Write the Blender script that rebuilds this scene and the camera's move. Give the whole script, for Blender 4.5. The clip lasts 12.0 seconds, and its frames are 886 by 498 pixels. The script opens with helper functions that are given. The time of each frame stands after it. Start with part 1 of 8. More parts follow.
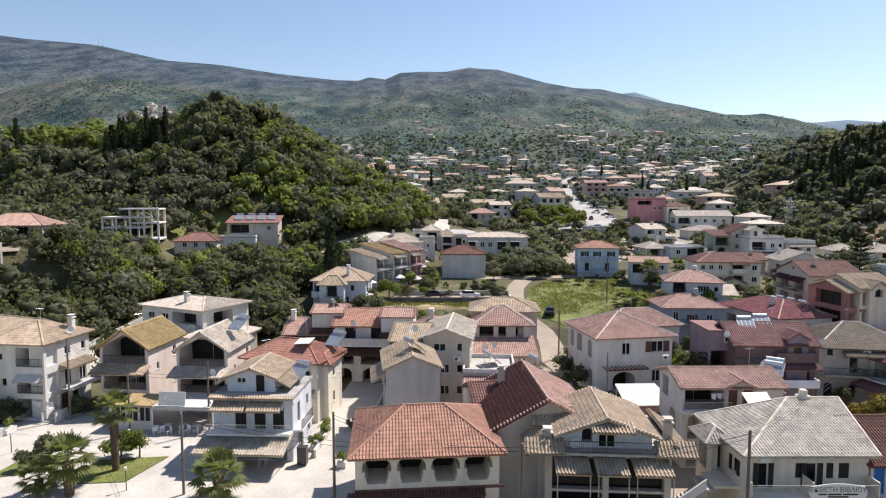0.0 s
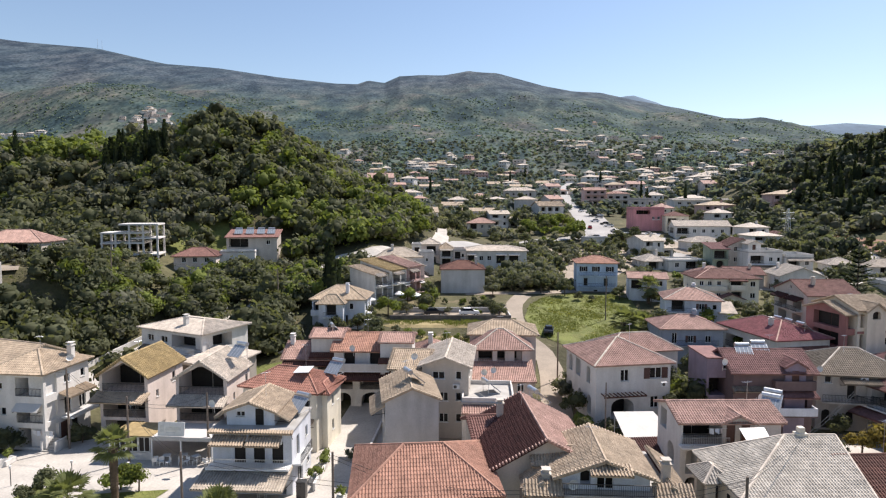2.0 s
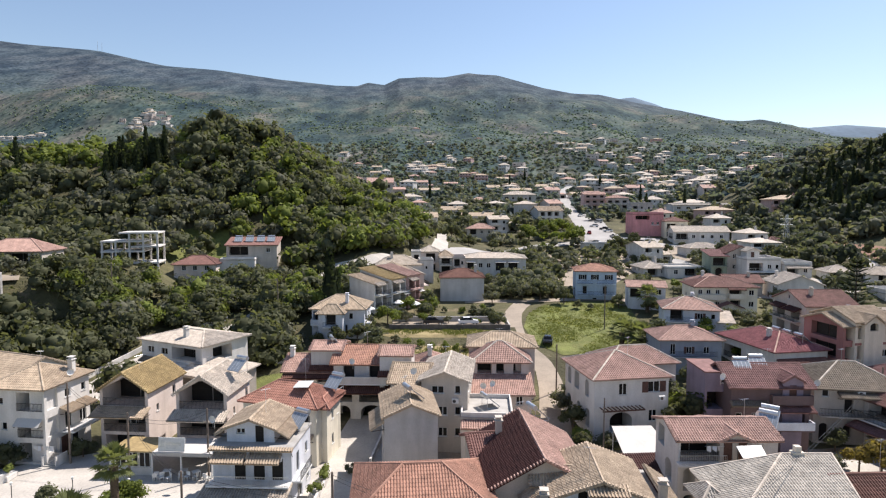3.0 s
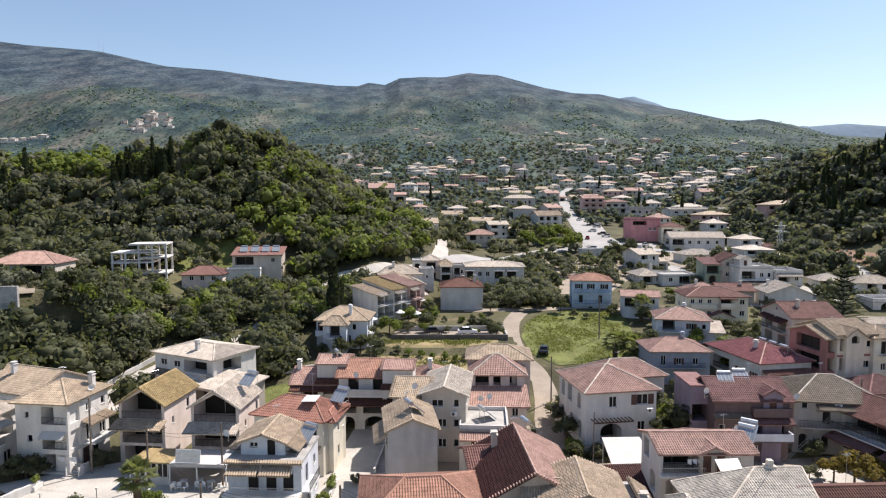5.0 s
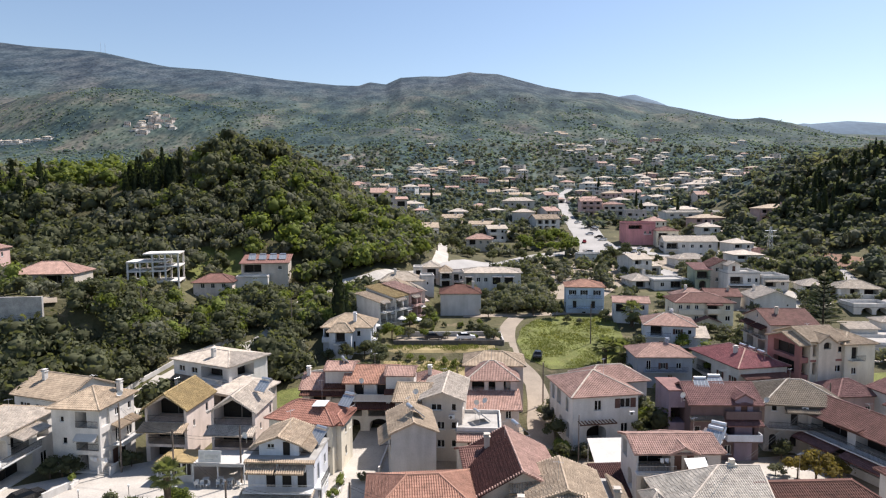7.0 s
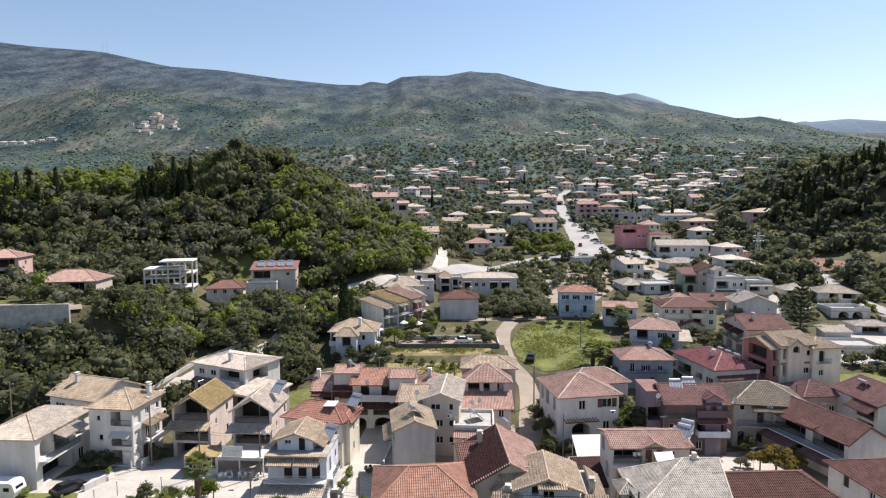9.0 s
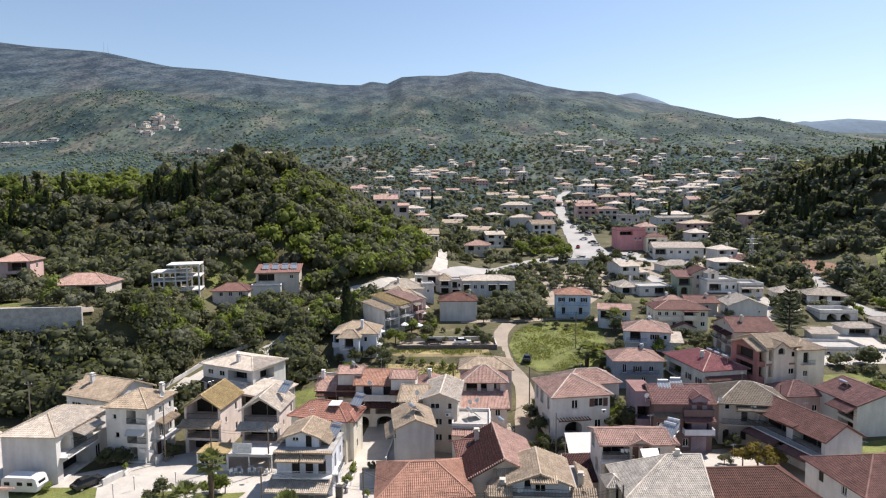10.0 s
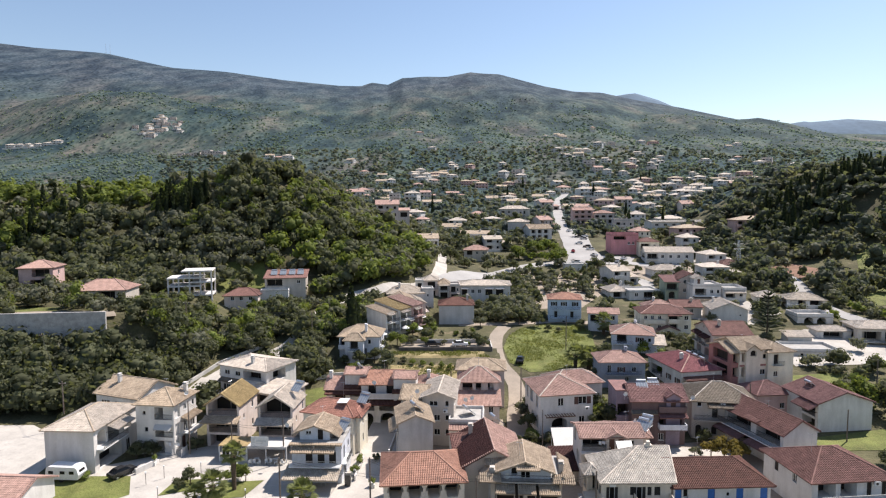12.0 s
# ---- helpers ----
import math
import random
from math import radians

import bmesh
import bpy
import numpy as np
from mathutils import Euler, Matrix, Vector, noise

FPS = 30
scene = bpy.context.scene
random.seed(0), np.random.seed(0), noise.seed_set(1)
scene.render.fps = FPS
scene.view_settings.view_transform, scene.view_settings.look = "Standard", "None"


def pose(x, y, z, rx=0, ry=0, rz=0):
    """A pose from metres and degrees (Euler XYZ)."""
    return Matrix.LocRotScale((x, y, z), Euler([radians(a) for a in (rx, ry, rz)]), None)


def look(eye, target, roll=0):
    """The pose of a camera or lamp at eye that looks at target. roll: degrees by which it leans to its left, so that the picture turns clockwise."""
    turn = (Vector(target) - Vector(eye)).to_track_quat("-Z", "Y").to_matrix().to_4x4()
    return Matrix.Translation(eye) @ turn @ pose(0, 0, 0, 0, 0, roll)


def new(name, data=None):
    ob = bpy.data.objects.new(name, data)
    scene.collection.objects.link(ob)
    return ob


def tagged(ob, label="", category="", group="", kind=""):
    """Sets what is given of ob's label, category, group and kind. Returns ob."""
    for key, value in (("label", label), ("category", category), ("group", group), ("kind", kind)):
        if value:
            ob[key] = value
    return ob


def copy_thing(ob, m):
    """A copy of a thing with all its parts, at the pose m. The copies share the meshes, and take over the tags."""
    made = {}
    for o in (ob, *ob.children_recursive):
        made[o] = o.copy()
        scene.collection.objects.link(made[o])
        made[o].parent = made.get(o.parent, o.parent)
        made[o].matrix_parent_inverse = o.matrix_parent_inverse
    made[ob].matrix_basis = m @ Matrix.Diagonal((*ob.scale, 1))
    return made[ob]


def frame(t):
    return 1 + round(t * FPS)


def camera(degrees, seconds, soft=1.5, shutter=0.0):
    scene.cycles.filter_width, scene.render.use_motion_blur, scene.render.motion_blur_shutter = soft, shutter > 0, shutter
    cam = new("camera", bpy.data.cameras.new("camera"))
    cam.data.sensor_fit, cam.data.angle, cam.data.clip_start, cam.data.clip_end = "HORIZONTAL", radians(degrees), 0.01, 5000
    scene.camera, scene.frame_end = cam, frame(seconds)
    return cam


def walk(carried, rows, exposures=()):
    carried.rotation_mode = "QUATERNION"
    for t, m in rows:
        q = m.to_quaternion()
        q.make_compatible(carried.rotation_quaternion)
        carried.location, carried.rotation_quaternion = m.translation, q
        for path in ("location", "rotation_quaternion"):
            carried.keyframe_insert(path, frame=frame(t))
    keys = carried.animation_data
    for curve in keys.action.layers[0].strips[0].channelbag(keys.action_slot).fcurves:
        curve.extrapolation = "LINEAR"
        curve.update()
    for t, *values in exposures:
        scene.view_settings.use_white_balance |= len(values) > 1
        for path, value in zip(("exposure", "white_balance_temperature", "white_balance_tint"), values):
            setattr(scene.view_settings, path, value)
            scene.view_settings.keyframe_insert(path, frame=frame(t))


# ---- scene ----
cam = camera(73.8, 12.0, 1.2)
PATH = [
    (0, (-0.08, -0.078, 25.13), (-0.078, 1.916, 24.97), 0.0),
    (0.5, (-0.151, -0.061, 25.949), (-0.147, 1.933, 25.79), 0.1),
    (1, (-0.143, -0.056, 26.667), (-0.14, 1.938, 26.51), 0.1),
    (1.5, (-0.074, -0.081, 27.471), (-0.071, 1.913, 27.315), 0.1),
    (2, (-0.059, -0.053, 28.236), (-0.054, 1.941, 28.084), 0.0),
    (2.5, (-0.022, -0.071, 29.173), (-0.017, 1.924, 29.023), 0.0),
    (3, (0.011, -0.292, 29.884), (0.017, 1.703, 29.737), 0.0),
    (5, (0.203, -4.257, 33.054), (0.206, -2.262, 32.903), -0.1),
    (5.5, (0.29, -5.763, 33.918), (0.291, -3.769, 33.764), -0.1),
    (6, (0.439, -7.351, 34.562), (0.439, -5.357, 34.41), -0.2),
    (6.5, (0.542, -9.088, 35.435), (0.541, -7.094, 35.279), -0.2),
    (7, (0.682, -10.87, 36.185), (0.68, -8.877, 36.028), -0.3),
    (9, (1.169, -19.274, 39.463), (1.163, -17.281, 39.299), -0.4),
    (9.5, (1.29, -21.51, 40.255), (1.283, -19.517, 40.09), -0.4),
    (10, (1.392, -23.785, 41.057), (1.385, -21.792, 40.891), -0.4),
    (10.5, (1.548, -26.187, 41.866), (1.54, -24.194, 41.699), -0.4),
    (11, (1.725, -28.535, 42.666), (1.716, -26.542, 42.498), -0.4),
    (11.5, (1.799, -30.948, 43.403), (1.791, -28.955, 43.235), -0.4),
    (12, (1.931, -33.376, 44.072), (1.922, -31.383, 43.905), -0.4),
]
walk(cam, [(t, look(eye, target, roll)) for t, eye, target, roll in PATH], [(0, 0.69, 6500, 15), (12, 0.69, 6500, 15)])

# ---- light ----
SUN_WAY = Vector((0.54, 0.45, 1.0)).normalized()
world = bpy.data.worlds.new("sky")
scene.world = world
world.use_nodes = True
wn = world.node_tree
sky = wn.nodes.new("ShaderNodeTexSky")
sky.sky_type = "NISHITA"
sky.sun_disc = False
sky.sun_elevation = math.asin(SUN_WAY.z)
sky.sun_rotation = math.atan2(SUN_WAY.x, SUN_WAY.y)
sky.altitude = 50
sky.air_density = 1.15
sky.dust_density = 0.3
sky.ozone_density = 1.2
wn.links.new(sky.outputs[0], wn.nodes["Background"].inputs[0])
wn.nodes["Background"].inputs[1].default_value = 0.088
sun = new("sun", bpy.data.lights.new("sun", "SUN"))
sun.data.energy = 4.7
sun.data.angle = radians(0.53)
sun.data.color = (1.0, 0.945, 0.86)
sun.matrix_world = look(SUN_WAY * 500, (0, 0, 0))


# ---- materials ----
def mat(name, col, rough=0.85, dark=0.72, light=1.12, scale=0.6, fine=9.0, bump=0.15, metal=0.0, jitter=0.0, island=0.0, spec=0.3, stain=None, stain_at=(0.58, 0.72), dist=0.02, cells=0.0, streak=0.0):
    """Principled surface with two scales of colour variation and a fine relief."""
    m = bpy.data.materials.new(name)
    m.use_nodes = True
    nt = m.node_tree
    b = nt.nodes["Principled BSDF"]
    b.inputs["Roughness"].default_value = rough
    b.inputs["Metallic"].default_value = metal
    b.inputs["Specular IOR Level"].default_value = spec
    geo = nt.nodes.new("ShaderNodeNewGeometry")

    def noise_at(s, detail=4.0, r=0.6):
        n = nt.nodes.new("ShaderNodeTexNoise")
        n.inputs["Scale"].default_value = s
        n.inputs["Detail"].default_value = detail
        n.inputs["Roughness"].default_value = r
        nt.links.new(geo.outputs["Position"], n.inputs["Vector"])
        return n.outputs["Fac"]

    def ramp(fac, a, c, lo=0.3, hi=0.7):
        r = nt.nodes.new("ShaderNodeValToRGB")
        r.color_ramp.elements[0].position, r.color_ramp.elements[1].position = lo, hi
        r.color_ramp.elements[0].color, r.color_ramp.elements[1].color = (*a, 1), (*c, 1)
        nt.links.new(fac, r.inputs[0])
        return r.outputs[0]

    def mix(kind, fac, a, c):
        x = nt.nodes.new("ShaderNodeMix")
        x.data_type, x.blend_type = "RGBA", kind
        if isinstance(fac, float):
            x.inputs[0].default_value = fac
        else:
            nt.links.new(fac, x.inputs[0])
        for sock, v in ((x.inputs[6], a), (x.inputs[7], c)):
            if isinstance(v, tuple):
                sock.default_value = (*v, 1)
            else:
                nt.links.new(v, sock)
        return x.outputs[2]

    f1, f2 = noise_at(scale), noise_at(fine, 3.0)
    c = ramp(f1, tuple(v * dark for v in col), tuple(min(v * light, 1) for v in col))
    c = mix("MULTIPLY", 0.55, c, ramp(f2, (0.62,) * 3, (1.0,) * 3, 0.3, 0.65))
    if stain:
        c = mix("MIX", ramp(noise_at(scale * 2.7, 6.0, 0.7), (0,) * 3, (0.8,) * 3, *stain_at), c, stain)
    if cells:
        vo = nt.nodes.new("ShaderNodeTexVoronoi")
        vo.inputs["Scale"].default_value = cells
        nt.links.new(geo.outputs["Position"], vo.inputs["Vector"])
        c = mix("MULTIPLY", 1.0, c, ramp(vo.outputs["Color"], (0.86, 0.85, 0.84), (1.1, 1.09, 1.08), 0.15, 0.85))
    if streak:
        mp = nt.nodes.new("ShaderNodeMapping")
        mp.inputs["Scale"].default_value = (0.9, 0.9, 0.16)
        nt.links.new(geo.outputs["Position"], mp.inputs["Vector"])
        sn = nt.nodes.new("ShaderNodeTexNoise")
        sn.inputs["Scale"].default_value = 1.0
        sn.inputs["Detail"].default_value = 6.0
        nt.links.new(mp.outputs[0], sn.inputs["Vector"])
        c = mix("MULTIPLY", 1.0, c, ramp(sn.outputs["Fac"], (1 - streak, 1 - streak * 1.05, 1 - streak * 1.15), (1.03,) * 3, 0.3, 0.62))
    if jitter or island:
        src = nt.nodes.new("ShaderNodeObjectInfo").outputs["Random"] if jitter else geo.outputs["Random Per Island"]
        a = jitter or island
        c = mix("MULTIPLY", 1.0, c, ramp(src, (1 - a, 1 - a, 1 - a), (1 + a * 0.6, 1 + a * 0.55, 1 + a * 0.5), 0, 1))
    nt.links.new(c, b.inputs["Base Color"])
    if bump:
        bp = nt.nodes.new("ShaderNodeBump")
        bp.inputs["Strength"].default_value = bump
        bp.inputs["Distance"].default_value = dist
        nt.links.new(f2, bp.inputs["Height"])
        nt.links.new(bp.outputs[0], b.inputs["Normal"])
    return m


def leaf(name, col, dark=0.55, thin=0.36):
    m = mat(name, col, 0.75, dark, 1.3, 0.12, 1.1, 0.0, island=0.28, spec=0.12)
    nt = m.node_tree
    b = nt.nodes["Principled BSDF"]
    tr = nt.nodes.new("ShaderNodeBsdfTranslucent")
    tr.inputs[0].default_value = (col[0] * 1.5, col[1] * 1.5, col[2] * 0.8, 1)
    mx = nt.nodes.new("ShaderNodeMixShader")
    mx.inputs[0].default_value = thin
    out = nt.nodes["Material Output"]
    nt.links.new(b.outputs[0], mx.inputs[1])
    nt.links.new(tr.outputs[0], mx.inputs[2])
    nt.links.new(mx.outputs[0], out.inputs[0])
    return m


M = {}
for key, col, st in (
    ("white", (0.72, 0.695, 0.66), (0.52, 0.49, 0.45)), ("bluewhite", (0.7, 0.72, 0.77), None), ("cream", (0.8, 0.745, 0.62), (0.62, 0.56, 0.45)),
    ("warmwhite", (0.8, 0.71, 0.59), (0.6, 0.52, 0.42)), ("ivory", (0.58, 0.525, 0.46), (0.41, 0.36, 0.3)), ("rose", (0.72, 0.62, 0.56), (0.55, 0.46, 0.41)), ("pink", (0.361, 0.172, 0.155), None),
    ("purple", (0.284, 0.232, 0.284), None), ("mauve", (0.172, 0.12, 0.116), None), ("blue", (0.53, 0.64, 0.76), None), ("bluegrey", (0.35, 0.385, 0.45), None),
    ("greyplaster", (0.56, 0.545, 0.53), (0.42, 0.4, 0.38)), ("greenpaint", (0.32, 0.38, 0.3), None), ("red", (0.68, 0.31, 0.32), None), ("salmon", (0.619, 0.43, 0.396), None), ("concrete", (0.43, 0.413, 0.387), (0.31, 0.292, 0.267)),
):
    M[key] = mat("plaster_" + key, col, 0.9, 0.86, 1.04, 0.35, 14, 0.12, stain=st, stain_at=(0.58, 0.82), jitter=0.05, streak=0.15)
for key, col, st in (
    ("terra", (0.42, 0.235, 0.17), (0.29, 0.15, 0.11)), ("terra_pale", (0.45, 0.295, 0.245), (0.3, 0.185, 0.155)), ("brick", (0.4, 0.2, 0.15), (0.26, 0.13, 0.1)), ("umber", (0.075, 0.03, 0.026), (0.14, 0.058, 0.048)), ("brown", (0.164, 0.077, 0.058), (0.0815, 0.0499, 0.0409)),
    ("beige", (0.47, 0.375, 0.275), (0.32, 0.25, 0.18)), ("ochre", (0.38, 0.285, 0.14), (0.26, 0.2, 0.11)), ("grey", (0.5, 0.46, 0.4), (0.42, 0.38, 0.32)), ("greyold", (0.48, 0.417, 0.341), (0.326, 0.281, 0.222)),
    ("stone", (0.24, 0.2, 0.153), (0.124, 0.109, 0.0896)), ("maroon", (0.23, 0.12, 0.1), (0.12, 0.068, 0.058)), ("crimson", (0.3, 0.115, 0.12), (0.2, 0.085, 0.085)), ("plum", (0.259, 0.14, 0.128), (0.154, 0.0952, 0.0854)), ("sand", (0.56, 0.495, 0.42), (0.42, 0.36, 0.3)),
):
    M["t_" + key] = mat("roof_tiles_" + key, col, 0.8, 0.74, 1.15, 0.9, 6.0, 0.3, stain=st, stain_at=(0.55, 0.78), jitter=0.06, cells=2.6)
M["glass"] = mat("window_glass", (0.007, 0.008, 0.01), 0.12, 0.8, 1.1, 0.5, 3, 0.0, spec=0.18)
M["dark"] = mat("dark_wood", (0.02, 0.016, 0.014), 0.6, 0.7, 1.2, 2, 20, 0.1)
M["brownwood"] = mat("brown_wood", (0.12, 0.06, 0.045), 0.6, 0.7, 1.2, 2, 20, 0.1)
M["bluepaint"] = mat("blue_paint", (0.03, 0.14, 0.42), 0.5, 0.85, 1.1, 2, 20, 0.05)
M["frame"] = mat("white_frame", (0.75, 0.75, 0.73), 0.5, 0.9, 1.05, 2, 20, 0.05)
M["metal"] = mat("painted_steel", (0.09, 0.09, 0.09), 0.45, 0.7, 1.2, 2, 20, 0.05, metal=0.6)
M["alu"] = mat("galvanised_steel", (0.62, 0.64, 0.66), 0.35, 0.8, 1.1, 2, 20, 0.05, metal=0.8)
M["solar"] = mat("collector_glass", (0.3, 0.33, 0.36), 0.08, 0.85, 1.1, 1, 8, 0.0, spec=0.9)
M["canvas"] = mat("awning_canvas", (0.56, 0.54, 0.51), 0.9, 0.9, 1.05, 0.8, 12, 0.1)
M["paving"] = mat("pale_paving", (0.5, 0.465, 0.415), 0.9, 0.8, 1.1, 0.25, 5.0, 0.15, stain=(0.36, 0.33, 0.29), stain_at=(0.6, 0.8))
M["dirt"] = mat("pale_dirt_road", (0.34, 0.285, 0.225), 0.95, 0.8, 1.12, 0.2, 4.0, 0.2, stain=(0.36, 0.31, 0.23), stain_at=(0.58, 0.76))
M["asphalt"] = mat("sunbleached_asphalt", (0.38, 0.365, 0.345), 0.9, 0.85, 1.1, 0.1, 5.0, 0.1)
M["grass"] = mat("spring_grass", (0.15, 0.168, 0.045), 0.9, 0.55, 1.3, 0.22, 3.0, 0.8, stain=(0.21, 0.195, 0.07), stain_at=(0.5, 0.78), dist=0.25)
M["reed"] = mat("dry_field", (0.3, 0.24, 0.12), 0.95, 0.75, 1.2, 0.3, 4.0, 0.5, dist=0.15)
M["scrub"] = mat("scrub_ground", (0.1, 0.093, 0.045), 0.95, 0.5, 1.3, 0.08, 1.2, 0.8, stain=(0.26, 0.2, 0.13), stain_at=(0.56, 0.75), dist=0.4)
# Distant range: aerial haze is put into this blue base colour.
M["far_range"] = mat("haze_blue_forest", (0.095, 0.145, 0.2), 0.95, 0.75, 1.2, 0.004, 0.03, 0.2, dist=2.0)
M["red_earth"] = mat("red_earth", (0.24, 0.14, 0.095), 0.95, 0.7, 1.2, 0.3, 3.0, 0.4, dist=0.2)
M["bark"] = mat("bark", (0.13, 0.095, 0.065), 0.95, 0.6, 1.2, 1.5, 12, 0.5, dist=0.05)
M["pole"] = mat("weathered_pole", (0.2, 0.16, 0.13), 0.9, 0.7, 1.2, 1.5, 12, 0.3)
M["stonewall"] = mat("stone_wall", (0.45, 0.435, 0.415), 0.95, 0.7, 1.15, 0.8, 5, 0.6, stain=(0.2, 0.19, 0.18), dist=0.08)
M["darkstone"] = mat("dark_stone_wall", (0.16, 0.14, 0.125), 0.95, 0.65, 1.2, 0.8, 5, 0.6, stain=(0.08, 0.07, 0.065), dist=0.08)
M["tyre"] = mat("tyre", (0.02, 0.02, 0.02), 0.8, 0.8, 1.2, 4, 20, 0.1)
M["carwhite"] = mat("white_car_paint", (0.75, 0.75, 0.75), 0.25, 0.95, 1.03, 1, 8, 0.0, spec=0.6)
M["carblack"] = mat("black_car_paint", (0.02, 0.02, 0.022), 0.25, 0.9, 1.1, 1, 8, 0.0, spec=0.6)
M["carsilver"] = mat("silver_car_paint", (0.42, 0.43, 0.45), 0.28, 0.9, 1.1, 1, 8, 0.0, metal=0.5, spec=0.6)
M["carred"] = mat("red_car_paint", (0.35, 0.03, 0.03), 0.25, 0.9, 1.1, 1, 8, 0.0, spec=0.6)
LEAF = {
    "oak": leaf("leaves_dark_green", (0.115, 0.124, 0.07)),
    "bright": leaf("leaves_fresh_green", (0.158, 0.192, 0.05)),
    "olive": leaf("leaves_olive", (0.168, 0.172, 0.122)),
    # Distant foliage: haze is put into these paler, bluer leaf colours.
    "far": leaf("leaves_valley_hazed", (0.12, 0.142, 0.135)),
    "slope": leaf("leaves_slope_hazed", (0.19, 0.24, 0.22), 0.7, 0.45),
    "slope_dark": leaf("leaves_slope_dark_hazed", (0.15, 0.2, 0.2), 0.7, 0.45),
    "meadow": leaf("leaves_meadow", (0.15, 0.168, 0.06)),
    # Pine green, darkened: the hill's shade is put into the leaf colour.
    "pine": leaf("leaves_pine", (0.098, 0.112, 0.078)),
    "cypress": leaf("leaves_cypress", (0.035, 0.048, 0.026)),
    "flowers": leaf("yellow_flowers", (0.34, 0.32, 0.06)),
    "autumn": leaf("leaves_yellowing", (0.19, 0.15, 0.045)),
    "palm": leaf("leaves_palm", (0.15, 0.17, 0.075)),
}


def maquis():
    """Bush-covered mountain side: cells of shrubs, bare patches and broad changes of cover, tinted blue for distance
    haze.
    """
    m = bpy.data.materials.new("mountain_maquis_hazed")
    m.use_nodes = True
    nt = m.node_tree
    b = nt.nodes["Principled BSDF"]
    b.inputs["Roughness"].default_value = 0.95
    b.inputs["Specular IOR Level"].default_value = 0.1
    geo = nt.nodes.new("ShaderNodeNewGeometry")
    slope = nt.nodes.new("ShaderNodeMapping")
    slope.inputs["Scale"].default_value = (1.0, 0.4, 0.7)
    nt.links.new(geo.outputs["Position"], slope.inputs["Vector"])

    def tex(kind, scale, detail=5.0):
        n = nt.nodes.new(kind)
        n.inputs["Scale"].default_value = scale
        if kind == "ShaderNodeTexNoise":
            n.inputs["Detail"].default_value = detail
            n.inputs["Roughness"].default_value = 0.65
        nt.links.new(slope.outputs["Vector"], n.inputs["Vector"])
        return n

    def ramp(fac, stops):
        r = nt.nodes.new("ShaderNodeValToRGB")
        while len(r.color_ramp.elements) < len(stops):
            r.color_ramp.elements.new(0.5)
        for e, (p, c) in zip(r.color_ramp.elements, stops):
            e.position, e.color = p, (*c, 1)
        nt.links.new(fac, r.inputs[0])
        return r.outputs[0]

    def mix(kind, fac, a, c):
        x = nt.nodes.new("ShaderNodeMix")
        x.data_type, x.blend_type = "RGBA", kind
        if isinstance(fac, float):
            x.inputs[0].default_value = fac
        else:
            nt.links.new(fac, x.inputs[0])
        nt.links.new(a, x.inputs[6])
        nt.links.new(c, x.inputs[7])
        return x.outputs[2]

    # Blue-leaning ramps: distance haze is put into the cover colours.
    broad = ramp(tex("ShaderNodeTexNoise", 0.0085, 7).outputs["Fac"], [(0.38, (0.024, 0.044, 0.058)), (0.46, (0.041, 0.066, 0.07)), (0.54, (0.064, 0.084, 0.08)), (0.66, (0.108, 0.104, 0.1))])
    hazy_heath = ramp(tex("ShaderNodeTexNoise", 0.005, 6).outputs["Fac"], [(0.36, (0.042, 0.064, 0.09)), (0.5, (0.05, 0.07, 0.096)), (0.7, (0.066, 0.078, 0.1))])
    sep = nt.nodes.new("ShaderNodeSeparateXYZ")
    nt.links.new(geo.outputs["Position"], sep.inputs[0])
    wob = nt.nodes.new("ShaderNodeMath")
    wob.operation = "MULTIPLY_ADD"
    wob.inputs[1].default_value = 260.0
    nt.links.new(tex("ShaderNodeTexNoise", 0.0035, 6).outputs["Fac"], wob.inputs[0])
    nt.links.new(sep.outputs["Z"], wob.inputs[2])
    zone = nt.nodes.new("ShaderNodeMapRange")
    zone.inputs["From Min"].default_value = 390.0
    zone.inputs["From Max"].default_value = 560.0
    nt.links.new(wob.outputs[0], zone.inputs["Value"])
    broad = mix("MIX", zone.outputs[0], broad, hazy_heath)
    patch = ramp(tex("ShaderNodeTexNoise", 0.022, 7).outputs["Fac"], [(0.4, (0.52, 0.6, 0.68)), (0.6, (1.34, 1.28, 1.2))])
    bush = tex("ShaderNodeTexVoronoi", 0.14)
    spots = ramp(bush.outputs["Distance"], [(0.18, (0.36, 0.45, 0.45)), (0.5, (1.3, 1.26, 1.2))])
    fine = ramp(tex("ShaderNodeTexNoise", 0.16, 4).outputs["Fac"], [(0.38, (0.66, 0.7, 0.66)), (0.6, (1.15, 1.12, 1.05))])
    c = mix("MULTIPLY", 1.0, broad, patch)
    c = mix("MULTIPLY", 0.75, c, spots)
    c = mix("MULTIPLY", 0.8, c, fine)
    nt.links.new(c, b.inputs["Base Color"])
    bp = nt.nodes.new("ShaderNodeBump")
    bp.inputs["Strength"].default_value = 0.5
    bp.inputs["Distance"].default_value = 1.2
    bp.invert = True
    nt.links.new(bush.outputs["Distance"], bp.inputs["Height"])
    nt.links.new(bp.outputs[0], b.inputs["Normal"])
    return m


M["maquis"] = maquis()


# ---- building helpers ----
def obj(name, verts, faces, material, parent=None, label="", smooth=False):
    me = bpy.data.meshes.new(name)
    me.from_pydata([tuple(v) for v in verts], [], [tuple(f) for f in faces])
    me.materials.append(material)
    if smooth:
        me.polygons.foreach_set("use_smooth", [True] * len(me.polygons))
    ob = new(name, me)
    if parent:
        ob.parent = parent
    if label:
        tagged(ob, label)
    return ob


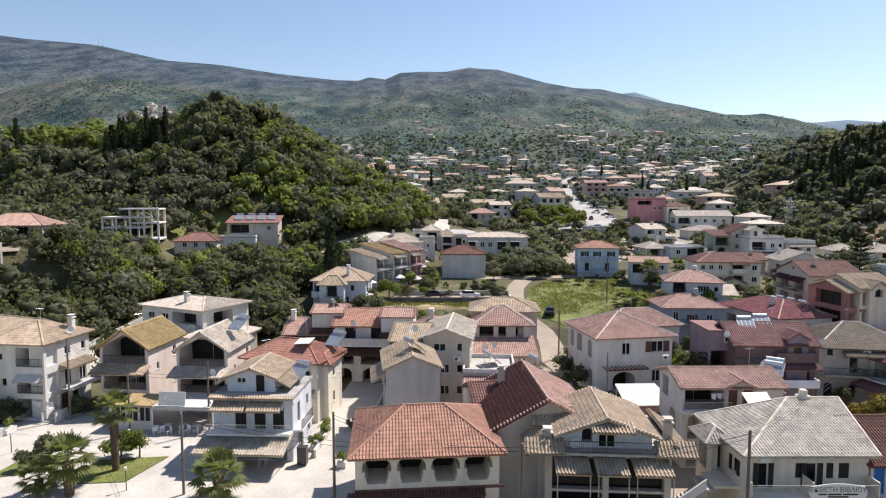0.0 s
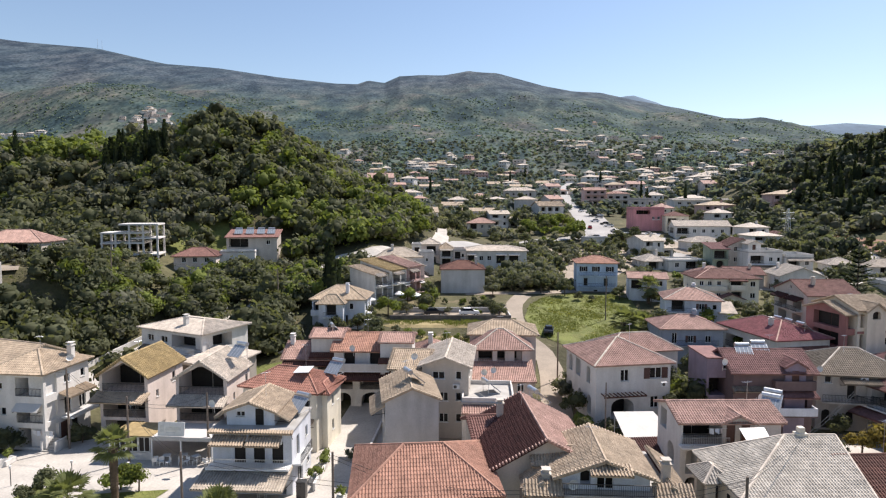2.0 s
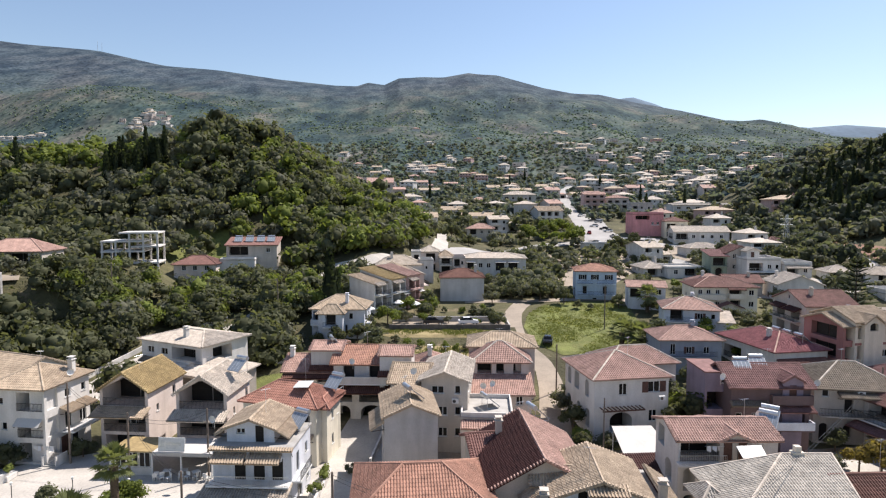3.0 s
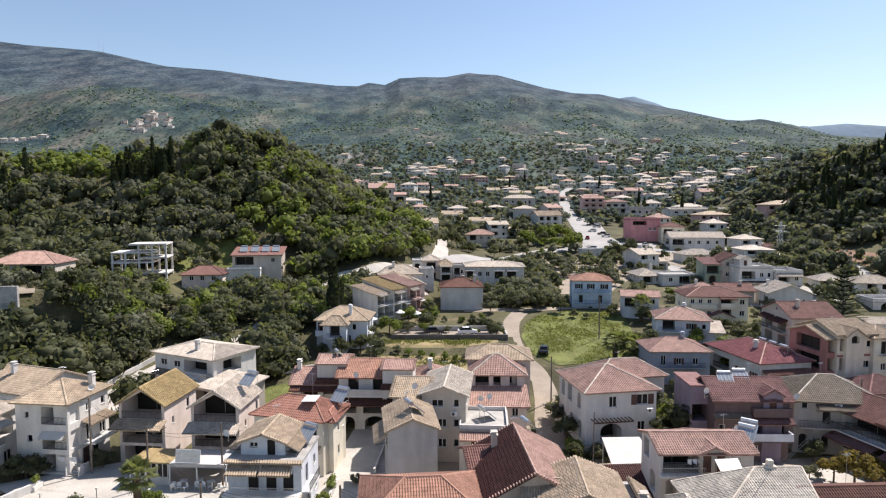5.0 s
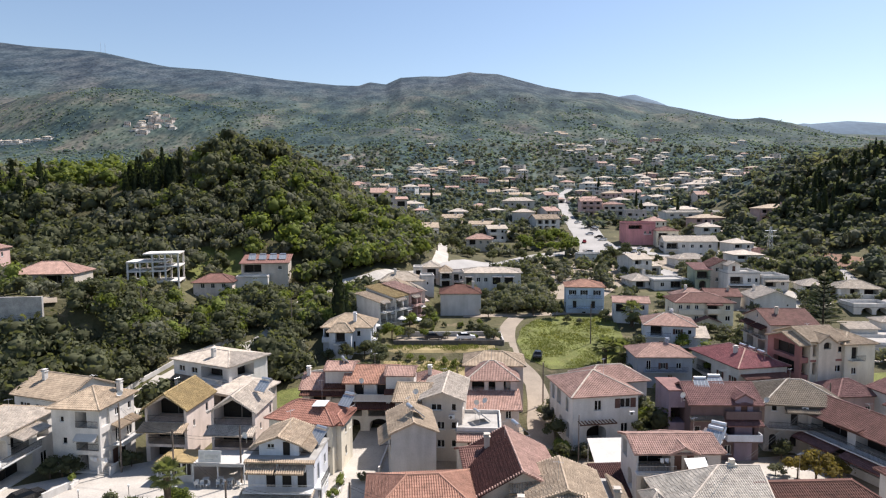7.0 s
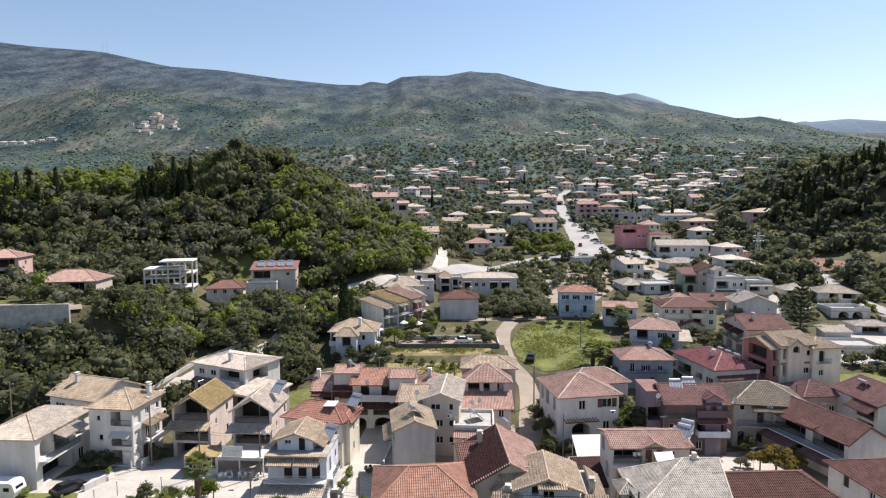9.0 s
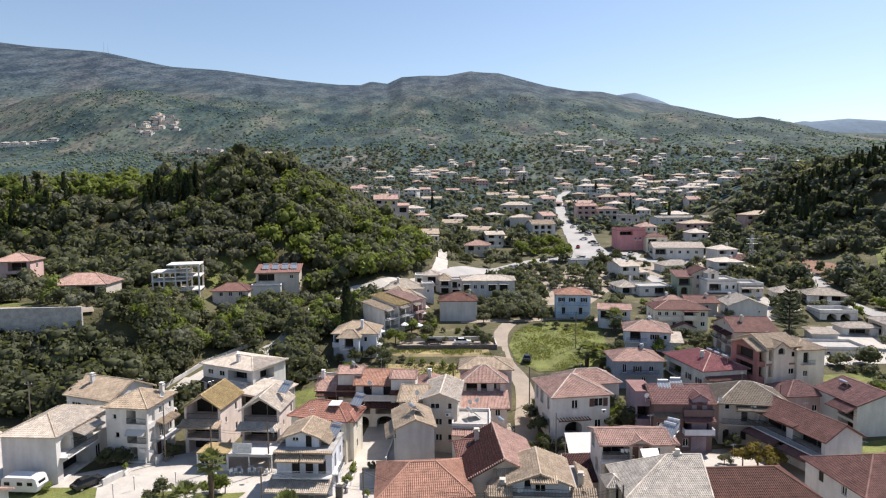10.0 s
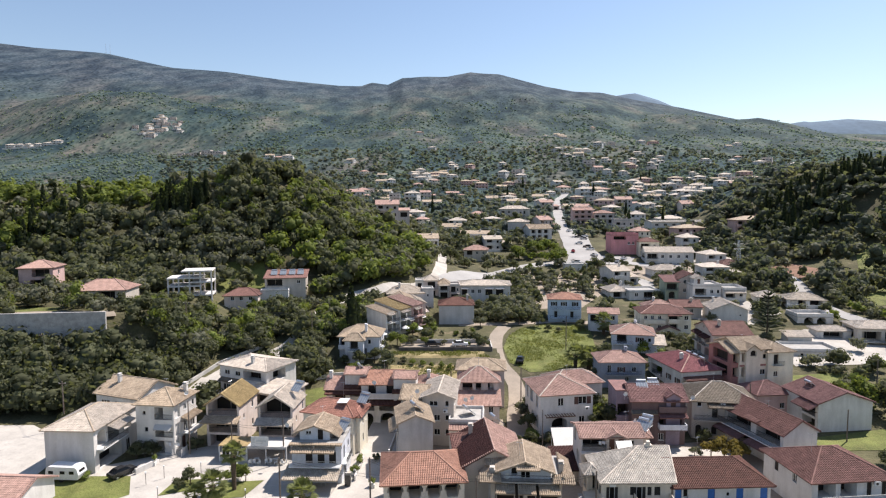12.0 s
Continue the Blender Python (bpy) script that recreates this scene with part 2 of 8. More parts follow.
def put_mesh(name, me, parent, m):
    ob = new(name, me)
    ob.parent = parent
    ob.matrix_basis = m
    return ob


def part(name, bm, material, parent, label=""):
    me = bpy.data.meshes.new(name)
    bm.to_mesh(me)
    bm.free()
    me.materials.append(material)
    ob = new(name, me)
    ob.parent = parent
    if label:
        tagged(ob, label)
    return ob


BOX_F = [(0, 3, 2, 1), (4, 5, 6, 7), (0, 1, 5, 4), (1, 2, 6, 5), (2, 3, 7, 6), (3, 0, 4, 7)]


class Geo:
    """Plain vertex and face lists, filled piece by piece."""

    def __init__(self):
        self.v, self.f = [], []

    def add(self, verts, faces):
        n = len(self.v)
        self.v += [tuple(p) for p in verts]
        self.f += [tuple(i + n for i in f) for f in faces]
        return self

    def box(self, x0, y0, z0, x1, y1, z1):
        return self.add([(x0, y0, z0), (x1, y0, z0), (x1, y1, z0), (x0, y1, z0), (x0, y0, z1), (x1, y0, z1), (x1, y1, z1), (x0, y1, z1)], BOX_F)

    def tube(self, a, b, r, n=6, r2=None):
        a, b = Vector(a), Vector(b)
        q = (b - a).to_track_quat("Z", "Y")
        r2 = r if r2 is None else r2
        ring = [q @ Vector((math.cos(k * math.tau / n), math.sin(k * math.tau / n), 0)) for k in range(n)]
        vs = [a + p * r for p in ring] + [b + p * r2 for p in ring]
        fs = [(k, (k + 1) % n, n + (k + 1) % n, n + k) for k in range(n)]
        return self.add(vs, fs + [tuple(range(n))[::-1], tuple(range(n, 2 * n))])

    def quad(self, a, b, c, d, thick=0.0):
        if not thick:
            return self.add([a, b, c, d], [(0, 1, 2, 3)])
        a, b, c, d = (Vector(p) for p in (a, b, c, d))
        n = (b - a).cross(d - a).normalized() * thick
        return self.add([a - n, b - n, c - n, d - n, a, b, c, d], BOX_F)

    def make(self, name, material, parent=None, label="", smooth=False):
        return obj(name, self.v, self.f, material, parent, label, smooth)


def tiled(poly, pitch=0.3, course=0.42, high=0.06):
    """Rows of barrel tiles over a flat convex polygon whose first edge is the eave."""
    p = [Vector(q) for q in poly]
    u = (p[1] - p[0]).normalized()
    n = (p[1] - p[0]).cross(p[-1] - p[0]).normalized()
    v = n.cross(u)
    flat = [((q - p[0]).dot(u), (q - p[0]).dot(v)) for q in p]
    u0, u1 = min(a for a, _ in flat), max(a for a, _ in flat)
    vtop = max(b for _, b in flat)
    cols = max(2, round((u1 - u0) / pitch))
    us = np.linspace(u0 + 1e-4, u1 - 1e-4, cols * 4 + 1)
    prof = np.array([0.0, 0.12, 1.0, 0.95])[np.arange(len(us)) % 4] * high
    lo, hi = np.full(len(us), 1e9), np.full(len(us), -1e9)
    for (a0, b0), (a1, b1) in zip(flat, flat[1:] + flat[:1]):
        if abs(a1 - a0) < 1e-6:
            continue
        t = (us - a0) / (a1 - a0)
        on = (t >= -1e-6) & (t <= 1 + 1e-6)
        at = b0 + t * (b1 - b0)
        lo[on], hi[on] = np.minimum(lo[on], at[on]), np.maximum(hi[on], at[on])
    if course:
        rows = max(1, round(vtop / course))
        k = np.arange(rows + 1) * vtop / rows
        vs = np.sort(np.r_[k[:-1], k[1:] - 0.02])
        lift = np.where(np.arange(len(vs)) % 2 == 0, 0.03, 0.0)
    else:
        vs, lift = np.array([0.0, vtop]), np.zeros(2)
    vv = np.clip(vs[:, None], lo[None], hi[None])
    hh = prof[None] + lift[:, None] + 0.01
    o, uu, nn, vvv = np.array(p[0]), np.array(u), np.array(n), np.array(v)
    pts = o + us[None, :, None] * uu + vv[..., None] * vvv + hh[..., None] * nn
    r, c = vv.shape
    idx = np.arange(r * c).reshape(r, c)
    quads = np.stack([idx[:-1, :-1], idx[:-1, 1:], idx[1:, 1:], idx[1:, :-1]], -1).reshape(-1, 4)
    size = (vv[1:, :-1] - vv[:-1, :-1] + vv[1:, 1:] - vv[:-1, 1:]).reshape(-1)
    quads = quads[size > 1e-3]
    g = Geo()
    g.add(pts.reshape(-1, 3).tolist(), quads.tolist())
    under = [q - n * 0.14 for q in p]
    k = len(p)
    g.add([*under, *p], [tuple(range(k))[::-1]] + [(i, (i + 1) % k, k + (i + 1) % k, k + i) for i in range(k)])
    return g


FACES = {"F": lambda w, d: ((0, 0), (1, 0), w), "R": lambda w, d: ((w, 0), (0, 1), d), "B": lambda w, d: ((w, d), (-1, 0), w), "L": lambda w, d: ((0, d), (0, -1), d)}
UNIT = {}


def unit(kind, w, h):
    """Shared meshes for window and door pieces; x across, z up, -y outwards."""
    key = (kind, round(w, 2), round(h, 2))
    if key in UNIT:
        return UNIT[key]
    g = Geo()
    if kind == "frame":
        for x0, x1, z0, z1 in ((0, 0.07, 0, h), (w - 0.07, w, 0, h), (0.07, w - 0.07, h - 0.07, h), (0.07, w - 0.07, 0, 0.07)):
            g.box(x0, 0, z0, x1, 0.07, z1)
        if w > 0.8:
            g.box(w / 2 - 0.04, 0, 0.07, w / 2 + 0.04, 0.07, h - 0.07)
        m = "frame"
    elif kind == "pane":
        g.box(0.05, 0.04, 0.05, w - 0.05, 0.05, h - 0.05)
        m = "glass"
    elif kind in ("shutter", "shutter_blue", "shutter_brown"):
        n = max(4, int(h / 0.14))
        side = [(0.05, 0.0)]
        for k in range(n):
            side += [(-0.02, h * (k + 0.1) / n), (0.012, h * (k + 0.9) / n)]
        side += [(0.05, h)]
        k = len(side)
        g.add([(0, y, z) for y, z in side] + [(w, y, z) for y, z in side], [(i, i + 1, k + i + 1, k + i)[::-1] for i in range(k - 1)] + [tuple(range(k)), tuple(range(k, 2 * k))[::-1], (0, k, 2 * k - 1, k - 1)])
        m = {"shutter": "dark", "shutter_blue": "bluepaint", "shutter_brown": "brownwood"}[kind]
    elif kind in ("leaf", "leaf_blue", "leaf_brown"):
        g.box(0, 0, 0, w, 0.05, h)
        for k in range(3):
            g.box(0.12, -0.02, 0.12 + k * h / 3, w - 0.12, 0, k * h / 3 + h / 3 - 0.06)
        m = {"leaf": "dark", "leaf_blue": "bluepaint", "leaf_brown": "brownwood"}[kind]
    elif kind == "sill":
        g.box(-0.08, -0.08, -0.06, w + 0.08, 0.1, 0)
        m = "frame"
    me = bpy.data.meshes.new(kind.split("_")[0])
    me.from_pydata(g.v, [], g.f)
    me.materials.append(M[m])
    UNIT[key] = me
    return me


def outline(o):
    """The corner points (u, v) of an opening; arched ones have a round head."""
    kind, u, v, w, h = o[:5]
    if kind[0] == "a":
        r = w / 2
        rise = min(r, h * 0.45) * 0.85
        base = h - rise
        head = [(u + r * math.cos(math.pi * k / 10), v + base + rise * math.sin(math.pi * k / 10)) for k in range(11)]
        if "o" in kind:
            return [(u - r * 0.62, v), (u + r * 0.62, v), (u + r * 0.8, v + base * 0.4), (u + r * 0.8, v + base * 0.75), (u + r, v + base * 0.75)] + head + [(u - r, v + base * 0.75), (u - r * 0.8, v + base * 0.75), (u - r * 0.8, v + base * 0.4)]
        return [(u - r, v), (u + r, v)] + head
    if kind.startswith("lp"):
        return [(u - w / 2, v), (u + w / 2, v), (u + w / 2, v + h * 0.58), (u, v + h), (u - w / 2, v + h * 0.58)]
    return [(u - w / 2, v), (u + w / 2, v), (u + w / 2, v + h), (u - w / 2, v + h)]


def wall_mesh(bm, o, ux, outer, holes, depths):
    """A wall face with real openings and their reveals. o: its lower left corner, ux: its way along."""
    ux = Vector((ux[0], ux[1], 0))
    inn = Vector((-ux.y, ux.x, 0))

    def at(q, deep=0.0):
        return Vector((o[0], o[1], 0)) + ux * q[0] + Vector((0, 0, q[1])) + inn * deep

    edges = []
    for loop in [outer, *holes]:
        vs = [bm.verts.new(at(q)) for q in loop]
        edges += [bm.edges.new((vs[i], vs[(i + 1) % len(vs)])) for i in range(len(vs))]
    fill = bmesh.ops.triangle_fill(bm, use_beauty=True, edges=edges, normal=-inn)
    for f in fill["geom"]:
        if isinstance(f, bmesh.types.BMFace) and f.normal.dot(-inn) < 0:
            f.normal_flip()
    for loop, deep in zip(holes, depths):
        a = [bm.verts.new(at(q)) for q in loop]
        b = [bm.verts.new(at(q, deep)) for q in loop]
        for i in range(len(loop)):
            j = (i + 1) % len(loop)
            bm.faces.new((a[j], a[i], b[i], b[j]))
        if deep > 0.5:
            bm.faces.new(b)


def fill_opening(root, wm, o, fo, ux):
    kind, u, v, w, h = o[:5]
    a = math.atan2(ux[1], ux[0])
    base = Matrix.Translation((fo[0], fo[1], 0)) @ Matrix.Rotation(a, 4, "Z")

    def at(x, y, z):
        return base @ Matrix.Translation((x, y, z))

    k = kind[0]
    tone = "_blue" if "B" in kind else "_brown" if "N" in kind else ""
    if k in "ws":
        win = put_mesh("window", unit("frame", w, h), root, at(u - w / 2, 0.1, v))
        put_mesh("pane", unit("pane", w, h), win, Matrix())
        put_mesh("sill", unit("sill", w, 0.1), win, Matrix.Translation((0, -0.1, 0)))
        if k == "s":
            for x in (-w / 2 - 0.02, w):
                put_mesh("shutter", unit("shutter" + tone, w / 2, h), win, Matrix.Translation((x, -0.15, 0)))
    elif k == "p":
        put_mesh("window", unit("pane", w, h), root, at(u - w / 2, 0.12, v))
    elif k == "S":
        put_mesh("shutter", unit("shutter" + tone, w / 2 - 0.01, h), root, at(u - w / 2, 0.06, v))
        put_mesh("shutter", unit("shutter" + tone, w / 2 - 0.01, h), root, at(u + 0.01, 0.06, v))
    elif k == "d":
        put_mesh("door", unit("leaf" + tone, w, h), root, at(u - w / 2, 0.1, v))
    elif k == "g":
        win = put_mesh("glass_door", unit("frame", w, h), root, at(u - w / 2, 0.1, v))
        put_mesh("pane", unit("pane", w, h), win, Matrix())
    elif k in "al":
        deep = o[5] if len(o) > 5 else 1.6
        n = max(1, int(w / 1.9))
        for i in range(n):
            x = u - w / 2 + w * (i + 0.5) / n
            # Door leaves widened across the back wall; their near-black paints the recess shade.
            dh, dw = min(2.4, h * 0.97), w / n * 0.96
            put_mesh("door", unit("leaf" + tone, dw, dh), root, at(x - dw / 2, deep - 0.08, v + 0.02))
        if "r" in kind:
            rail(root, [(u - w / 2, v), (u + w / 2, v)], base)


def rail(root, line, base, high=0.95, mat_key="metal", y=-0.03):
    g = Geo()
    (u0, v), (u1, _) = line
    g.box(u0, y - 0.03, v + high - 0.05, u1, y + 0.03, v + high)
    g.box(u0, y - 0.015, v + 0.08, u1, y + 0.015, v + 0.12)
    n = max(2, int((u1 - u0) / 0.16))
    for i in range(n + 1):
        x = u0 + (u1 - u0) * i / n
        g.box(x - 0.012, y - 0.012, v, x + 0.012, y + 0.012, v + high - 0.04)
    ob = g.make("railing", M[mat_key], root)
    ob.matrix_basis = base
    return ob


def roof_planes(w, d, h, kind, rise, o, inset=None):
    """The sloping planes and the ridge lines of a roof over a w x d plan."""
    x0, x1, y0, y1 = -o, w + o, -o, d + o
    W, D = x1 - x0, y1 - y0
    if kind in ("hip", "hipx"):
        wide = W >= D or kind == "hipx"
        s = rise / ((d if wide else w) / 2 if not isinstance(inset, tuple) or len(inset) < 3 else inset[2])
        e, t = h - s * o, h + rise
        q = inset if inset is not None else min(W, D) / 2
        q, q2, mid = (*q, (y0 + y1) / 2)[:3] if isinstance(q, tuple) else (q, q, (y0 + y1) / 2)
        if wide:
            a, b = (x0 + q, mid, t), (x1 - q2, mid, t)
        else:
            a, b = ((x0 + x1) / 2, y0 + q, t), ((x0 + x1) / 2, y1 - q, t)
        c = [(x0, y0, e), (x1, y0, e), (x1, y1, e), (x0, y1, e)]
        if wide:
            planes = [[c[0], c[1], b, a], [c[1], c[2], b], [c[2], c[3], a, b], [c[3], c[0], a]]
            lines = [(a, b), (c[0], a), (c[1], b), (c[2], b), (c[3], a)]
        else:
            planes = [[c[0], c[1], a], [c[1], c[2], b, a], [c[2], c[3], b], [c[3], c[0], a, b]]
            lines = [(a, b), (c[0], a), (c[1], a), (c[2], b), (c[3], b)]
        return planes, lines
    if kind == "gx":
        s = rise / (d / 2)
        e, t, m = h - s * o, h + rise, d / 2
        return [[(x0, y0, e), (x1, y0, e), (x1, m, t), (x0, m, t)], [(x1, y1, e), (x0, y1, e), (x0, m, t), (x1, m, t)]], [((x0, m, t), (x1, m, t))]
    if kind == "gy":
        s = rise / (w / 2)
        e, t, m = h - s * o, h + rise, w / 2
        return [[(x1, y0, e), (x1, y1, e), (m, y1, t), (m, y0, t)], [(x0, y1, e), (x0, y0, e), (m, y0, t), (m, y1, t)]], [((m, y0, t), (m, y1, t))]
    if kind == "shed":
        s = rise / d
        return [[(x0, y0, h - s * o), (x1, y0, h - s * o), (x1, y1, h + rise + s * o), (x0, y1, h + rise + s * o)]], []
    return [], []


HOUSES = []


def house(label, ax, ay, rz, w, d, h, z0=0.0, roof="hip", rise=1.6, rm="t_terra", wm="white", ops=None, over=0.5, fine=True, inset=None, deep_base=2.0,
          cap=None, balconies=(), canopies=(), chimneys=(), name="house", group="", wall_label="", into=None, size=1.0):
    """A building with its front left corner at (ax, ay) and its front running along rz degrees. ops: openings per face."""
    root = new(name)
    root.matrix_world = pose(ax, ay, z0, 0, 0, rz) @ Matrix.Diagonal((size, size, size, 1))
    tagged(root, label, "building" if name != "house" else "house", group)
    HOUSES.append((root.matrix_world.copy(), w, d))
    ops = {face: [(*o[:5], min(o[5] * 1.45, 0.45 * (d if face in "FB" else w))) if len(o) > 5 and o[5] > 1.0 else o for o in mine] for face, mine in (ops or {}).items()}
    bm = bmesh.new()
    for face, f in FACES.items():
        fo, ux, length = f(w, d)
        top = [(length, h), (0, h)]
        if (roof == "gx" and face in "LR") or (roof == "gy" and face in "FB"):
            top = [(length, h), (length / 2, h + rise), (0, h)]
        if roof == "shed":
            if face == "R":
                top = [(length, h + rise), (0, h)]
            elif face == "L":
                top = [(length, h), (0, h + rise)]
            elif face == "B":
                top = [(length, h + rise), (0, h + rise)]
        mine = ops.get(face, [])
        wall_mesh(bm, fo, ux, [(0, -deep_base), (length, -deep_base), *top], [outline(o) for o in mine], [(o[5] if len(o) > 5 else 1.6) if o[0][0] in "al" else 0.22 for o in mine])
    part("wall", bm, M[wm], root, wall_label)
    for face, mine in ops.items():
        fo, ux, length = FACES[face](w, d)
        for o in mine:
            fill_opening(root, wm, o, fo, ux)
    planes, lines = roof_planes(w, d, h, roof, rise, over, inset)
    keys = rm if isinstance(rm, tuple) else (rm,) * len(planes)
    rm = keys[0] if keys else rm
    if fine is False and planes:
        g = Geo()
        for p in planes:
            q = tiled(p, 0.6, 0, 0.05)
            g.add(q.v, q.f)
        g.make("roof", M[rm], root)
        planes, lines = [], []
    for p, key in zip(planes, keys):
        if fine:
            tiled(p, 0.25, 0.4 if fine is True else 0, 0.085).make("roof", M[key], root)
        else:
            tiled(p, 0.6, 0, 0.05).make("roof", M[key], root)
    for a, b in lines:
        g = Geo()
        g.tube(Vector(a) + Vector((0, 0, 0.04)), Vector(b) + Vector((0, 0, 0.04)), 0.13, 6)
        g.make("ridge_tiles", M[cap or rm], root)
    if fine is True and roof in ("gx", "gy"):
        (a, b), = lines
        s_, half = rise / ((w if roof == "gy" else d) / 2), (w if roof == "gy" else d) / 2 + over
        for end, way in ((Vector(a), -1), (Vector(b), 1)):
            out = Vector((0, way, 0)) if roof == "gy" else Vector((way, 0, 0))
            g = Geo()
            for sgn in (-1, 1):
                side = Vector((sgn, 0, 0)) if roof == "gy" else Vector((0, sgn, 0))
                for k in range(int(half / 0.27)):
                    p = end + (side - Vector((0, 0, s_))) * (0.14 + 0.27 * k) + Vector((0, 0, 0.06))
                    g.tube(p - out * 0.32, p + out * 0.05, 0.085, 6, 0.095)
            g.make("verge_tiles", M[cap or rm], root)
    if roof == "flat":
        Geo().box(-0.15, -0.15, h, w + 0.15, d + 0.15, h + 0.18).make("roof_slab", M[rm if rm in M else "concrete"], root)
        if rise > 0:
            g = Geo()
            for x0, y0, x1, y1 in ((0, 0, w, 0.15), (0, d - 0.15, w, d), (0, 0.15, 0.15, d - 0.15), (w - 0.15, 0.15, w, d - 0.15)):
                g.box(x0, y0, h + 0.18, x1, y1, h + 0.18 + rise)
            g.make("parapet", M[wm], root)
    for face, u0, u1, v, out, kind in balconies:
        fo, ux, length = FACES[face](w, d)
        base = Matrix.Translation((fo[0], fo[1], 0)) @ Matrix.Rotation(math.atan2(ux[1], ux[0]), 4, "Z")
        g = Geo().box(u0, -out, v - 0.18, u1, -0.003, v)
        sl = g.make("balcony", M["frame" if wm in ("white", "bluewhite") else wm], root)
        sl.matrix_basis = base
        if kind in ("solid", "pale"):
            g = Geo().box(u0, -out, v, u1, -out + 0.12, v + 0.95)
            g.box(u0, -out + 0.12, v, u0 + 0.12, -0.003, v + 0.95).box(u1 - 0.12, -out + 0.12, v, u1, -0.003, v + 0.95)
            pr = g.make("parapet", M["bluewhite" if kind == "pale" else wm], sl)
        elif kind == "wire":
            g = Geo().box(u0, -out + 0.02, v + 0.92, u1, -out + 0.05, v + 0.95).box(u0, -out + 0.02, v + 0.45, u1, -out + 0.04, v + 0.47)
            for u in np.arange(u0 + 0.05, u1, 1.5):
                g.box(u, -out + 0.01, v, u + 0.04, -out + 0.05, v + 0.95)
            g.make("railing", M["alu"], sl)
        else:
            r = rail(sl, [(u0, v), (u1, v)], Matrix(), 0.95, "alu" if kind == "alu" else "metal", -out + 0.04)
    for face, u0, u1, v, out, drop, key in canopies:
        fo, ux, length = FACES[face](w, d)
        base = Matrix.Translation((fo[0], fo[1], 0)) @ Matrix.Rotation(math.atan2(ux[1], ux[0]), 4, "Z")
        poly = [(u0, -out, v - drop), (u1, -out, v - drop), (u1, 0, v), (u0, 0, v)]
        if key == "canvas":
            c = Geo().quad(*poly, thick=0.04).make("awning", M["canvas"], root)
        else:
            c = tiled(poly, 0.27, 0.42 if fine is True else 0, 0.115).make("tile_canopy", M[key], root)
        c.matrix_basis = base
        for u in np.linspace(u0 + 0.1, u1 - 0.1, max(2, int((u1 - u0) / 3) + 1)):
            Geo().tube((u, -out + 0.1, v - drop - 0.15), (u, -0.02, v - 0.9 if out < 2 else v - drop - 0.6), 0.035, 5).make("bracket", M["dark"], c)
    for x, y, top in chimneys:
        g = Geo().box(x - 0.3, y - 0.3, h - 0.6, x + 0.3, y + 0.3, top).box(x - 0.4, y - 0.4, top, x + 0.4, y + 0.4, top + 0.1)
        g.box(x - 0.22, y - 0.22, top + 0.1, x + 0.22, y + 0.22, top + 0.35).box(x - 0.36, y - 0.36, top + 0.35, x + 0.36, y + 0.36, top + 0.42)
        g.make("chimney", M[wm], root)
    if into:
        rel = into.matrix_world.inverted() @ root.matrix_world
        for c in list(root.children):
            m = rel @ c.matrix_basis
            c.parent = into
            c.matrix_basis = m
        bpy.data.objects.remove(root)
        return into
    return root


def row(kind, v, us, w, h, *deep):
    return [(kind, u, v, w, h, *deep) for u in us]


# ---- terrain ----
def smooth(t):
    t = np.clip(t, 0, 1)
    return t * t * (3 - 2 * t)


PROFILE_Y = [-6000, 125, 150, 180, 220, 255, 375, 455, 560, 650, 1000, 1500, 2200, 3000, 5200]
PROFILE_Z = [0, 0, 1.6, 5.5, 12, 16.5, 28, 36.5, 46, 58, 130, 270, 470, 420, 250]
RIDGE_A = [-0.9, -0.75, -0.69, -0.57, -0.46, -0.37, -0.27, -0.176, -0.14, -0.122, -0.095, -0.07, 0.006, 0.045, 0.092, 0.17, 0.22, 0.265, 0.32, 0.4, 0.5, 0.58, 0.68, 0.9]
RIDGE_T = [0.29, 0.275, 0.267, 0.257, 0.232, 0.225, 0.21, 0.2, 0.199, 0.205, 0.201, 0.212, 0.215, 0.222, 0.216, 0.195, 0.186, 0.184, 0.172, 0.158, 0.137, 0.1236, 0.111, 0.085]


RISE_Y = [-6000, 72, 90, 105, 120, 135, 150, 180, 220, 255, 300]
RISE_Z = [0, 0, 1.5, 3.3, 5.0, 6.5, 7.4, 9.5, 12.5, 16.5, 21]


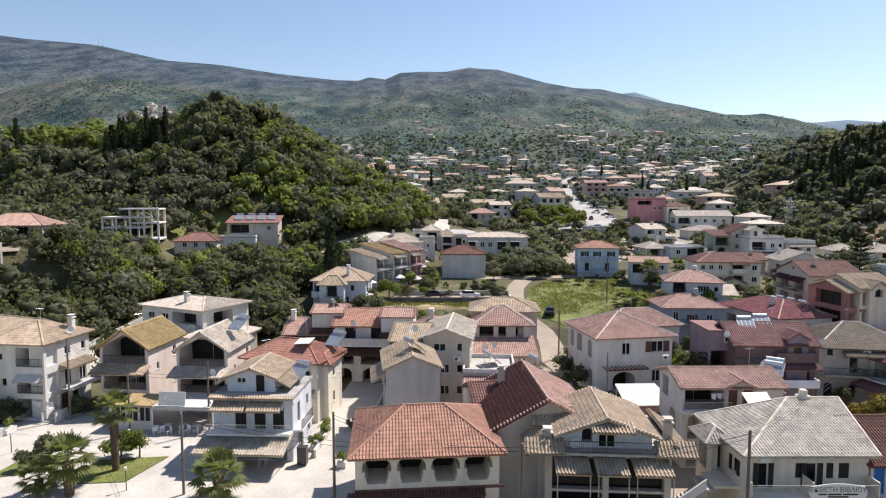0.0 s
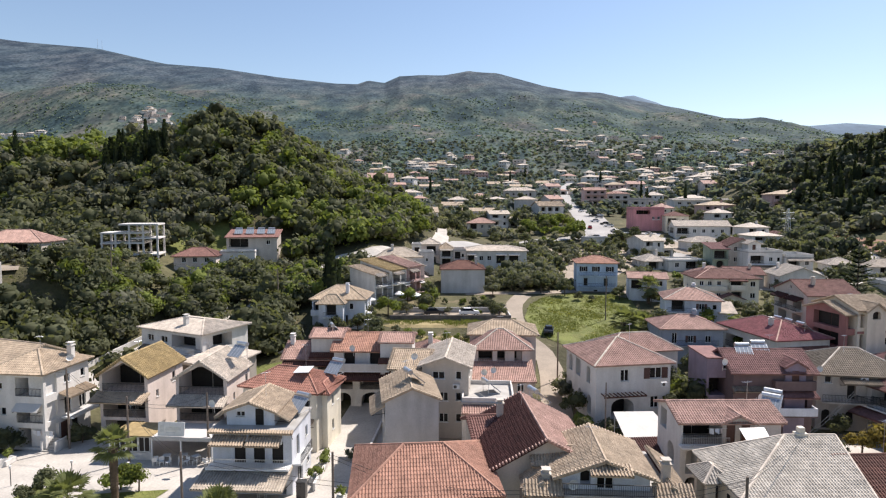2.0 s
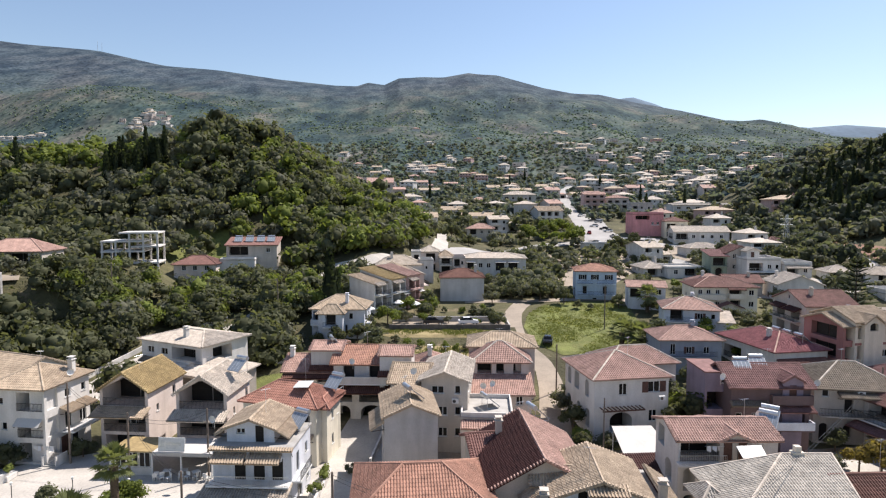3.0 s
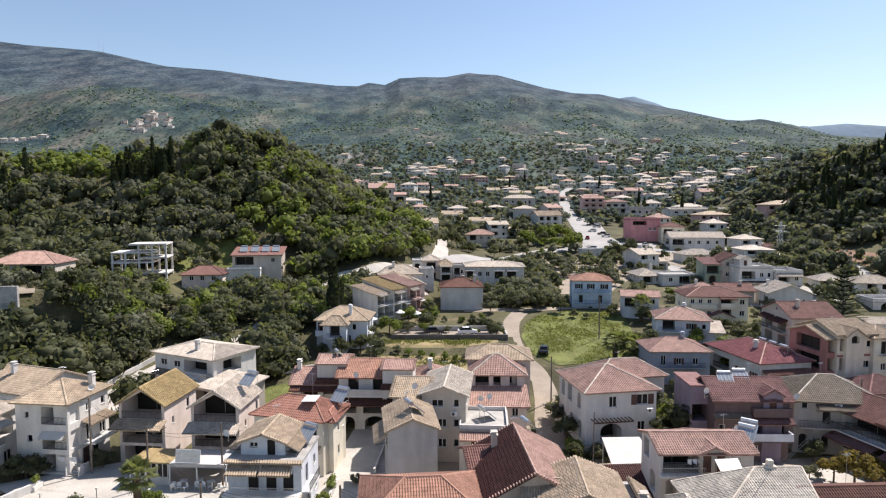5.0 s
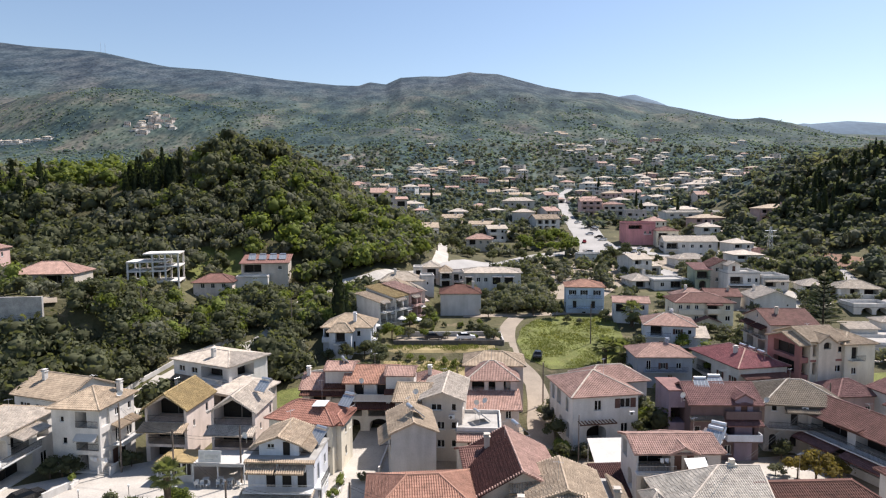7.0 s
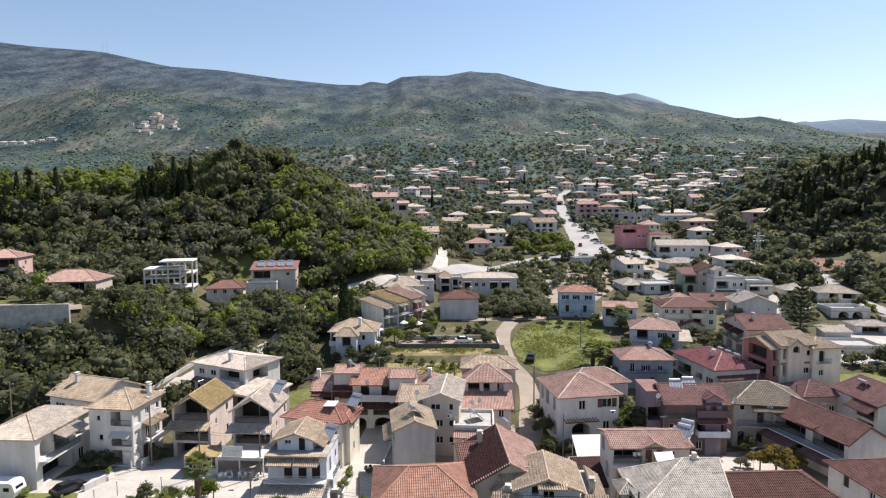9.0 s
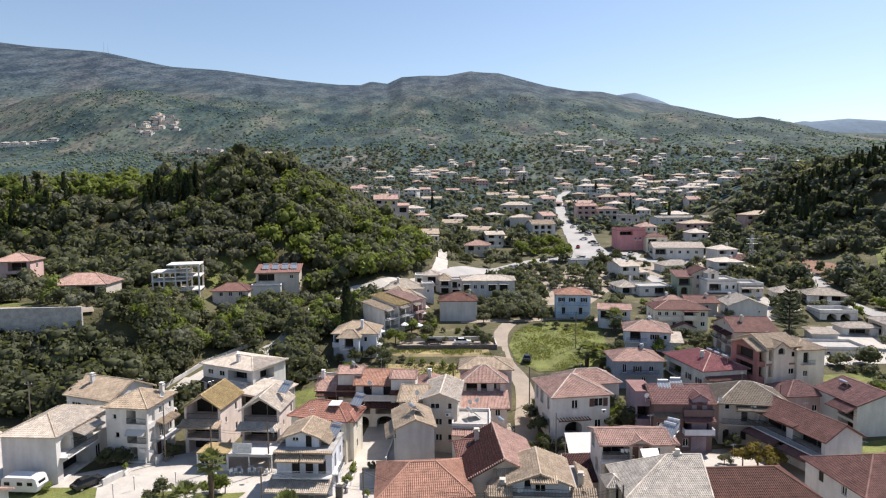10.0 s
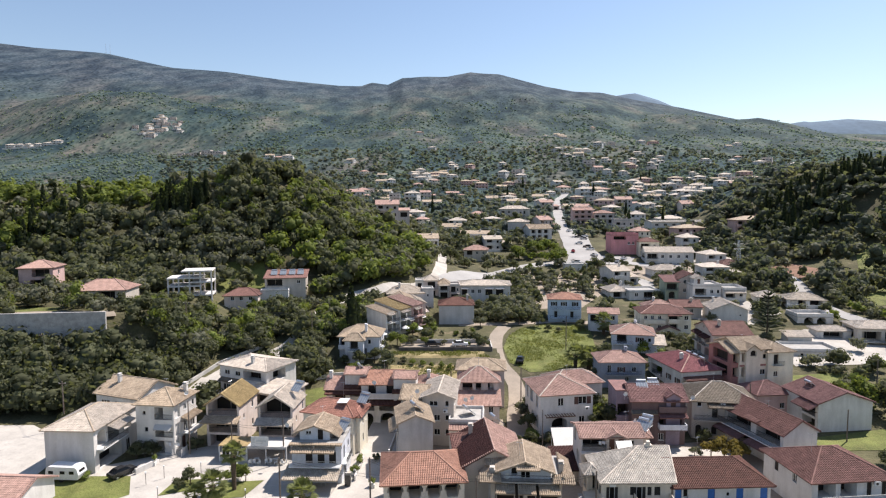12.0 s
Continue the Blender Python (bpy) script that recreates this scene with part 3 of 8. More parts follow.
def terrain(x, y):
    x, y = np.asarray(x, float), np.asarray(y, float)
    z = np.interp(y, PROFILE_Y, PROFILE_Z)
    a = x / np.maximum(y, 200)
    ridge = 25 + 2200 * np.interp(a, RIDGE_A, RIDGE_T)
    k = smooth((y - 650) / 1550)
    z = z * (1 - k) + (z * ridge / 470.0) * k
    # a second, farther range to the right
    far = 25 + 3400 * np.interp(a, [0.1, 0.26, 0.319, 0.36, 0.4, 0.5, 0.56, 0.585, 0.607, 0.633, 0.65, 0.676, 0.715, 0.75, 0.9], [0.12, 0.165, 0.1737, 0.162, 0.145, 0.118, 0.118, 0.1235, 0.1265, 0.123, 0.1245, 0.13, 0.1255, 0.126, 0.11])
    kf = smooth((y - 2300) / 1000) * (1 - smooth((y - 3500) / 1200))
    z = np.maximum(z, far * kf)
    # a nearer green spur on the left and low swells in the middle
    spur = 25 + 1400 * np.interp(a, [-1.2, -0.9, -0.735, -0.684, -0.585, -0.512, -0.439, -0.341, -0.291, -0.21, -0.1], [0.15, 0.165, 0.18, 0.194, 0.199, 0.189, 0.176, 0.162, 0.15, 0.122, 0.06])
    z = np.maximum(z, spur * smooth((y - 560) / 840) ** 1.3 * (1 - 0.75 * smooth((y - 1420) / 420)))
    swell = 25 + 1250 * np.interp(a, [-0.25, -0.1, 0.0, 0.11, 0.2, 0.26, 0.32, 0.4, 0.48, 0.6, 0.8], [0.05, 0.118, 0.128, 0.122, 0.13, 0.136, 0.126, 0.11, 0.095, 0.07, 0.04])
    z = np.maximum(z, swell * smooth((y - 560) / 690) ** 1.4 * (1 - 0.6 * smooth((y - 1260) / 350)))
    # left hill with its terrace
    east = smooth((-x + 2) / 78)
    hill = 38 * smooth((y - 140) / 78) * (1 - 0.9 * smooth((y - 240) / 150)) * east * (1 - 0.24 * smooth((-x - 78) / 45))
    shelf = 16 * smooth((y - 98 - 0.12 * (x + 80)) / 14) * smooth((-x - 42) / 34) * (1 - smooth((y - 132) / 70))
    foot = 9 * smooth((y - 88) / 50) * smooth((15 - x) / 36) * (1 - smooth((y - 190) / 60)) + 6 * smooth((y - 140) / 20) * smooth((26 - x) / 18) * smooth((x + 40) / 30) * (1 - smooth((y - 190) / 60))
    # right hill
    west = smooth((x - 104) / 112)
    right = 38 * west**1.6 * smooth((y - 150) / 110) * (1 - 0.85 * smooth((y - 300) / 160)) + 8 * smooth((x - 60) / 45) * smooth((y - 100) / 50) * (1 - smooth((y - 175) / 60))
    z = z + hill + np.maximum(shelf, foot) + right
    # the valley floor rises gently behind the near houses
    z = np.maximum(z, np.interp(y, RISE_Y, RISE_Z) * smooth((x + 42) / 20) * (y < 300))
    # the road's cut into the hill foot behind the guesthouse
    z = z - 3.0 * np.exp(-((x + 9) ** 2 / 90 + (y - 168) ** 2 / 120))
    # level bench under the walled parking yard
    out = np.maximum(np.maximum(-12 - x, x - 12), np.maximum(111 - y, y - 126))
    out = np.maximum(out, 0)
    near = (np.abs(x) < 40) & (y > 95) & (y < 145)
    return np.where(near, np.minimum(np.maximum(z, 5.0 - 0.7 * out), 5.2 + out), z)


def rough(x, y):
    """Spurs and gullies of the far slopes."""
    if y < 620:
        return 0.0
    k = min(1.0, (y - 620) / 900)
    p = Vector((x / 400, y / 640, 0.3))
    return k * 46 * (noise.fractal(p, 1.0, 2.1, 6) - 0.1) * float(1 - smooth((y - 1350) / 800))


def gz(x, y):
    return float(terrain(x, y))


def steps(stops):
    out = []
    for a, b, s in stops:
        out += list(np.arange(a, b, s))
    return np.array(out + [stops[-1][1]])


gx = steps([(-5000, -2000, 200), (-2000, -600, 40), (-600, -200, 14), (-200, 200, 4), (200, 600, 14), (600, 2000, 40), (2000, 5000, 200)])
gy = steps([(-1500, -100, 100), (-100, 60, 20), (60, 320, 4), (320, 700, 12), (700, 2600, 25), (2600, 4800, 80)])
GX, GY = np.meshgrid(gx, gy)
GZ = terrain(GX, GY)
for i in range(len(gy)):
    if gy[i] >= 620:
        GZ[i] += [rough(a, gy[i]) for a in gx]
nr, nc = GX.shape
idx = np.arange(nr * nc).reshape(nr, nc)
quads = np.stack([idx[:-1, :-1], idx[:-1, 1:], idx[1:, 1:], idx[1:, :-1]], -1).reshape(-1, 4)
me = bpy.data.meshes.new("ground")
me.from_pydata(np.stack([GX, GY, GZ], -1).reshape(-1, 3).tolist(), [], quads.tolist())
me.materials.append(M["scrub"])
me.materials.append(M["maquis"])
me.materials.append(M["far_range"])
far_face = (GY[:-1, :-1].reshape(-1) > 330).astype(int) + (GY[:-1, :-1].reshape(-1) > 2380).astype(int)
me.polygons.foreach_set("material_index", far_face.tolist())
me.polygons.foreach_set("use_smooth", [True] * len(me.polygons))
ground = tagged(new("ground", me), "scrubby valley floor rising to bush-covered mountains", "ground", kind="structure")


def sheet(name, pts, material, label, lift=0.06, kind="structure", category="road", step=3.0):
    """A patch of ground inside an outline, laid just over the terrain."""
    xs, ys = [p[0] for p in pts], [p[1] for p in pts]
    bm = bmesh.new()
    vs = [bm.verts.new((*p, 0)) for p in pts]
    bm.faces.new(vs)
    for ax, lo, hi in ((0, min(xs), max(xs)), (1, min(ys), max(ys))):
        for c in np.arange(lo + step, hi, step):
            no = (1, 0, 0) if ax == 0 else (0, 1, 0)
            co = (c, 0, 0) if ax == 0 else (0, c, 0)
            bmesh.ops.bisect_plane(bm, geom=bm.verts[:] + bm.edges[:] + bm.faces[:], plane_co=co, plane_no=no)
    for v in bm.verts:
        v.co.z = gz(v.co.x, v.co.y) + lift
    bmesh.ops.recalc_face_normals(bm, faces=bm.faces)
    if sum(f.normal.z for f in bm.faces) < 0:
        bmesh.ops.reverse_faces(bm, faces=bm.faces)
    me = bpy.data.meshes.new(name)
    bm.to_mesh(me)
    bm.free()
    me.materials.append(material)
    return tagged(new(name, me), label, category, kind=kind)


LANES = []


def lane(name, line, width, material, label, lift=0.1, kind="structure"):
    """A road along a line of points, smoothed and draped over the ground."""
    pts = [Vector((*p, 0)) for p in line]
    fine_pts = []
    for i in range(len(pts) - 1):
        a, b, c, d = pts[max(i - 1, 0)], pts[i], pts[i + 1], pts[min(i + 2, len(pts) - 1)]
        n = max(2, int((c - b).length / 3))
        for k in range(n):
            t = k / n
            fine_pts.append(0.5 * (2 * b + (c - a) * t + (2 * a - 5 * b + 4 * c - d) * t * t + (3 * b - a - 3 * c + d) * t**3))
    fine_pts.append(pts[-1])
    v, f = [], []
    for i, p in enumerate(fine_pts):
        t = (fine_pts[min(i + 1, len(fine_pts) - 1)] - fine_pts[max(i - 1, 0)]).normalized()
        s = Vector((-t.y, t.x, 0))
        wv = width * (0.93 + 0.14 * noise.noise(p * 0.13))
        for k in (-0.5, -0.17, 0.17, 0.5):
            q = p + s * wv * k
            v.append((q.x, q.y, gz(q.x, q.y) + lift))
        LANES.append((p.x, p.y, width / 2))
        if i:
            o = 4 * i
            f += [(o - 4 + k, o + k, o + k + 1, o - 3 + k) for k in range(3)]
    return tagged(obj(name, v, f, material), label, "road", kind=kind)


# ---- the near houses ----
def grid(kind, floors, us, w=1.0, h=1.2, sill=0.9, storey=3.1):
    return [o for f in floors for o in row(kind, f * storey + sill, us, w, h)]


house("two-storey white house with a beige tiled hip roof and arched verandas", -63.6, 59.5, -3, 8.3, 12, 7.4, roof="hip", rise=1.7, rm="t_sand", wm="white", cap="t_beige",
           ops={"R": [("a", 2.0, 4.0, 2.2, 2.6, 1.5), ("lr", 5.2, 3.9, 3.0, 2.4, 1.5), ("a", 9.3, 4.0, 2.2, 2.6, 1.5), ("l", 4.2, 0.2, 6.0, 2.6, 1.6), ("g", 9.3, 0.1, 1.2, 2.1)]},
           balconies=[("R", 0.6, 7.4, 3.8, 1.3, "rail")], canopies=[("R", 3.2, 8.2, 6.9, 2.2, 0.7, "t_sand")])
house("three-storey white house with a beige hip roof and stacked loggias", -52.3, 66.6, -7, 7.0, 7.2, 9.2, roof="hip", rise=1.7, rm="t_beige", wm="white", chimneys=[(6.2, 5.4, 11.0)],
      ops={"F": [("lr", 5.1, 6.3, 3.2, 2.2, 1.8), ("lr", 5.1, 3.2, 3.2, 2.2, 1.8), ("l", 5.1, 0.3, 3.0, 2.3, 1.8), ("w", 1.5, 7.0, 0.6, 0.8), ("w", 1.8, 4.0, 0.7, 0.9)],
           "R": [("l", 1.2, 6.3, 1.6, 2.2, 1.5), ("l", 1.2, 3.2, 1.6, 2.2, 1.5), ("l", 1.2, 0.3, 1.6, 2.3, 1.5), ("g", 3.6, 3.2, 1.1, 2.1), ("g", 6.0, 3.2, 1.1, 2.1), ("w", 3.6, 7.0, 0.9, 1.0), ("w", 6.2, 7.0, 0.7, 1.0), ("dN", 2.9, 0.2, 1.2, 2.3), ("d", 4.6, 0.2, 1.0, 2.1)]},
      balconies=[("R", 2.4, 6.8, 3.15, 1.6, "alu")], canopies=[("R", 2.2, 4.4, 6.1, 1.6, 0.5, "t_beige"), ("R", 4.8, 6.6, 6.1, 1.6, 0.5, "t_beige"), ("F", 3.5, 6.7, 5.5, 0.8, 0.75, "canvas")])
house("white house with a pale beige gable roof behind the street", -67.5, 80.5, -20, 11, 9, 6.6, roof="gx", rise=2.2, rm="t_beige", wm="white", ops={"F": grid("s", (0, 1), (2.5, 6, 9)), "R": grid("w", (0, 1), (3, 6))}, chimneys=[(3, 3, 9.4)])
for lab, ax, ay, rz, ww, dd, key, wk in (("narrow gabled house with a yellow-ochre roof and deep loggias", -41.3, 69.7, -5, 6.1, 8.0, "t_ochre", "rose"), ("narrow gabled house with a pale beige roof and deep loggias", -31.5, 68.4, -4, 6.2, 6.8, "t_sand", "rose")):
    house(lab, ax, ay, rz, ww, dd, 7.8, roof="gy", rise=2.1, rm=key, wm=wk, over=0.4, group="twin gabled houses",
          ops={"F": [("lpr", ww / 2, 5.8, ww - 0.8, 3.5, 2.4), ("lr", ww / 2, 2.6, ww - 0.8, 2.1, 1.9), ("l", ww / 2, 0.1, ww - 1.2, 2.1, 1.5)],
               "R": [("w", 2.0, 4.6, 0.5, 0.9), ("wN", 5.8, 5.4, 0.7, 1.3), ("wN", 5.8, 2.0, 0.7, 1.2), ("w", 6.2, 7.1, 0.4, 0.4)]},
          canopies=[("F", -0.3, ww + 0.3, 5.7, 1.9, 0.75, key if key == "t_sand" else "t_beige")])
f6 = house("white three-storey house with a low pale roof and wide balconies", -46.6, 90.4, -26, 13.0, 9, 9.4, roof="hip", rise=1.0, rm="t_sand", wm="white", fine=1, chimneys=[(7.5, 2.0, 11.1)],
           ops={"F": [("w", 2.0, 7.3, 1.4, 1.0), ("w", 5.0, 7.3, 1.4, 1.0), ("l", 9.6, 6.7, 6.0, 2.0, 1.6), ("s", 2.2, 3.9, 1.2, 1.3), ("lr", 6.5, 3.3, 4, 2.3, 1.5)], "R": [("l", 3.2, 6.6, 5, 2.1, 1.5), ("g", 3, 3.3, 1.6, 2.1)]},
           balconies=[("F", 7.0, 13.0, 6.5, 1.6, "alu"), ("F", 0.4, 6.0, 3.2, 1.3, "alu")], canopies=[("F", 0.3, 6.2, 6.6, 1.1, 0.5, "t_stone")])
house("wing", -38.0, 82.6, -26, 9.5, 6.0, 6.2, roof="shed", rise=0.7, rm="t_sand", wm="ivory", fine=1, into=f6, ops={"F": [("lr", 3.6, 3.3, 5.6, 2.3, 1.6), ("l", 4, 0.2, 6, 2.4, 1.4)], "R": [("g", 3, 3.2, 1.2, 2.1)]})
w7 = house("white guesthouse with tiled awnings, blue doors and a gabled attic", -22.3, 55.7, -3, 7.8, 6.6, 6.3, roof="flat", rise=0.0, rm="concrete", wm="bluewhite",
           ops={"F": [("d", 2.7, 3.2, 1.1, 2.15), ("d", 4.6, 3.2, 1.1, 2.15), ("d", 6.4, 3.2, 1.1, 2.15), ("l", 3.9, 0.1, 6.6, 2.4, 1.6)], "R": [("g", 2.0, 3.2, 1.0, 2.1), ("w", 5, 4.0, 0.9, 1.1), ("g", 2.6, 0.2, 1.6, 2.2), ("w", 5.4, 1.0, 1.0, 1.1)]},
           balconies=[("F", -0.2, 7.8, 3.15, 1.3, "alu"), ("R", 0.0, 4.0, 3.15, 0.9, "rail")],
           canopies=[("F", -0.3, 8.0, 6.5, 0.5, 0.2, "t_beige"), ("F", 0.1, 3.4, 5.9, 1.3, 0.55, "t_beige"), ("F", 3.6, 6.9, 5.9, 1.3, 0.55, "t_beige"), ("F", -0.7, 7.9, 2.95, 3.5, 0.85, "t_greyold")])
house("attic", -21.3, 56.9, -3, 4.8, 5.2, 1.6, z0=6.4, roof="gy", rise=0.85, rm="t_beige", wm="bluewhite", deep_base=0.1, into=w7, over=0.45, ops={"F": [("w", 1.4, 0.9, 0.9, 0.55), ("d", 3.3, 0.05, 0.85, 1.7)]},
      canopies=[("R", -0.2, 5.2, 1.5, 1.6, 0.9, "t_beige"), ("L", 0, 5.2, 1.5, 1.3, 0.8, "t_beige")])
r8 = house("cream house with a wide orange-red hip roof", -23.4, 68.0, -17, 9.6, 6.0, 7.2, roof="hip", rise=1.6, rm="t_brick", wm="cream",
           ops={"R": [("wN", 1.6, 5.0, 0.7, 1.2), ("wN", 4.4, 5.0, 0.7, 1.2), ("wN", 1.6, 1.8, 0.7, 1.2), ("wN", 4.4, 2.2, 0.7, 1.2)], "F": [("wN", 8.4, 4.8, 0.8, 1.2), ("d", 8.3, 1.2, 0.9, 2.0)]}, canopies=[("F", 7.4, 9.3, 3.8, 1.0, 0.4, "t_beige")])
house("block", -14.7, 66.6, -8, 1.5, 5.0, 6.9, roof="hip", rise=0.6, rm="t_brick", wm="cream", into=r8, ops={"R": [("wN", 2, 4.6, 0.7, 1.2), ("wN", 3.8, 4.6, 0.7, 1.2), ("wN", 2, 1.6, 0.7, 1.2)]})
house("tall grey-white block with a plain gable wall and a beige roof", -5.9, 59.6, 8, 5.6, 7.5, 8.0, roof="gy", rise=1.2, rm="t_beige", wm="greyplaster", over=0.35, ops={"L": [("l", 5.0, 5.4, 3.4, 2.2, 1.4), ("g", 3, 2.2, 1.2, 2.1)]},
      canopies=[("L", 2.0, 7.3, 7.4, 1.5, 0.9, "t_beige")])
ct = house("four-storey cream building with small dark windows, beige gable roof", -2.4, 69.6, -6, 5.6, 9.5, 9.0, roof="gy", rise=1.0, rm="t_sand", wm="ivory",
           ops={"F": [("wN", 2.0, 7.3, 1.5, 0.9)] + [("wN", 4.4, v, 0.7, 1.0) for v in (7.3, 4.7, 2.1)] + [("wN", 2.6, v, 1.1, 1.1) for v in (4.6, 2.0)], "R": [("wN", u, v, 0.8, 1.1) for u in (2, 5, 8) for v in (2, 4.6, 7.1)]})
house("wing", -6.2, 70.6, -6, 4.2, 8.0, 8.4, roof="gx", rise=1.3, rm="t_beige", wm="ivory", into=ct, ops={"F": [("lr", 2.0, 5.4, 3.0, 2.2, 1.4)]})
# terrace of stepped houses
te = house("white stepped terrace houses with red roofs, loggias and arches", -14.7, 79.0, -2, 7.6, 8, 8.5, roof="gx", rise=1.5, rm="t_terra", wm="white",
           ops={"F": [("l", 2.1, 6.1, 1.5, 2.0, 0.5), ("l", 5.8, 6.1, 1.8, 2.0, 0.5), ("l", 1.4, 3.0, 2.2, 2.1, 1.6), ("lr", 5.2, 3.0, 3.4, 2.0, 1.6), ("a", 1.3, 0.1, 1.9, 2.4, 1.6), ("a", 5.2, 0.1, 3.0, 2.5, 1.8)]},
           balconies=[("F", 0, 7.6, 5.9, 1.2, "solid")], canopies=[("F", -0.2, 7.8, 5.5, 2.0, 0.7, "t_brown")])
house("west unit", -21.9, 80.7, -2, 7.6, 7, 6.4, z0=0.7, size=0.98, roof="gx", rise=1.5, rm="t_terra_pale", wm="white", into=te, chimneys=[(0.4, 3, 8.8)], ops={"F": [("l", 2.6, 3.4, 2.6, 2.2, 1.4), ("l", 6.0, 3.2, 2.6, 2.4, 1.4), ("a", 2.6, 0.1, 2.6, 2.4, 1.5)]}, canopies=[("F", -0.2, 7.6, 6.0, 1.2, 0.5, "t_brown")])
for ax, ay in ((-18.2, 81.0), (-8.3, 78.0)):
    house("stair tower", ax, ay, -2, 4.3, 5, 9.8, roof="gx", rise=0.7, rm="t_terra_pale", wm="white", into=te, ops={"F": [("l", 2.1, 5.2, 3.0, 2.2, 1.2)]}, canopies=[("F", -0.2, 4.4, 7.6, 1.0, 0.5, "t_brown")], over=0.3)
house("east unit", -4.3, 80.6, -2, 5.2, 7, 7.2, roof="hip", rise=1.4, rm="t_terra_pale", wm="white", into=te, chimneys=[(2.6, 2.4, 9.6)], ops={"F": grid("wN", (0, 1), (1.4, 3.8), 0.9, 1.2)})
m18 = house("stepped house with pale red hip roof above a lower roof", 4.5, 81.4, -2, 7.8, 7, 8.2, roof="hip", rise=1.9, rm="t_terra_pale", cap="t_sand", wm="rose", ops={"F": [("l", 1.6, 6.3, 2.0, 1.7, 1.2), ("a", 3.8, 6.3, 1.1, 1.7, 1.2), ("a", 6.2, 6.3, 1.1, 1.7, 1.2)], "R": [("l", 2.5, 5.4, 3, 2.0, 1.2)]})
house("front", 3.6, 76.6, -2, 8.4, 4.8, 5.0, roof="shed", rise=1.2, rm="t_terra_pale", wm="rose", into=m18, ops={"F": grid("wN", (0, 1), (2, 4.4, 6.8), 0.9, 1.2, 0.8, 2.6), "R": [("a", 2.4, 0.2, 1.8, 2.4, 1.2)]})
house("rear", 4.2, 86.2, -4, 10.0, 7, 8.3, z0=1.2, size=0.966, roof="hip", rise=1.4, rm="t_beige", wm="rose", into=m18, fine=1)
house("low house under the terrace with a flat white roof", 2.3, 66.8, -4, 6.0, 7.0, 5.2, roof="flat", rise=0.5, rm="concrete", wm="white", ops={"F": [("g", 2, 2.6, 1.2, 2.0), ("w", 4.3, 3.2, 0.9, 1.1)], "R": [("g", 3, 2.6, 1.4, 2.0)]}, canopies=[("F", 0, 5.8, 5.0, 1.6, 0.5, "t_terra_pale")])
# red-roofed arcade house
rr = house("villa with orange-red hip roof over an arcaded balcony", -6.6, 42.5, 5, 10.9, 9.6, 6.35, roof="hip", rise=1.95, rm="t_terra", wm="warmwhite", inset=4.3,
           ops={"F": [("ao", u, 4.0, 2.2, 2.05, 1.9) for u in (1.6, 4.2, 6.8, 9.3)] + [("l", 5.5, 0.2, 9.0, 2.3, 1.6)], "L": [("s", 3, 3.9, 0.9, 1.2), ("s", 6.5, 3.9, 0.9, 1.2)], "R": [("g", 1.2, 3.2, 0.9, 1.8), ("w", 5, 4, 1, 1.2)]},
           canopies=[("F", -0.6, 9.8, 3.35, 2.4, 0.9, "t_brown")])
Geo().box(-0.05, -0.06, 3.36, 11.25, -0.004, 3.6).make("red_band", M["t_brown"], rr)
# Left roof plane takes the dark umber tiles, right plane the paler red ones.
dr = house("long old house with a weathered gable roof, dark-red left, pale right", 4.1, 47.0, 3, 9.0, 11.4, 6.6, roof="gy", rise=2.4, rm=("t_terra_pale", "t_umber"), wm="ivory", ops={"L": grid("w", (0, 1), (2, 5, 8.5), 0.9, 1.2) + [("d", 10.2, 0.1, 0.9, 2.1)], "R": grid("wN", (0, 1), (3, 6, 9), 0.9, 1.2)}, chimneys=[(2.0, 9.0, 8.9)])
house("side roof", 3.2, 53.6, 9, 4.4, 5.0, 6.5, roof="gx", rise=1.1, rm="t_maroon", wm="ivory", into=dr)
g14 = house("old house with pale tiled gable and iron balcony", 7.9, 44.3, -4, 9.6, 7.4, 6.0, roof="flat", rise=0.0, rm="concrete", wm="ivory",
            ops={"F": [("l", 2.5, 2.85, 3.9, 2.6, 2.4), ("l", 7.0, 2.85, 4.2, 2.6, 2.4), ("l", 2.5, 0.2, 3.9, 2.45, 2.4), ("l", 7.0, 0.2, 4.2, 2.45, 2.4)], "L": [("w", 3, 3.6, 0.9, 1.1)]},
            balconies=[("F", 1.3, 8.3, 6.15, 1.0, "rail")],
            canopies=[("F", 0.6, 3.2, 5.8, 2.3, 0.7, "t_beige"), ("F", 3.6, 6.0, 5.8, 2.3, 0.7, "t_beige"), ("F", 6.4, 9.2, 5.8, 2.3, 0.7, "t_beige"), ("F", -1.6, 1.4, 6.9, 1.2, 0.8, "t_beige"), ("F", 8.2, 11.2, 6.9, 1.2, 0.8, "t_beige"), ("R", -0.6, 7.2, 6.9, 1.7, 1.1, "t_beige"), ("L", 0.0, 8.0, 6.9, 1.7, 1.1, "t_beige")], chimneys=[(9.6, 1.2, 7.9), (0.2, 0.4, 7.2)])
# Dark panels added in the veranda openings to stand in for shade.
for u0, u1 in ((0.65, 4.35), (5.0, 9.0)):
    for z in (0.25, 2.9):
        Geo().box(u0, 0.5, z, u1, 0.56, z + 2.3).make("veranda_glazing", M["glass"], g14, "dark panel added for veranda shade")
for u in (0.7, 3.1, 3.7, 5.9, 6.5, 9.1):
    Geo().tube((u, -2.2, -0.5), (u, -2.2, 5.12), 0.045, 6).make("awning_post", M["alu"], g14)
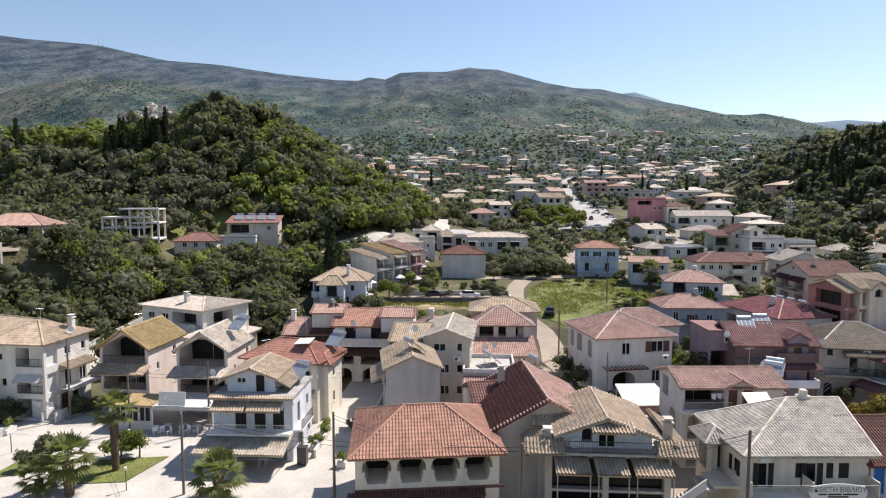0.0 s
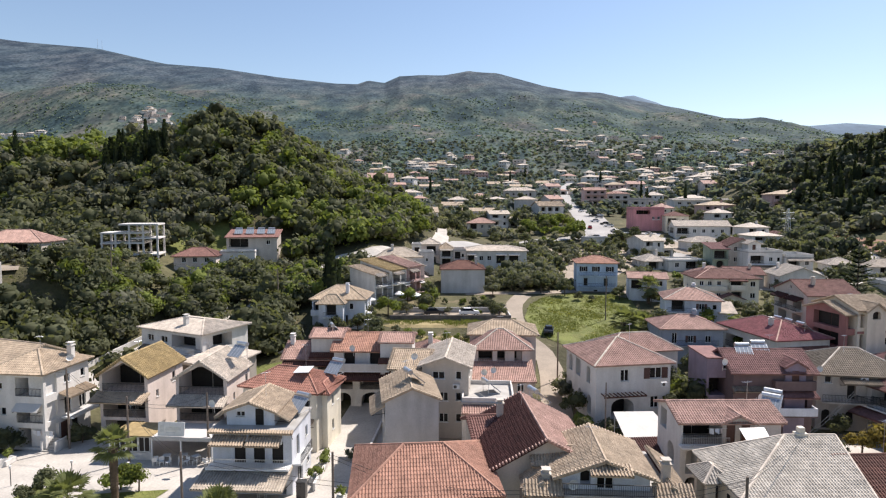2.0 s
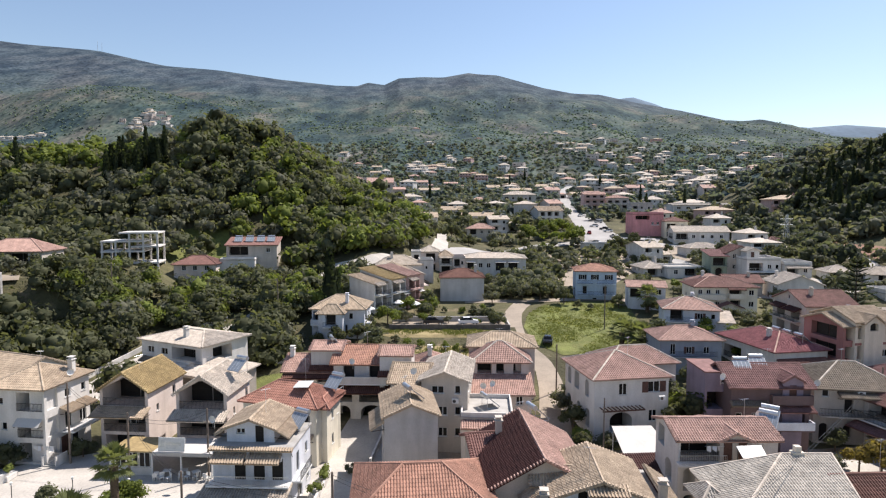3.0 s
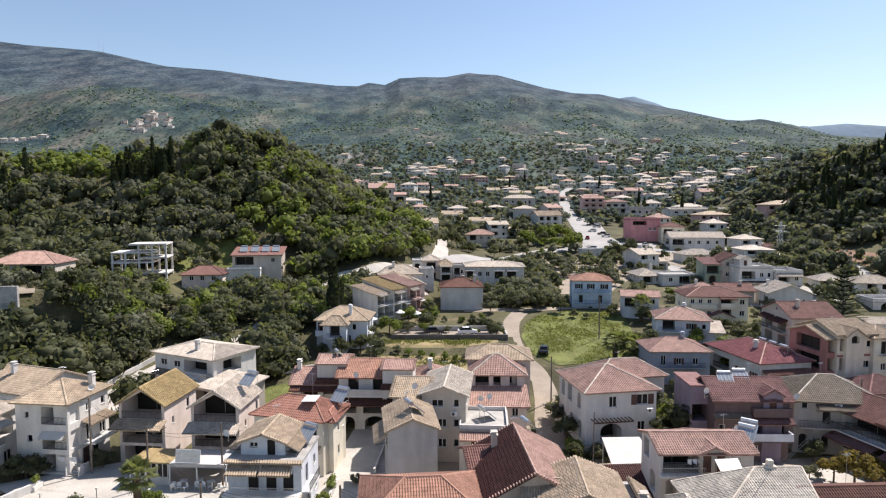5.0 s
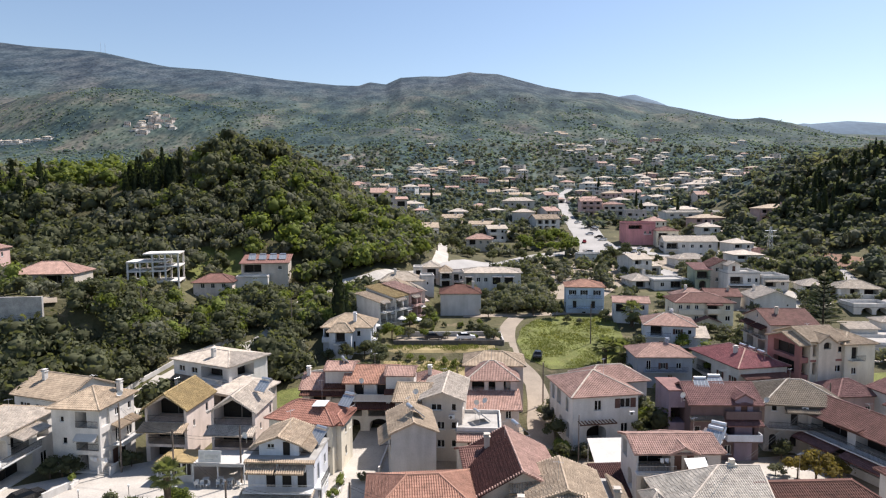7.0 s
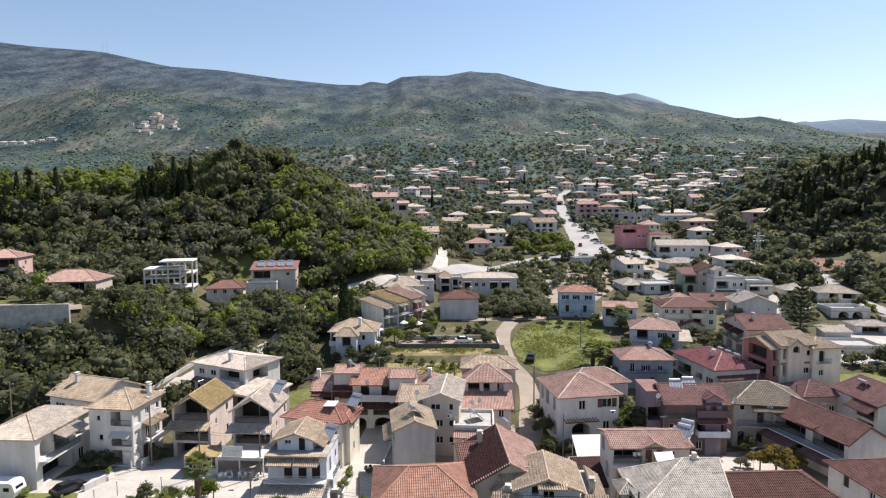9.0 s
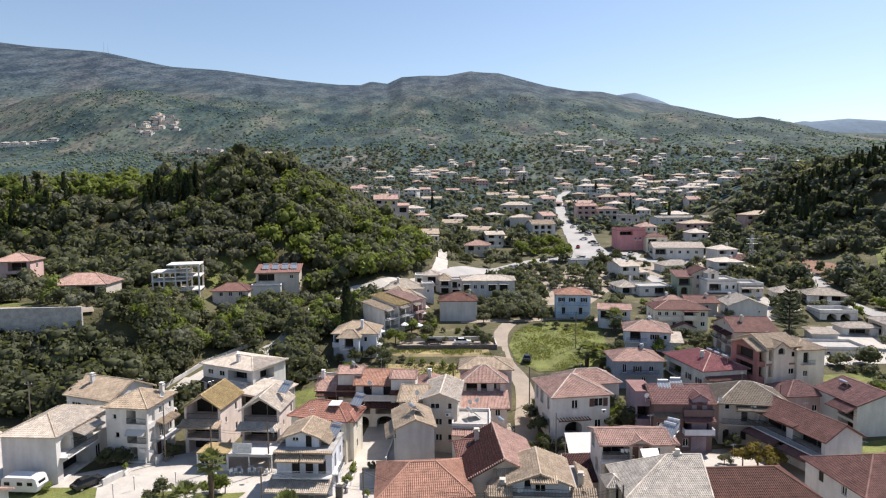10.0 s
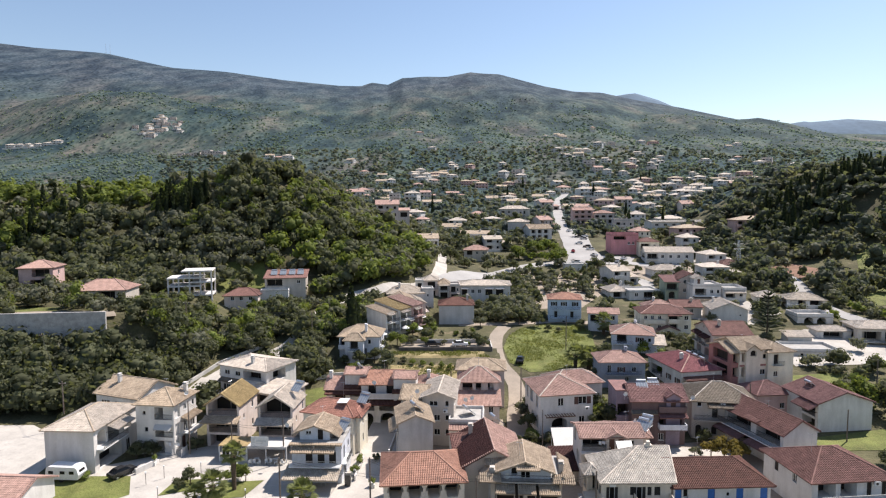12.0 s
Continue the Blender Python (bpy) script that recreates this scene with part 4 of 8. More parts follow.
house("attic", 9.1, 44.3, -4, 6.9, 6.6, 1.3, z0=6.1, roof="gy", rise=1.25, rm="t_beige", wm="bluewhite", deep_base=0.1, over=0.6, into=g14, ops={"F": [("a", 2.0, 0.5, 0.8, 1.1, 0.6), ("g", 3.5, 0.1, 1.3, 1.7)]}, canopies=[("F", 2.2, 5.4, 2.15, 1.3, 0.4, "t_beige")])
house("rear dormer", 7.7, 46.6, -4, 2.8, 3.0, 7.3, roof="gx", rise=0.7, rm="t_beige", wm="greyplaster", into=g14, ops={"F": [("w", 1.4, 6.3, 0.6, 0.7)]})
gw = house("cream house with pale grey tiled hip roof and dark shutters", 22.7, 42.7, 0, 9.2, 7.6, 6.4, roof="hipx", rise=1.8, rm="t_grey", wm="warmwhite", inset=(7.5, -1.7, 7.0), cap="t_sand",
           ops={"F": [("s", 1.3, 3.75, 0.75, 1.85), ("S", 3.95, 4.45, 0.5, 1.15), ("s", 4.95, 3.75, 0.8, 1.85), ("S", 6.3, 4.4, 0.55, 1.2), ("S", 7.35, 4.4, 0.8, 1.2), ("l", 4.6, 0.2, 8.0, 2.6, 1.5)], "L": [("s", 5.9, 4.1, 0.8, 1.2), ("g", 2.6, 3.4, 1.3, 2.1)]},
           balconies=[("F", -0.3, 9.1, 3.6, 1.45, "wire")])
Geo().box(0.9, -0.3, 5.75, 1.7, -0.03, 6.15).make("air_conditioner", M["frame"], gw)
for u in (-0.3, 4.2, 9.0):
    Geo().box(u, -1.4, 3.6, u + 0.1, -0.004, 4.75).make("side_wall", M["warmwhite"], gw)
house("porch", 21.4, 46.0, 0, 1.6, 2.3, 6.2, roof="hip", rise=0.55, rm="t_grey", wm="warmwhite", into=gw, cap="t_sand", ops={"F": [("l", 0.8, 3.4, 1.1, 2.4, 0.9)], "L": [("l", 1.15, 3.4, 1.5, 2.4, 0.9)]})
Geo().box(-1.9, 0.9, 3.15, -0.004, 3.3, 3.35).make("landing", M["warmwhite"], gw)
Geo().box(7.9, 6.7, 7.9, 8.9, 7.4, 8.45).box(8.15, 6.8, 8.45, 8.65, 7.3, 8.95).make("chimney", M["warmwhite"], gw)
st = tagged(new("outside_stair"), "worn concrete outside stair with a white side wall", "stairs")
st.matrix_world = pose(20.1, 43.5, 0)
for k in range(14):
    Geo().box(-0.29 * (k + 1), 0.0, -0.3, -0.29 * k - 0.004, 1.2, 3.1 - 0.19 * k).make("step", M["concrete"], st)
Geo().add([(-4.1, -0.15, 0.4), (0, -0.15, 3.2), (0, -0.01, 3.2), (-4.1, -0.01, 0.4), (-4.1, -0.15, 1.0), (0, -0.15, 4.0), (0, -0.01, 4.0), (-4.1, -0.01, 1.0)], BOX_F).make("side_wall", M["white"], st)
Geo().box(0, 0, 2.9, 0.7, 2.4, 3.1).make("landing", M["concrete"], st)
house("low white house with a dark brown roof and blue doors", 32.3, 43.0, 2, 13.3, 8.4, 5.6, roof="hipx", rise=1.9, rm="t_brown", wm="white", inset=(0.6, 3.6),
      ops={"F": [("dB", 0.7, 3.0, 0.9, 2.2), ("w", 1.7, 3.9, 0.7, 1.2), ("dB", 5.2, 3.0, 1.0, 2.0), ("dB", 9.1, 3.0, 1.0, 2.0), ("dB", 12.4, 3.0, 1.0, 2.0), ("w", 7.5, 3.9, 0.5, 0.6), ("l", 7.5, 0.2, 10, 2.3, 1.4)]}, balconies=[("F", 0.2, 13.4, 2.9, 1.3, "alu")])
house("white house with a russet hip roof and dark doorways", 51.8, 44.5, 5, 12.0, 10.5, 5.4, roof="hip", rise=2.4, rm="t_maroon", wm="white",
      ops={"F": [("l", 2.2, 2.8, 2.6, 2.3, 1.6), ("l", 5.4, 2.8, 2.4, 2.3, 1.6), ("d", 8.4, 2.9, 0.7, 2.0), ("d", 10.6, 2.9, 0.7, 2.0), ("l", 6, 0.2, 10, 2.2, 1.4)], "L": [("d", 3, 3.4, 0.9, 1.6), ("wN", 7, 3.6, 0.9, 1.1)]}, balconies=[("F", 0.4, 11.6, 2.75, 1.4, "alu")])
t16 = house("white house with a pale red roof, roof terrace and arches", 22.4, 53.8, 0, 9.4, 5.8, 7.95, roof="gx", rise=0.95, rm="t_terra_pale", wm="white", over=0.4,
            ops={"F": [("lr", 2.1, 5.75, 3.8, 2.05, 2.0), ("a", 1.1, 2.85, 1.15, 2.3, 1.4), ("a", 1.1, 0.2, 1.15, 2.3, 1.4), ("w", 3.6, 3.6, 0.9, 1.1), ("wN", 7.6, 6.2, 0.9, 1.1)], "L": [("l", 1.5, 5.75, 1.6, 2.0, 1.0), ("a", 3.5, 2.9, 1.6, 2.2, 1.2), ("w", 3.5, 0.9, 1.0, 1.2)]},
            balconies=[("F", -0.2, 4.2, 5.75, 0.9, "alu")])
house("dormer", 26.2, 53.6, 0, 3.0, 3.4, 7.9, roof="gy", rise=0.7, rm="t_terra_pale", wm="ivory", into=t16, ops={"F": [("dN", 0.8, 5.9, 0.85, 1.8), ("dN", 2.2, 5.9, 0.85, 1.8)]}, over=0.3)
house("rear roof", 26.0, 61.2, -8, 9.0, 4.0, 5.6, roof="hip", rise=1.2, rm="t_terra_pale", wm="ivory", into=t16)
c17 = house("large two-storey cream villa with a broad pale red hip roof", 19.2, 72.0, 9, 10.0, 10.0, 7.4, z0=1.0, roof="hip", rise=2.1, rm="t_terra_pale", cap="t_sand", wm="white",
            ops={"F": [("wN", 3.8, 5.0, 1.1, 1.5), ("sN", 8.0, 5.2, 1.6, 1.4), ("a", 3.6, 0.2, 3.0, 2.6, 1.8), ("wN", 7.9, 1.4, 1.1, 1.5)], "L": [("a", 1.6, 4.3, 1.2, 2.3, 1.2), ("l", 4.2, 4.3, 1.6, 2.3, 1.2), ("a", 7.6, 4.3, 1.2, 2.2, 1.2), ("a", 1.6, 0.4, 1.2, 2.4, 1.2), ("a", 5.0, 0.4, 1.2, 2.4, 1.2), ("a", 8.0, 0.4, 1.2, 2.4, 1.2)], "R": grid("wN", (0, 1), (2.5, 6.5), 1.0, 1.3, 1.2, 3.7)})
Geo().box(0.6, -1.3, 3.35, 6.2, -1.15, 3.5).make("pergola_beam", M["brownwood"], c17)
for k in range(11):
    Geo().box(0.7 + k * 0.53, -1.5, 3.5, 0.8 + k * 0.53, -0.004, 3.62).make("pergola_slat", M["brownwood"], c17)
house("wing", 22.5, 78.0, 9, 10.0, 6.0, 7.6, z0=1.0, roof="hip", rise=1.6, rm="t_terra_pale", cap="t_sand", wm="white", into=c17)
p19 = house("mauve house with a plum roof, dormer and long balconies", 35.0, 69.3, -2, 9.4, 7, 8.3, roof="gx", rise=1.8, rm="t_plum", wm="mauve",
            ops={"F": [("w", 1.0, 4.0, 0.8, 0.9), ("w", 2.8, 4.0, 0.6, 0.9), ("l", 6.8, 3.4, 4.0, 2.0, 1.2), ("dN", 6.9, 6.4, 1.0, 1.8), ("wN", 5.2, 0.9, 0.9, 1.3), ("dN", 7.2, 0.1, 1.0, 2.1)]},
            balconies=[("F", 4.6, 9.4, 3.2, 1.2, "pale"), ("F", 4.6, 9.4, 6.3, 0.7, "solid")], canopies=[("F", -0.2, 4.4, 6.4, 0.9, 0.4, "t_stone"), ("F", 4.6, 9.6, 5.9, 1.3, 0.5, "t_plum")])
house("dormer", 41.0, 68.9, -2, 2.4, 3.0, 8.9, roof="gy", rise=0.7, rm="t_plum", wm="purple", into=p19, over=0.25, ops={"F": [("dN", 1.2, 6.6, 0.9, 1.8)]})
house("side block", 32.8, 71.5, -2, 2.9, 6, 9.2, roof="flat", rise=0.0, rm="t_plum", wm="purple", into=p19, ops={"F": [("w", 2.3, 7.9, 0.6, 0.6), ("l", 1.4, 4.6, 2.3, 2.2, 1.6), ("l", 1.4, 1.0, 2.3, 2.4, 1.6)]}, canopies=[("F", 2.6, 5.4, 6.6, 1.6, 0.7, "t_plum")])
house("old house with a lichen-grey stone-tiled hip roof", 46.9, 72.2, -10, 11.0, 9, 7.3, roof="hip", rise=2.2, rm="t_stone", wm="ivory", cap="t_sand",
      ops={"F": [("w", 1.3, 6.0, 0.8, 0.9), ("l", 4.0, 4.0, 1.0, 2.0, 0.4), ("l", 7.2, 4.0, 3.0, 2.1, 1.2), ("a", 1.2, 0.2, 1.0, 2.4, 0.3), ("a", 3.9, 0.9, 0.9, 1.6, 0.3)]}, balconies=[("F", 0.2, 8.6, 3.9, 1.3, "rail")], canopies=[("F", 2.6, 9.5, 6.7, 1.4, 0.4, "t_stone")])
house("plain white gabled house with a plum-coloured roof", 71.2, 74.0, 5, 10.8, 10, 5.8, roof="gy", rise=1.9, rm="t_plum", wm="white", over=0.35, ops={"L": [("lr", 7.5, 2.9, 3.5, 2.2, 1.4), ("l", 7.5, 0.1, 3.5, 2.3, 1.4)]}, canopies=[("L", 5.0, 10.0, 5.4, 2.0, 0.9, "t_plum")])
house("long white house with a weathered brown gable roof and side verandas", 56.0, 58.8, 15, 6.8, 13.6, 5.0, z0=1.1, roof="gy", rise=2.0, rm="t_maroon", wm="white", over=0.4, ops={"L": [("lr", 4, 2.7, 5.5, 2.0, 1.4), ("lr", 10.5, 2.7, 5.0, 2.0, 1.4), ("l", 7.0, 0.1, 12, 2.2, 1.4)]},
           balconies=[("L", 0.3, 13.7, 2.6, 1.3, "rail")], canopies=[("L", 0.2, 6.4, 2.4, 2.4, 0.8, "t_plum"), ("L", 7.4, 13.8, 2.4, 2.4, 0.8, "t_plum"), ("L", 6.0, 9.0, 5.6, 1.2, 0.3, "t_maroon")])
house("small brown-roofed house beside the green", 64.2, 82.1, 5, 7.5, 6.5, 4.2, z0=0.8, size=0.976, roof="hip", rise=1.7, rm="t_plum", wm="salmon", ops={"F": grid("wN", (0,), (2, 5.4))})
pk = house("three-storey dark pink and cream house with gables and balconies", 64.3, 89.9, 8, 7.0, 9.0, 9.6, z0=2.8, size=0.957, roof="gx", rise=1.6, rm="t_beige", wm="warmwhite",
           ops={"F": [("l", 3.4, 7.4, 1.6, 1.8, 0.8), ("wN", 6.0, 7.2, 0.8, 1.1), ("wN", 5.6, 3.6, 1.3, 1.2), ("l", 1.6, 6.6, 2.2, 2.2, 1.2), ("l", 1.6, 3.2, 2.2, 2.3, 1.2)], "L": [("lr", 4.5, 6.4, 5.5, 2.4, 1.6), ("lr", 4.5, 3.2, 5.5, 2.4, 1.6)]})
house("gable", 62.6, 90.1, 8, 2.4, 8.6, 8.8, z0=2.8, size=0.957, roof="gx", rise=1.4, rm="t_beige", wm="pink", into=pk, ops={"F": [("l", 1.2, 6.3, 1.5, 2.1, 1.2), ("l", 1.2, 3.1, 1.5, 2.2, 1.2)], "L": [("l", 4.5, 6.2, 5.5, 2.3, 1.6), ("l", 4.5, 3.1, 5.5, 2.3, 1.6)]})
house("dormer", 65.5, 89.5, 8, 3.4, 4.0, 9.4, z0=2.8, size=0.957, roof="gy", rise=1.2, rm="t_beige", wm="warmwhite", into=pk, over=0.3, ops={"F": [("a", 1.7, 8.0, 1.5, 1.3, 0.6)]})
house("east part", 70.4, 90.1, 8, 6.2, 9, 9.0, z0=2.8, size=0.957, roof="hip", rise=1.3, rm="t_beige", wm="cream", into=pk, ops={"F": [("l", 2.0, 6.0, 1.2, 2.2, 0.4), ("wN", 2.0, 3.2, 1.0, 1.2)]}, balconies=[("F", 0.8, 3.4, 5.9, 1.0, "rail")])
Geo().box(0, -0.05, 5.6, 7.0, -0.004, 6.0).make("pink_band", M["pink"], pk)
house("low house with a dark pink hip roof beside garden trees", 52.4, 90.8, 10, 9.6, 14, 4.7, z0=2.4, roof="hip", rise=1.9, rm="t_crimson", cap="t_terra_pale", wm="white", fine=1, ops={"F": grid("wN", (0,), (2.5, 7.0)), "L": [("lr", 4, 1.0, 4.5, 2.2, 1.4), ("sN", 9, 1.4, 1.0, 1.2), ("sN", 12.5, 1.4, 1.0, 1.2)]}, chimneys=[(3, 5, 6.8)], canopies=[("F", 0.4, 9.2, 3.3, 1.6, 0.5, "t_maroon")])
house("bluish house with a pale red hip roof", 36.0, 95.1, -2, 10.6, 8, 5.2, z0=3.2, size=0.939, roof="hip", rise=1.6, rm="t_terra_pale", wm="bluegrey", fine=1, ops={"F": [("wN", 8, 2.6, 1.0, 1.2), ("wN", 2.2, 2.4, 0.9, 1.9), ("sN", 5, 2.6, 0.9, 1.2), ("wN", 6.4, 0.4, 0.9, 1.0)]}, chimneys=[(7, 4, 7.4)], balconies=[("F", 1.2, 9.4, 2.25, 1.1, "rail")])
hl = house("white house with a pale red hip roof by the lane", 44.9, 117.2, -14, 10.4, 9, 5.4, z0=4.0, roof="hip", rise=1.8, rm="t_terra_pale", wm="bluewhite", fine=1, cap="t_sand", ops={"L": grid("wN", (0, 1), (3, 6)), "F": [("lr", 2.4, 2.9, 2.4, 2.1, 1.4), ("sN", 6.8, 3.3, 1.0, 1.2), ("wN", 9.2, 3.4, 0.8, 1.0), ("wN", 3.4, 0.6, 0.9, 1.1), ("wN", 6.8, 0.6, 0.9, 1.1)]}, balconies=[("F", 0.3, 5.2, 2.8, 1.2, "rail")], chimneys=[(6, 5, 7.6)])
house("outside stair block", 54.8, 114.6, -14, 2.6, 5, 2.8, z0=4.2, roof="shed", rise=1.2, rm="t_sand", wm="bluewhite", into=hl, fine=1)
cb = house("three-storey cream block with small balconies and a brown tiled roof", 57.2, 131.5, -5, 13.6, 9, 7.4, z0=4.4, roof="hip", rise=1.6, rm="t_maroon", cap="t_terra_pale", wm="cream", fine=1,
           ops={"F": [("l", 8.8, 5.0, 2.6, 2.0, 1.0), ("l", 8.8, 2.2, 2.2, 2.0, 1.0)] + [("wN", 12.3, v, 1.1, 1.2) for v in (2.8, 5.4)] + [("wN", u, 5.6, 0.9, 1.0) for u in (1.2, 3.0, 5.0)] + [("wN", u, 2.8, 0.9, 1.1) for u in (2.0, 5.0)], "L": grid("wN", (0, 1), (3, 6))},
           balconies=[("F", 7.2, 10.6, 4.9, 1.2, "solid"), ("F", 0.6, 6.4, 4.6, 0.9, "solid")], canopies=[("F", 7.0, 10.8, 7.2, 1.2, 0.4, "t_maroon")])
house("front wing", 61.5, 129.4, -5, 5.2, 3, 3.0, z0=4.4, roof="gy", rise=1.0, rm="t_maroon", wm="cream", fine=1, into=cb, ops={"F": [("a", 2.6, 0.2, 2.0, 2.4, 1.0)]})
rb = house("row of low houses with joined faded red roofs", 63.5, 145.5, -4, 9.0, 8, 4.4, z0=6.4, roof="hip", rise=1.7, rm="t_terra_pale", wm="white", fine=1, ops={"F": grid("wN", (0,), (2, 5, 7.6), 0.9, 1.2, 2.2)}, chimneys=[(3, 4, 6.6)])
house("right part", 72.0, 147.0, -8, 8.4, 8, 4.0, z0=6.8, roof="gx", rise=1.4, rm="t_maroon", wm="ivory", fine=1, into=rb, ops={"F": grid("wN", (0,), (2, 5.6), 0.9, 1.2, 2.0)}, chimneys=[(6, 3, 5.8)])
house("plain white gabled house with a pale tiled roof", 80.6, 139.5, -9, 10.0, 10, 5.2, z0=6.0, roof="gy", rise=2.0, rm="t_sand", wm="white", fine=1, over=0.4, ops={"L": [("wN", 7, 3.4, 0.8, 1.0), ("dN", 4, 0.4, 1.0, 2.1)], "F": [("w", 8.0, 3.2, 0.5, 0.6)]}, chimneys=[(2.5, 8, 7.2)])
br = house("white gabled house with a brown roof and a green-painted balcony", 81.6, 167.5, -6, 8.0, 9, 7.0, z0=9.4, roof="gy", rise=2.0, rm="t_maroon", wm="ivory", fine=1, over=0.3, ops={"F": [("wN", 2.2, 5.4, 1.0, 1.3), ("wN", 5.6, 5.4, 1.0, 1.3), ("wN", 2.2, 2.4, 1.0, 1.3)]})
house("balcony bay", 77.0, 167.0, -6, 4.4, 8, 6.2, z0=9.4, roof="shed", rise=1.2, rm="t_plum", wm="greenpaint", fine=1, into=br, ops={"F": [("l", 2.2, 3.4, 3.4, 2.2, 1.2), ("a", 2.2, 0.4, 2.0, 2.4, 1.0)]}, balconies=[("F", 0.1, 4.3, 3.3, 1.1, "rail")])
cl = house("cluttered white flat-roofed house with several terraces", 83.6, 160.0, -4, 9.0, 9, 6.4, z0=8.6, roof="flat", rise=0.6, rm="concrete", wm="white", fine=1, ops={"F": [("lr", 2.4, 3.4, 3.6, 2.2, 1.4), ("wN", 6.0, 4.0, 1.0, 1.2), ("wN", 8.0, 4.0, 0.8, 1.2)]}, balconies=[("F", 0.2, 8.6, 3.3, 1.3, "wire")], canopies=[("F", 0.0, 8.8, 3.0, 3.0, 0.7, "t_stone")])
house("stair head", 85.0, 163.0, -4, 3.4, 4, 2.4, z0=15.0, roof="gy", rise=0.8, rm="t_sand", wm="white", deep_base=0.1, fine=1, into=cl, ops={"F": [("dN", 1.6, 0.1, 0.9, 1.9)]})
house("side block", 92.8, 158.2, -4, 7.2, 9, 5.0, z0=8.8, roof="flat", rise=0.8, rm="concrete", wm="white", fine=1, into=cl, ops={"F": [("l", 2.2, 2.6, 3.0, 2.0, 1.2), ("wN", 5.6, 3.0, 1.0, 1.2)]}, canopies=[("F", 0.2, 6.8, 4.8, 1.6, 0.5, "t_sand")])
house("small house with a dark red hip roof at the road bend", 114.5, 206.0, 4, 8.4, 7, 3.4, z0=13.6, roof="hip", rise=1.7, rm="t_maroon", wm="rose", fine=1, ops={"F": grid("wN", (0,), (2, 6), 1.0, 1.2)})
house("low house with a wide pale beige roof", 86.6, 204.0, 6, 13.0, 9, 3.4, z0=11.8, roof="hip", rise=1.6, rm="t_sand", wm="white", fine=1, ops={"F": grid("wN", (0,), (2, 5, 8, 11), 1.0, 1.2)})
house("two-storey cream house beside the red building", 95.0, 250.5, -6, 9.5, 9, 8.0, z0=15.4, roof="hip", rise=1.6, rm="t_maroon", wm="cream", fine=1, ops={"F": [("lr", 3, 4.6, 4, 2.2, 1.4), ("wN", 7.4, 5.2, 1.0, 1.3), ("l", 3, 1.2, 4, 2.2, 1.4), ("wN", 7.4, 1.8, 1.0, 1.3)]}, balconies=[("F", 0.4, 9.0, 4.5, 1.2, "rail")])
house("long low white hall with a pale flat roof", 121.5, 309.0, 2, 36.0, 12, 3.8, z0=26.4, roof="gx", rise=0.9, rm="t_grey", wm="white", fine=1, name="hall", ops={"F": grid("wN", (0,), (3, 8, 13, 18, 23, 28, 33), 2.0, 1.2, 1.6)})
house("pale hotel with a beige hip roof beside the avenue", 41.0, 392.0, -4, 21.5, 12, 7.6, z0=29.6, roof="hip", rise=2.2, rm="t_sand", wm="ivory", fine=1, ops={"F": grid("l", (0, 1), (2.4, 6.2, 10, 13.8, 17.2), 2.2, 2.0, 0.8)})
house("grey-rendered house with a plain end wall", 39.0, 318.0, -8, 12.5, 11, 8.4, z0=22.4, roof="hip", rise=1.6, rm="t_sand", wm="greyplaster", fine=1, ops={"R": grid("wN", (0, 1), (3, 7))})
house("white gabled house beside the avenue", 49.5, 300.0, 14, 13.5, 10, 6.8, z0=20.6, roof="gx", rise=2.2, rm="t_beige", wm="white", fine=1, ops={"F": grid("l", (0, 1), (2.4, 6.2, 10), 2.4, 2.0, 0.9)})
house("pink three-storey hotel with white balconies", 86.0, 356.0, -4, 12.6, 12, 9.6, z0=27.0, roof="gx", rise=1.6, rm="t_terra_pale", wm="salmon", fine=1, ops={"F": grid("l", (0, 1, 2), (2.4, 6.4, 10.6), 2.2, 2.0, 0.7)}, balconies=[("F", 0.4, 12.6, 3.6, 1.2, "solid"), ("F", 0.4, 12.6, 6.7, 1.2, "solid")])
house("rose-coloured shop house on the avenue", 100.0, 358.0, -4, 13.5, 11, 7.6, z0=27.0, roof="hip", rise=1.6, rm="t_terra_pale", wm="rose", fine=1, ops={"F": grid("l", (0, 1), (2.4, 6.6, 11), 2.6, 2.1, 0.8)}, balconies=[("F", 0.4, 13.0, 3.6, 1.2, "solid")])
house("cream bungalow with a faded red roof under tall trees", 10.5, 243.0, -6, 11.0, 9, 5.6, z0=15.0, roof="hip", rise=1.9, rm="t_terra_pale", wm="ivory", fine=1, ops={"F": [("l", 2.6, 3.0, 2.6, 2.1, 1.2), ("wN", 6.2, 3.4, 1.0, 1.3), ("wN", 9.2, 3.4, 1.0, 1.3)]})
house("low white flat-roofed kiosk at the junction", 54.0, 221.5, 4, 9.6, 5, 3.2, z0=12.2, roof="flat", rise=0.3, rm="concrete", wm="white", name="kiosk")
pv = house("open veranda restaurant under pale hip roofs", 101.4, 153.5, -12, 7.0, 7, 3.2, z0=9.4, roof="hip", rise=1.5, rm="t_sand", wm="white", fine=1, name="restaurant", ops={"F": [("l", 3.5, 0.8, 5.6, 2.1, 2.4)]})
house("main pavilion", 108.6, 149.5, -16, 10.5, 8, 3.5, z0=9.0, roof="hip", rise=1.6, rm="t_greyold", wm="white", fine=1, into=pv, ops={"F": [("l", 3.0, 1.1, 4.4, 2.1, 2.4), ("l", 8.0, 1.1, 3.4, 2.1, 2.4)], "L": [("l", 4.0, 1.1, 5.0, 2.1, 2.4)]}, balconies=[("F", -0.4, 10.6, 1.1, 2.0, "solid")])
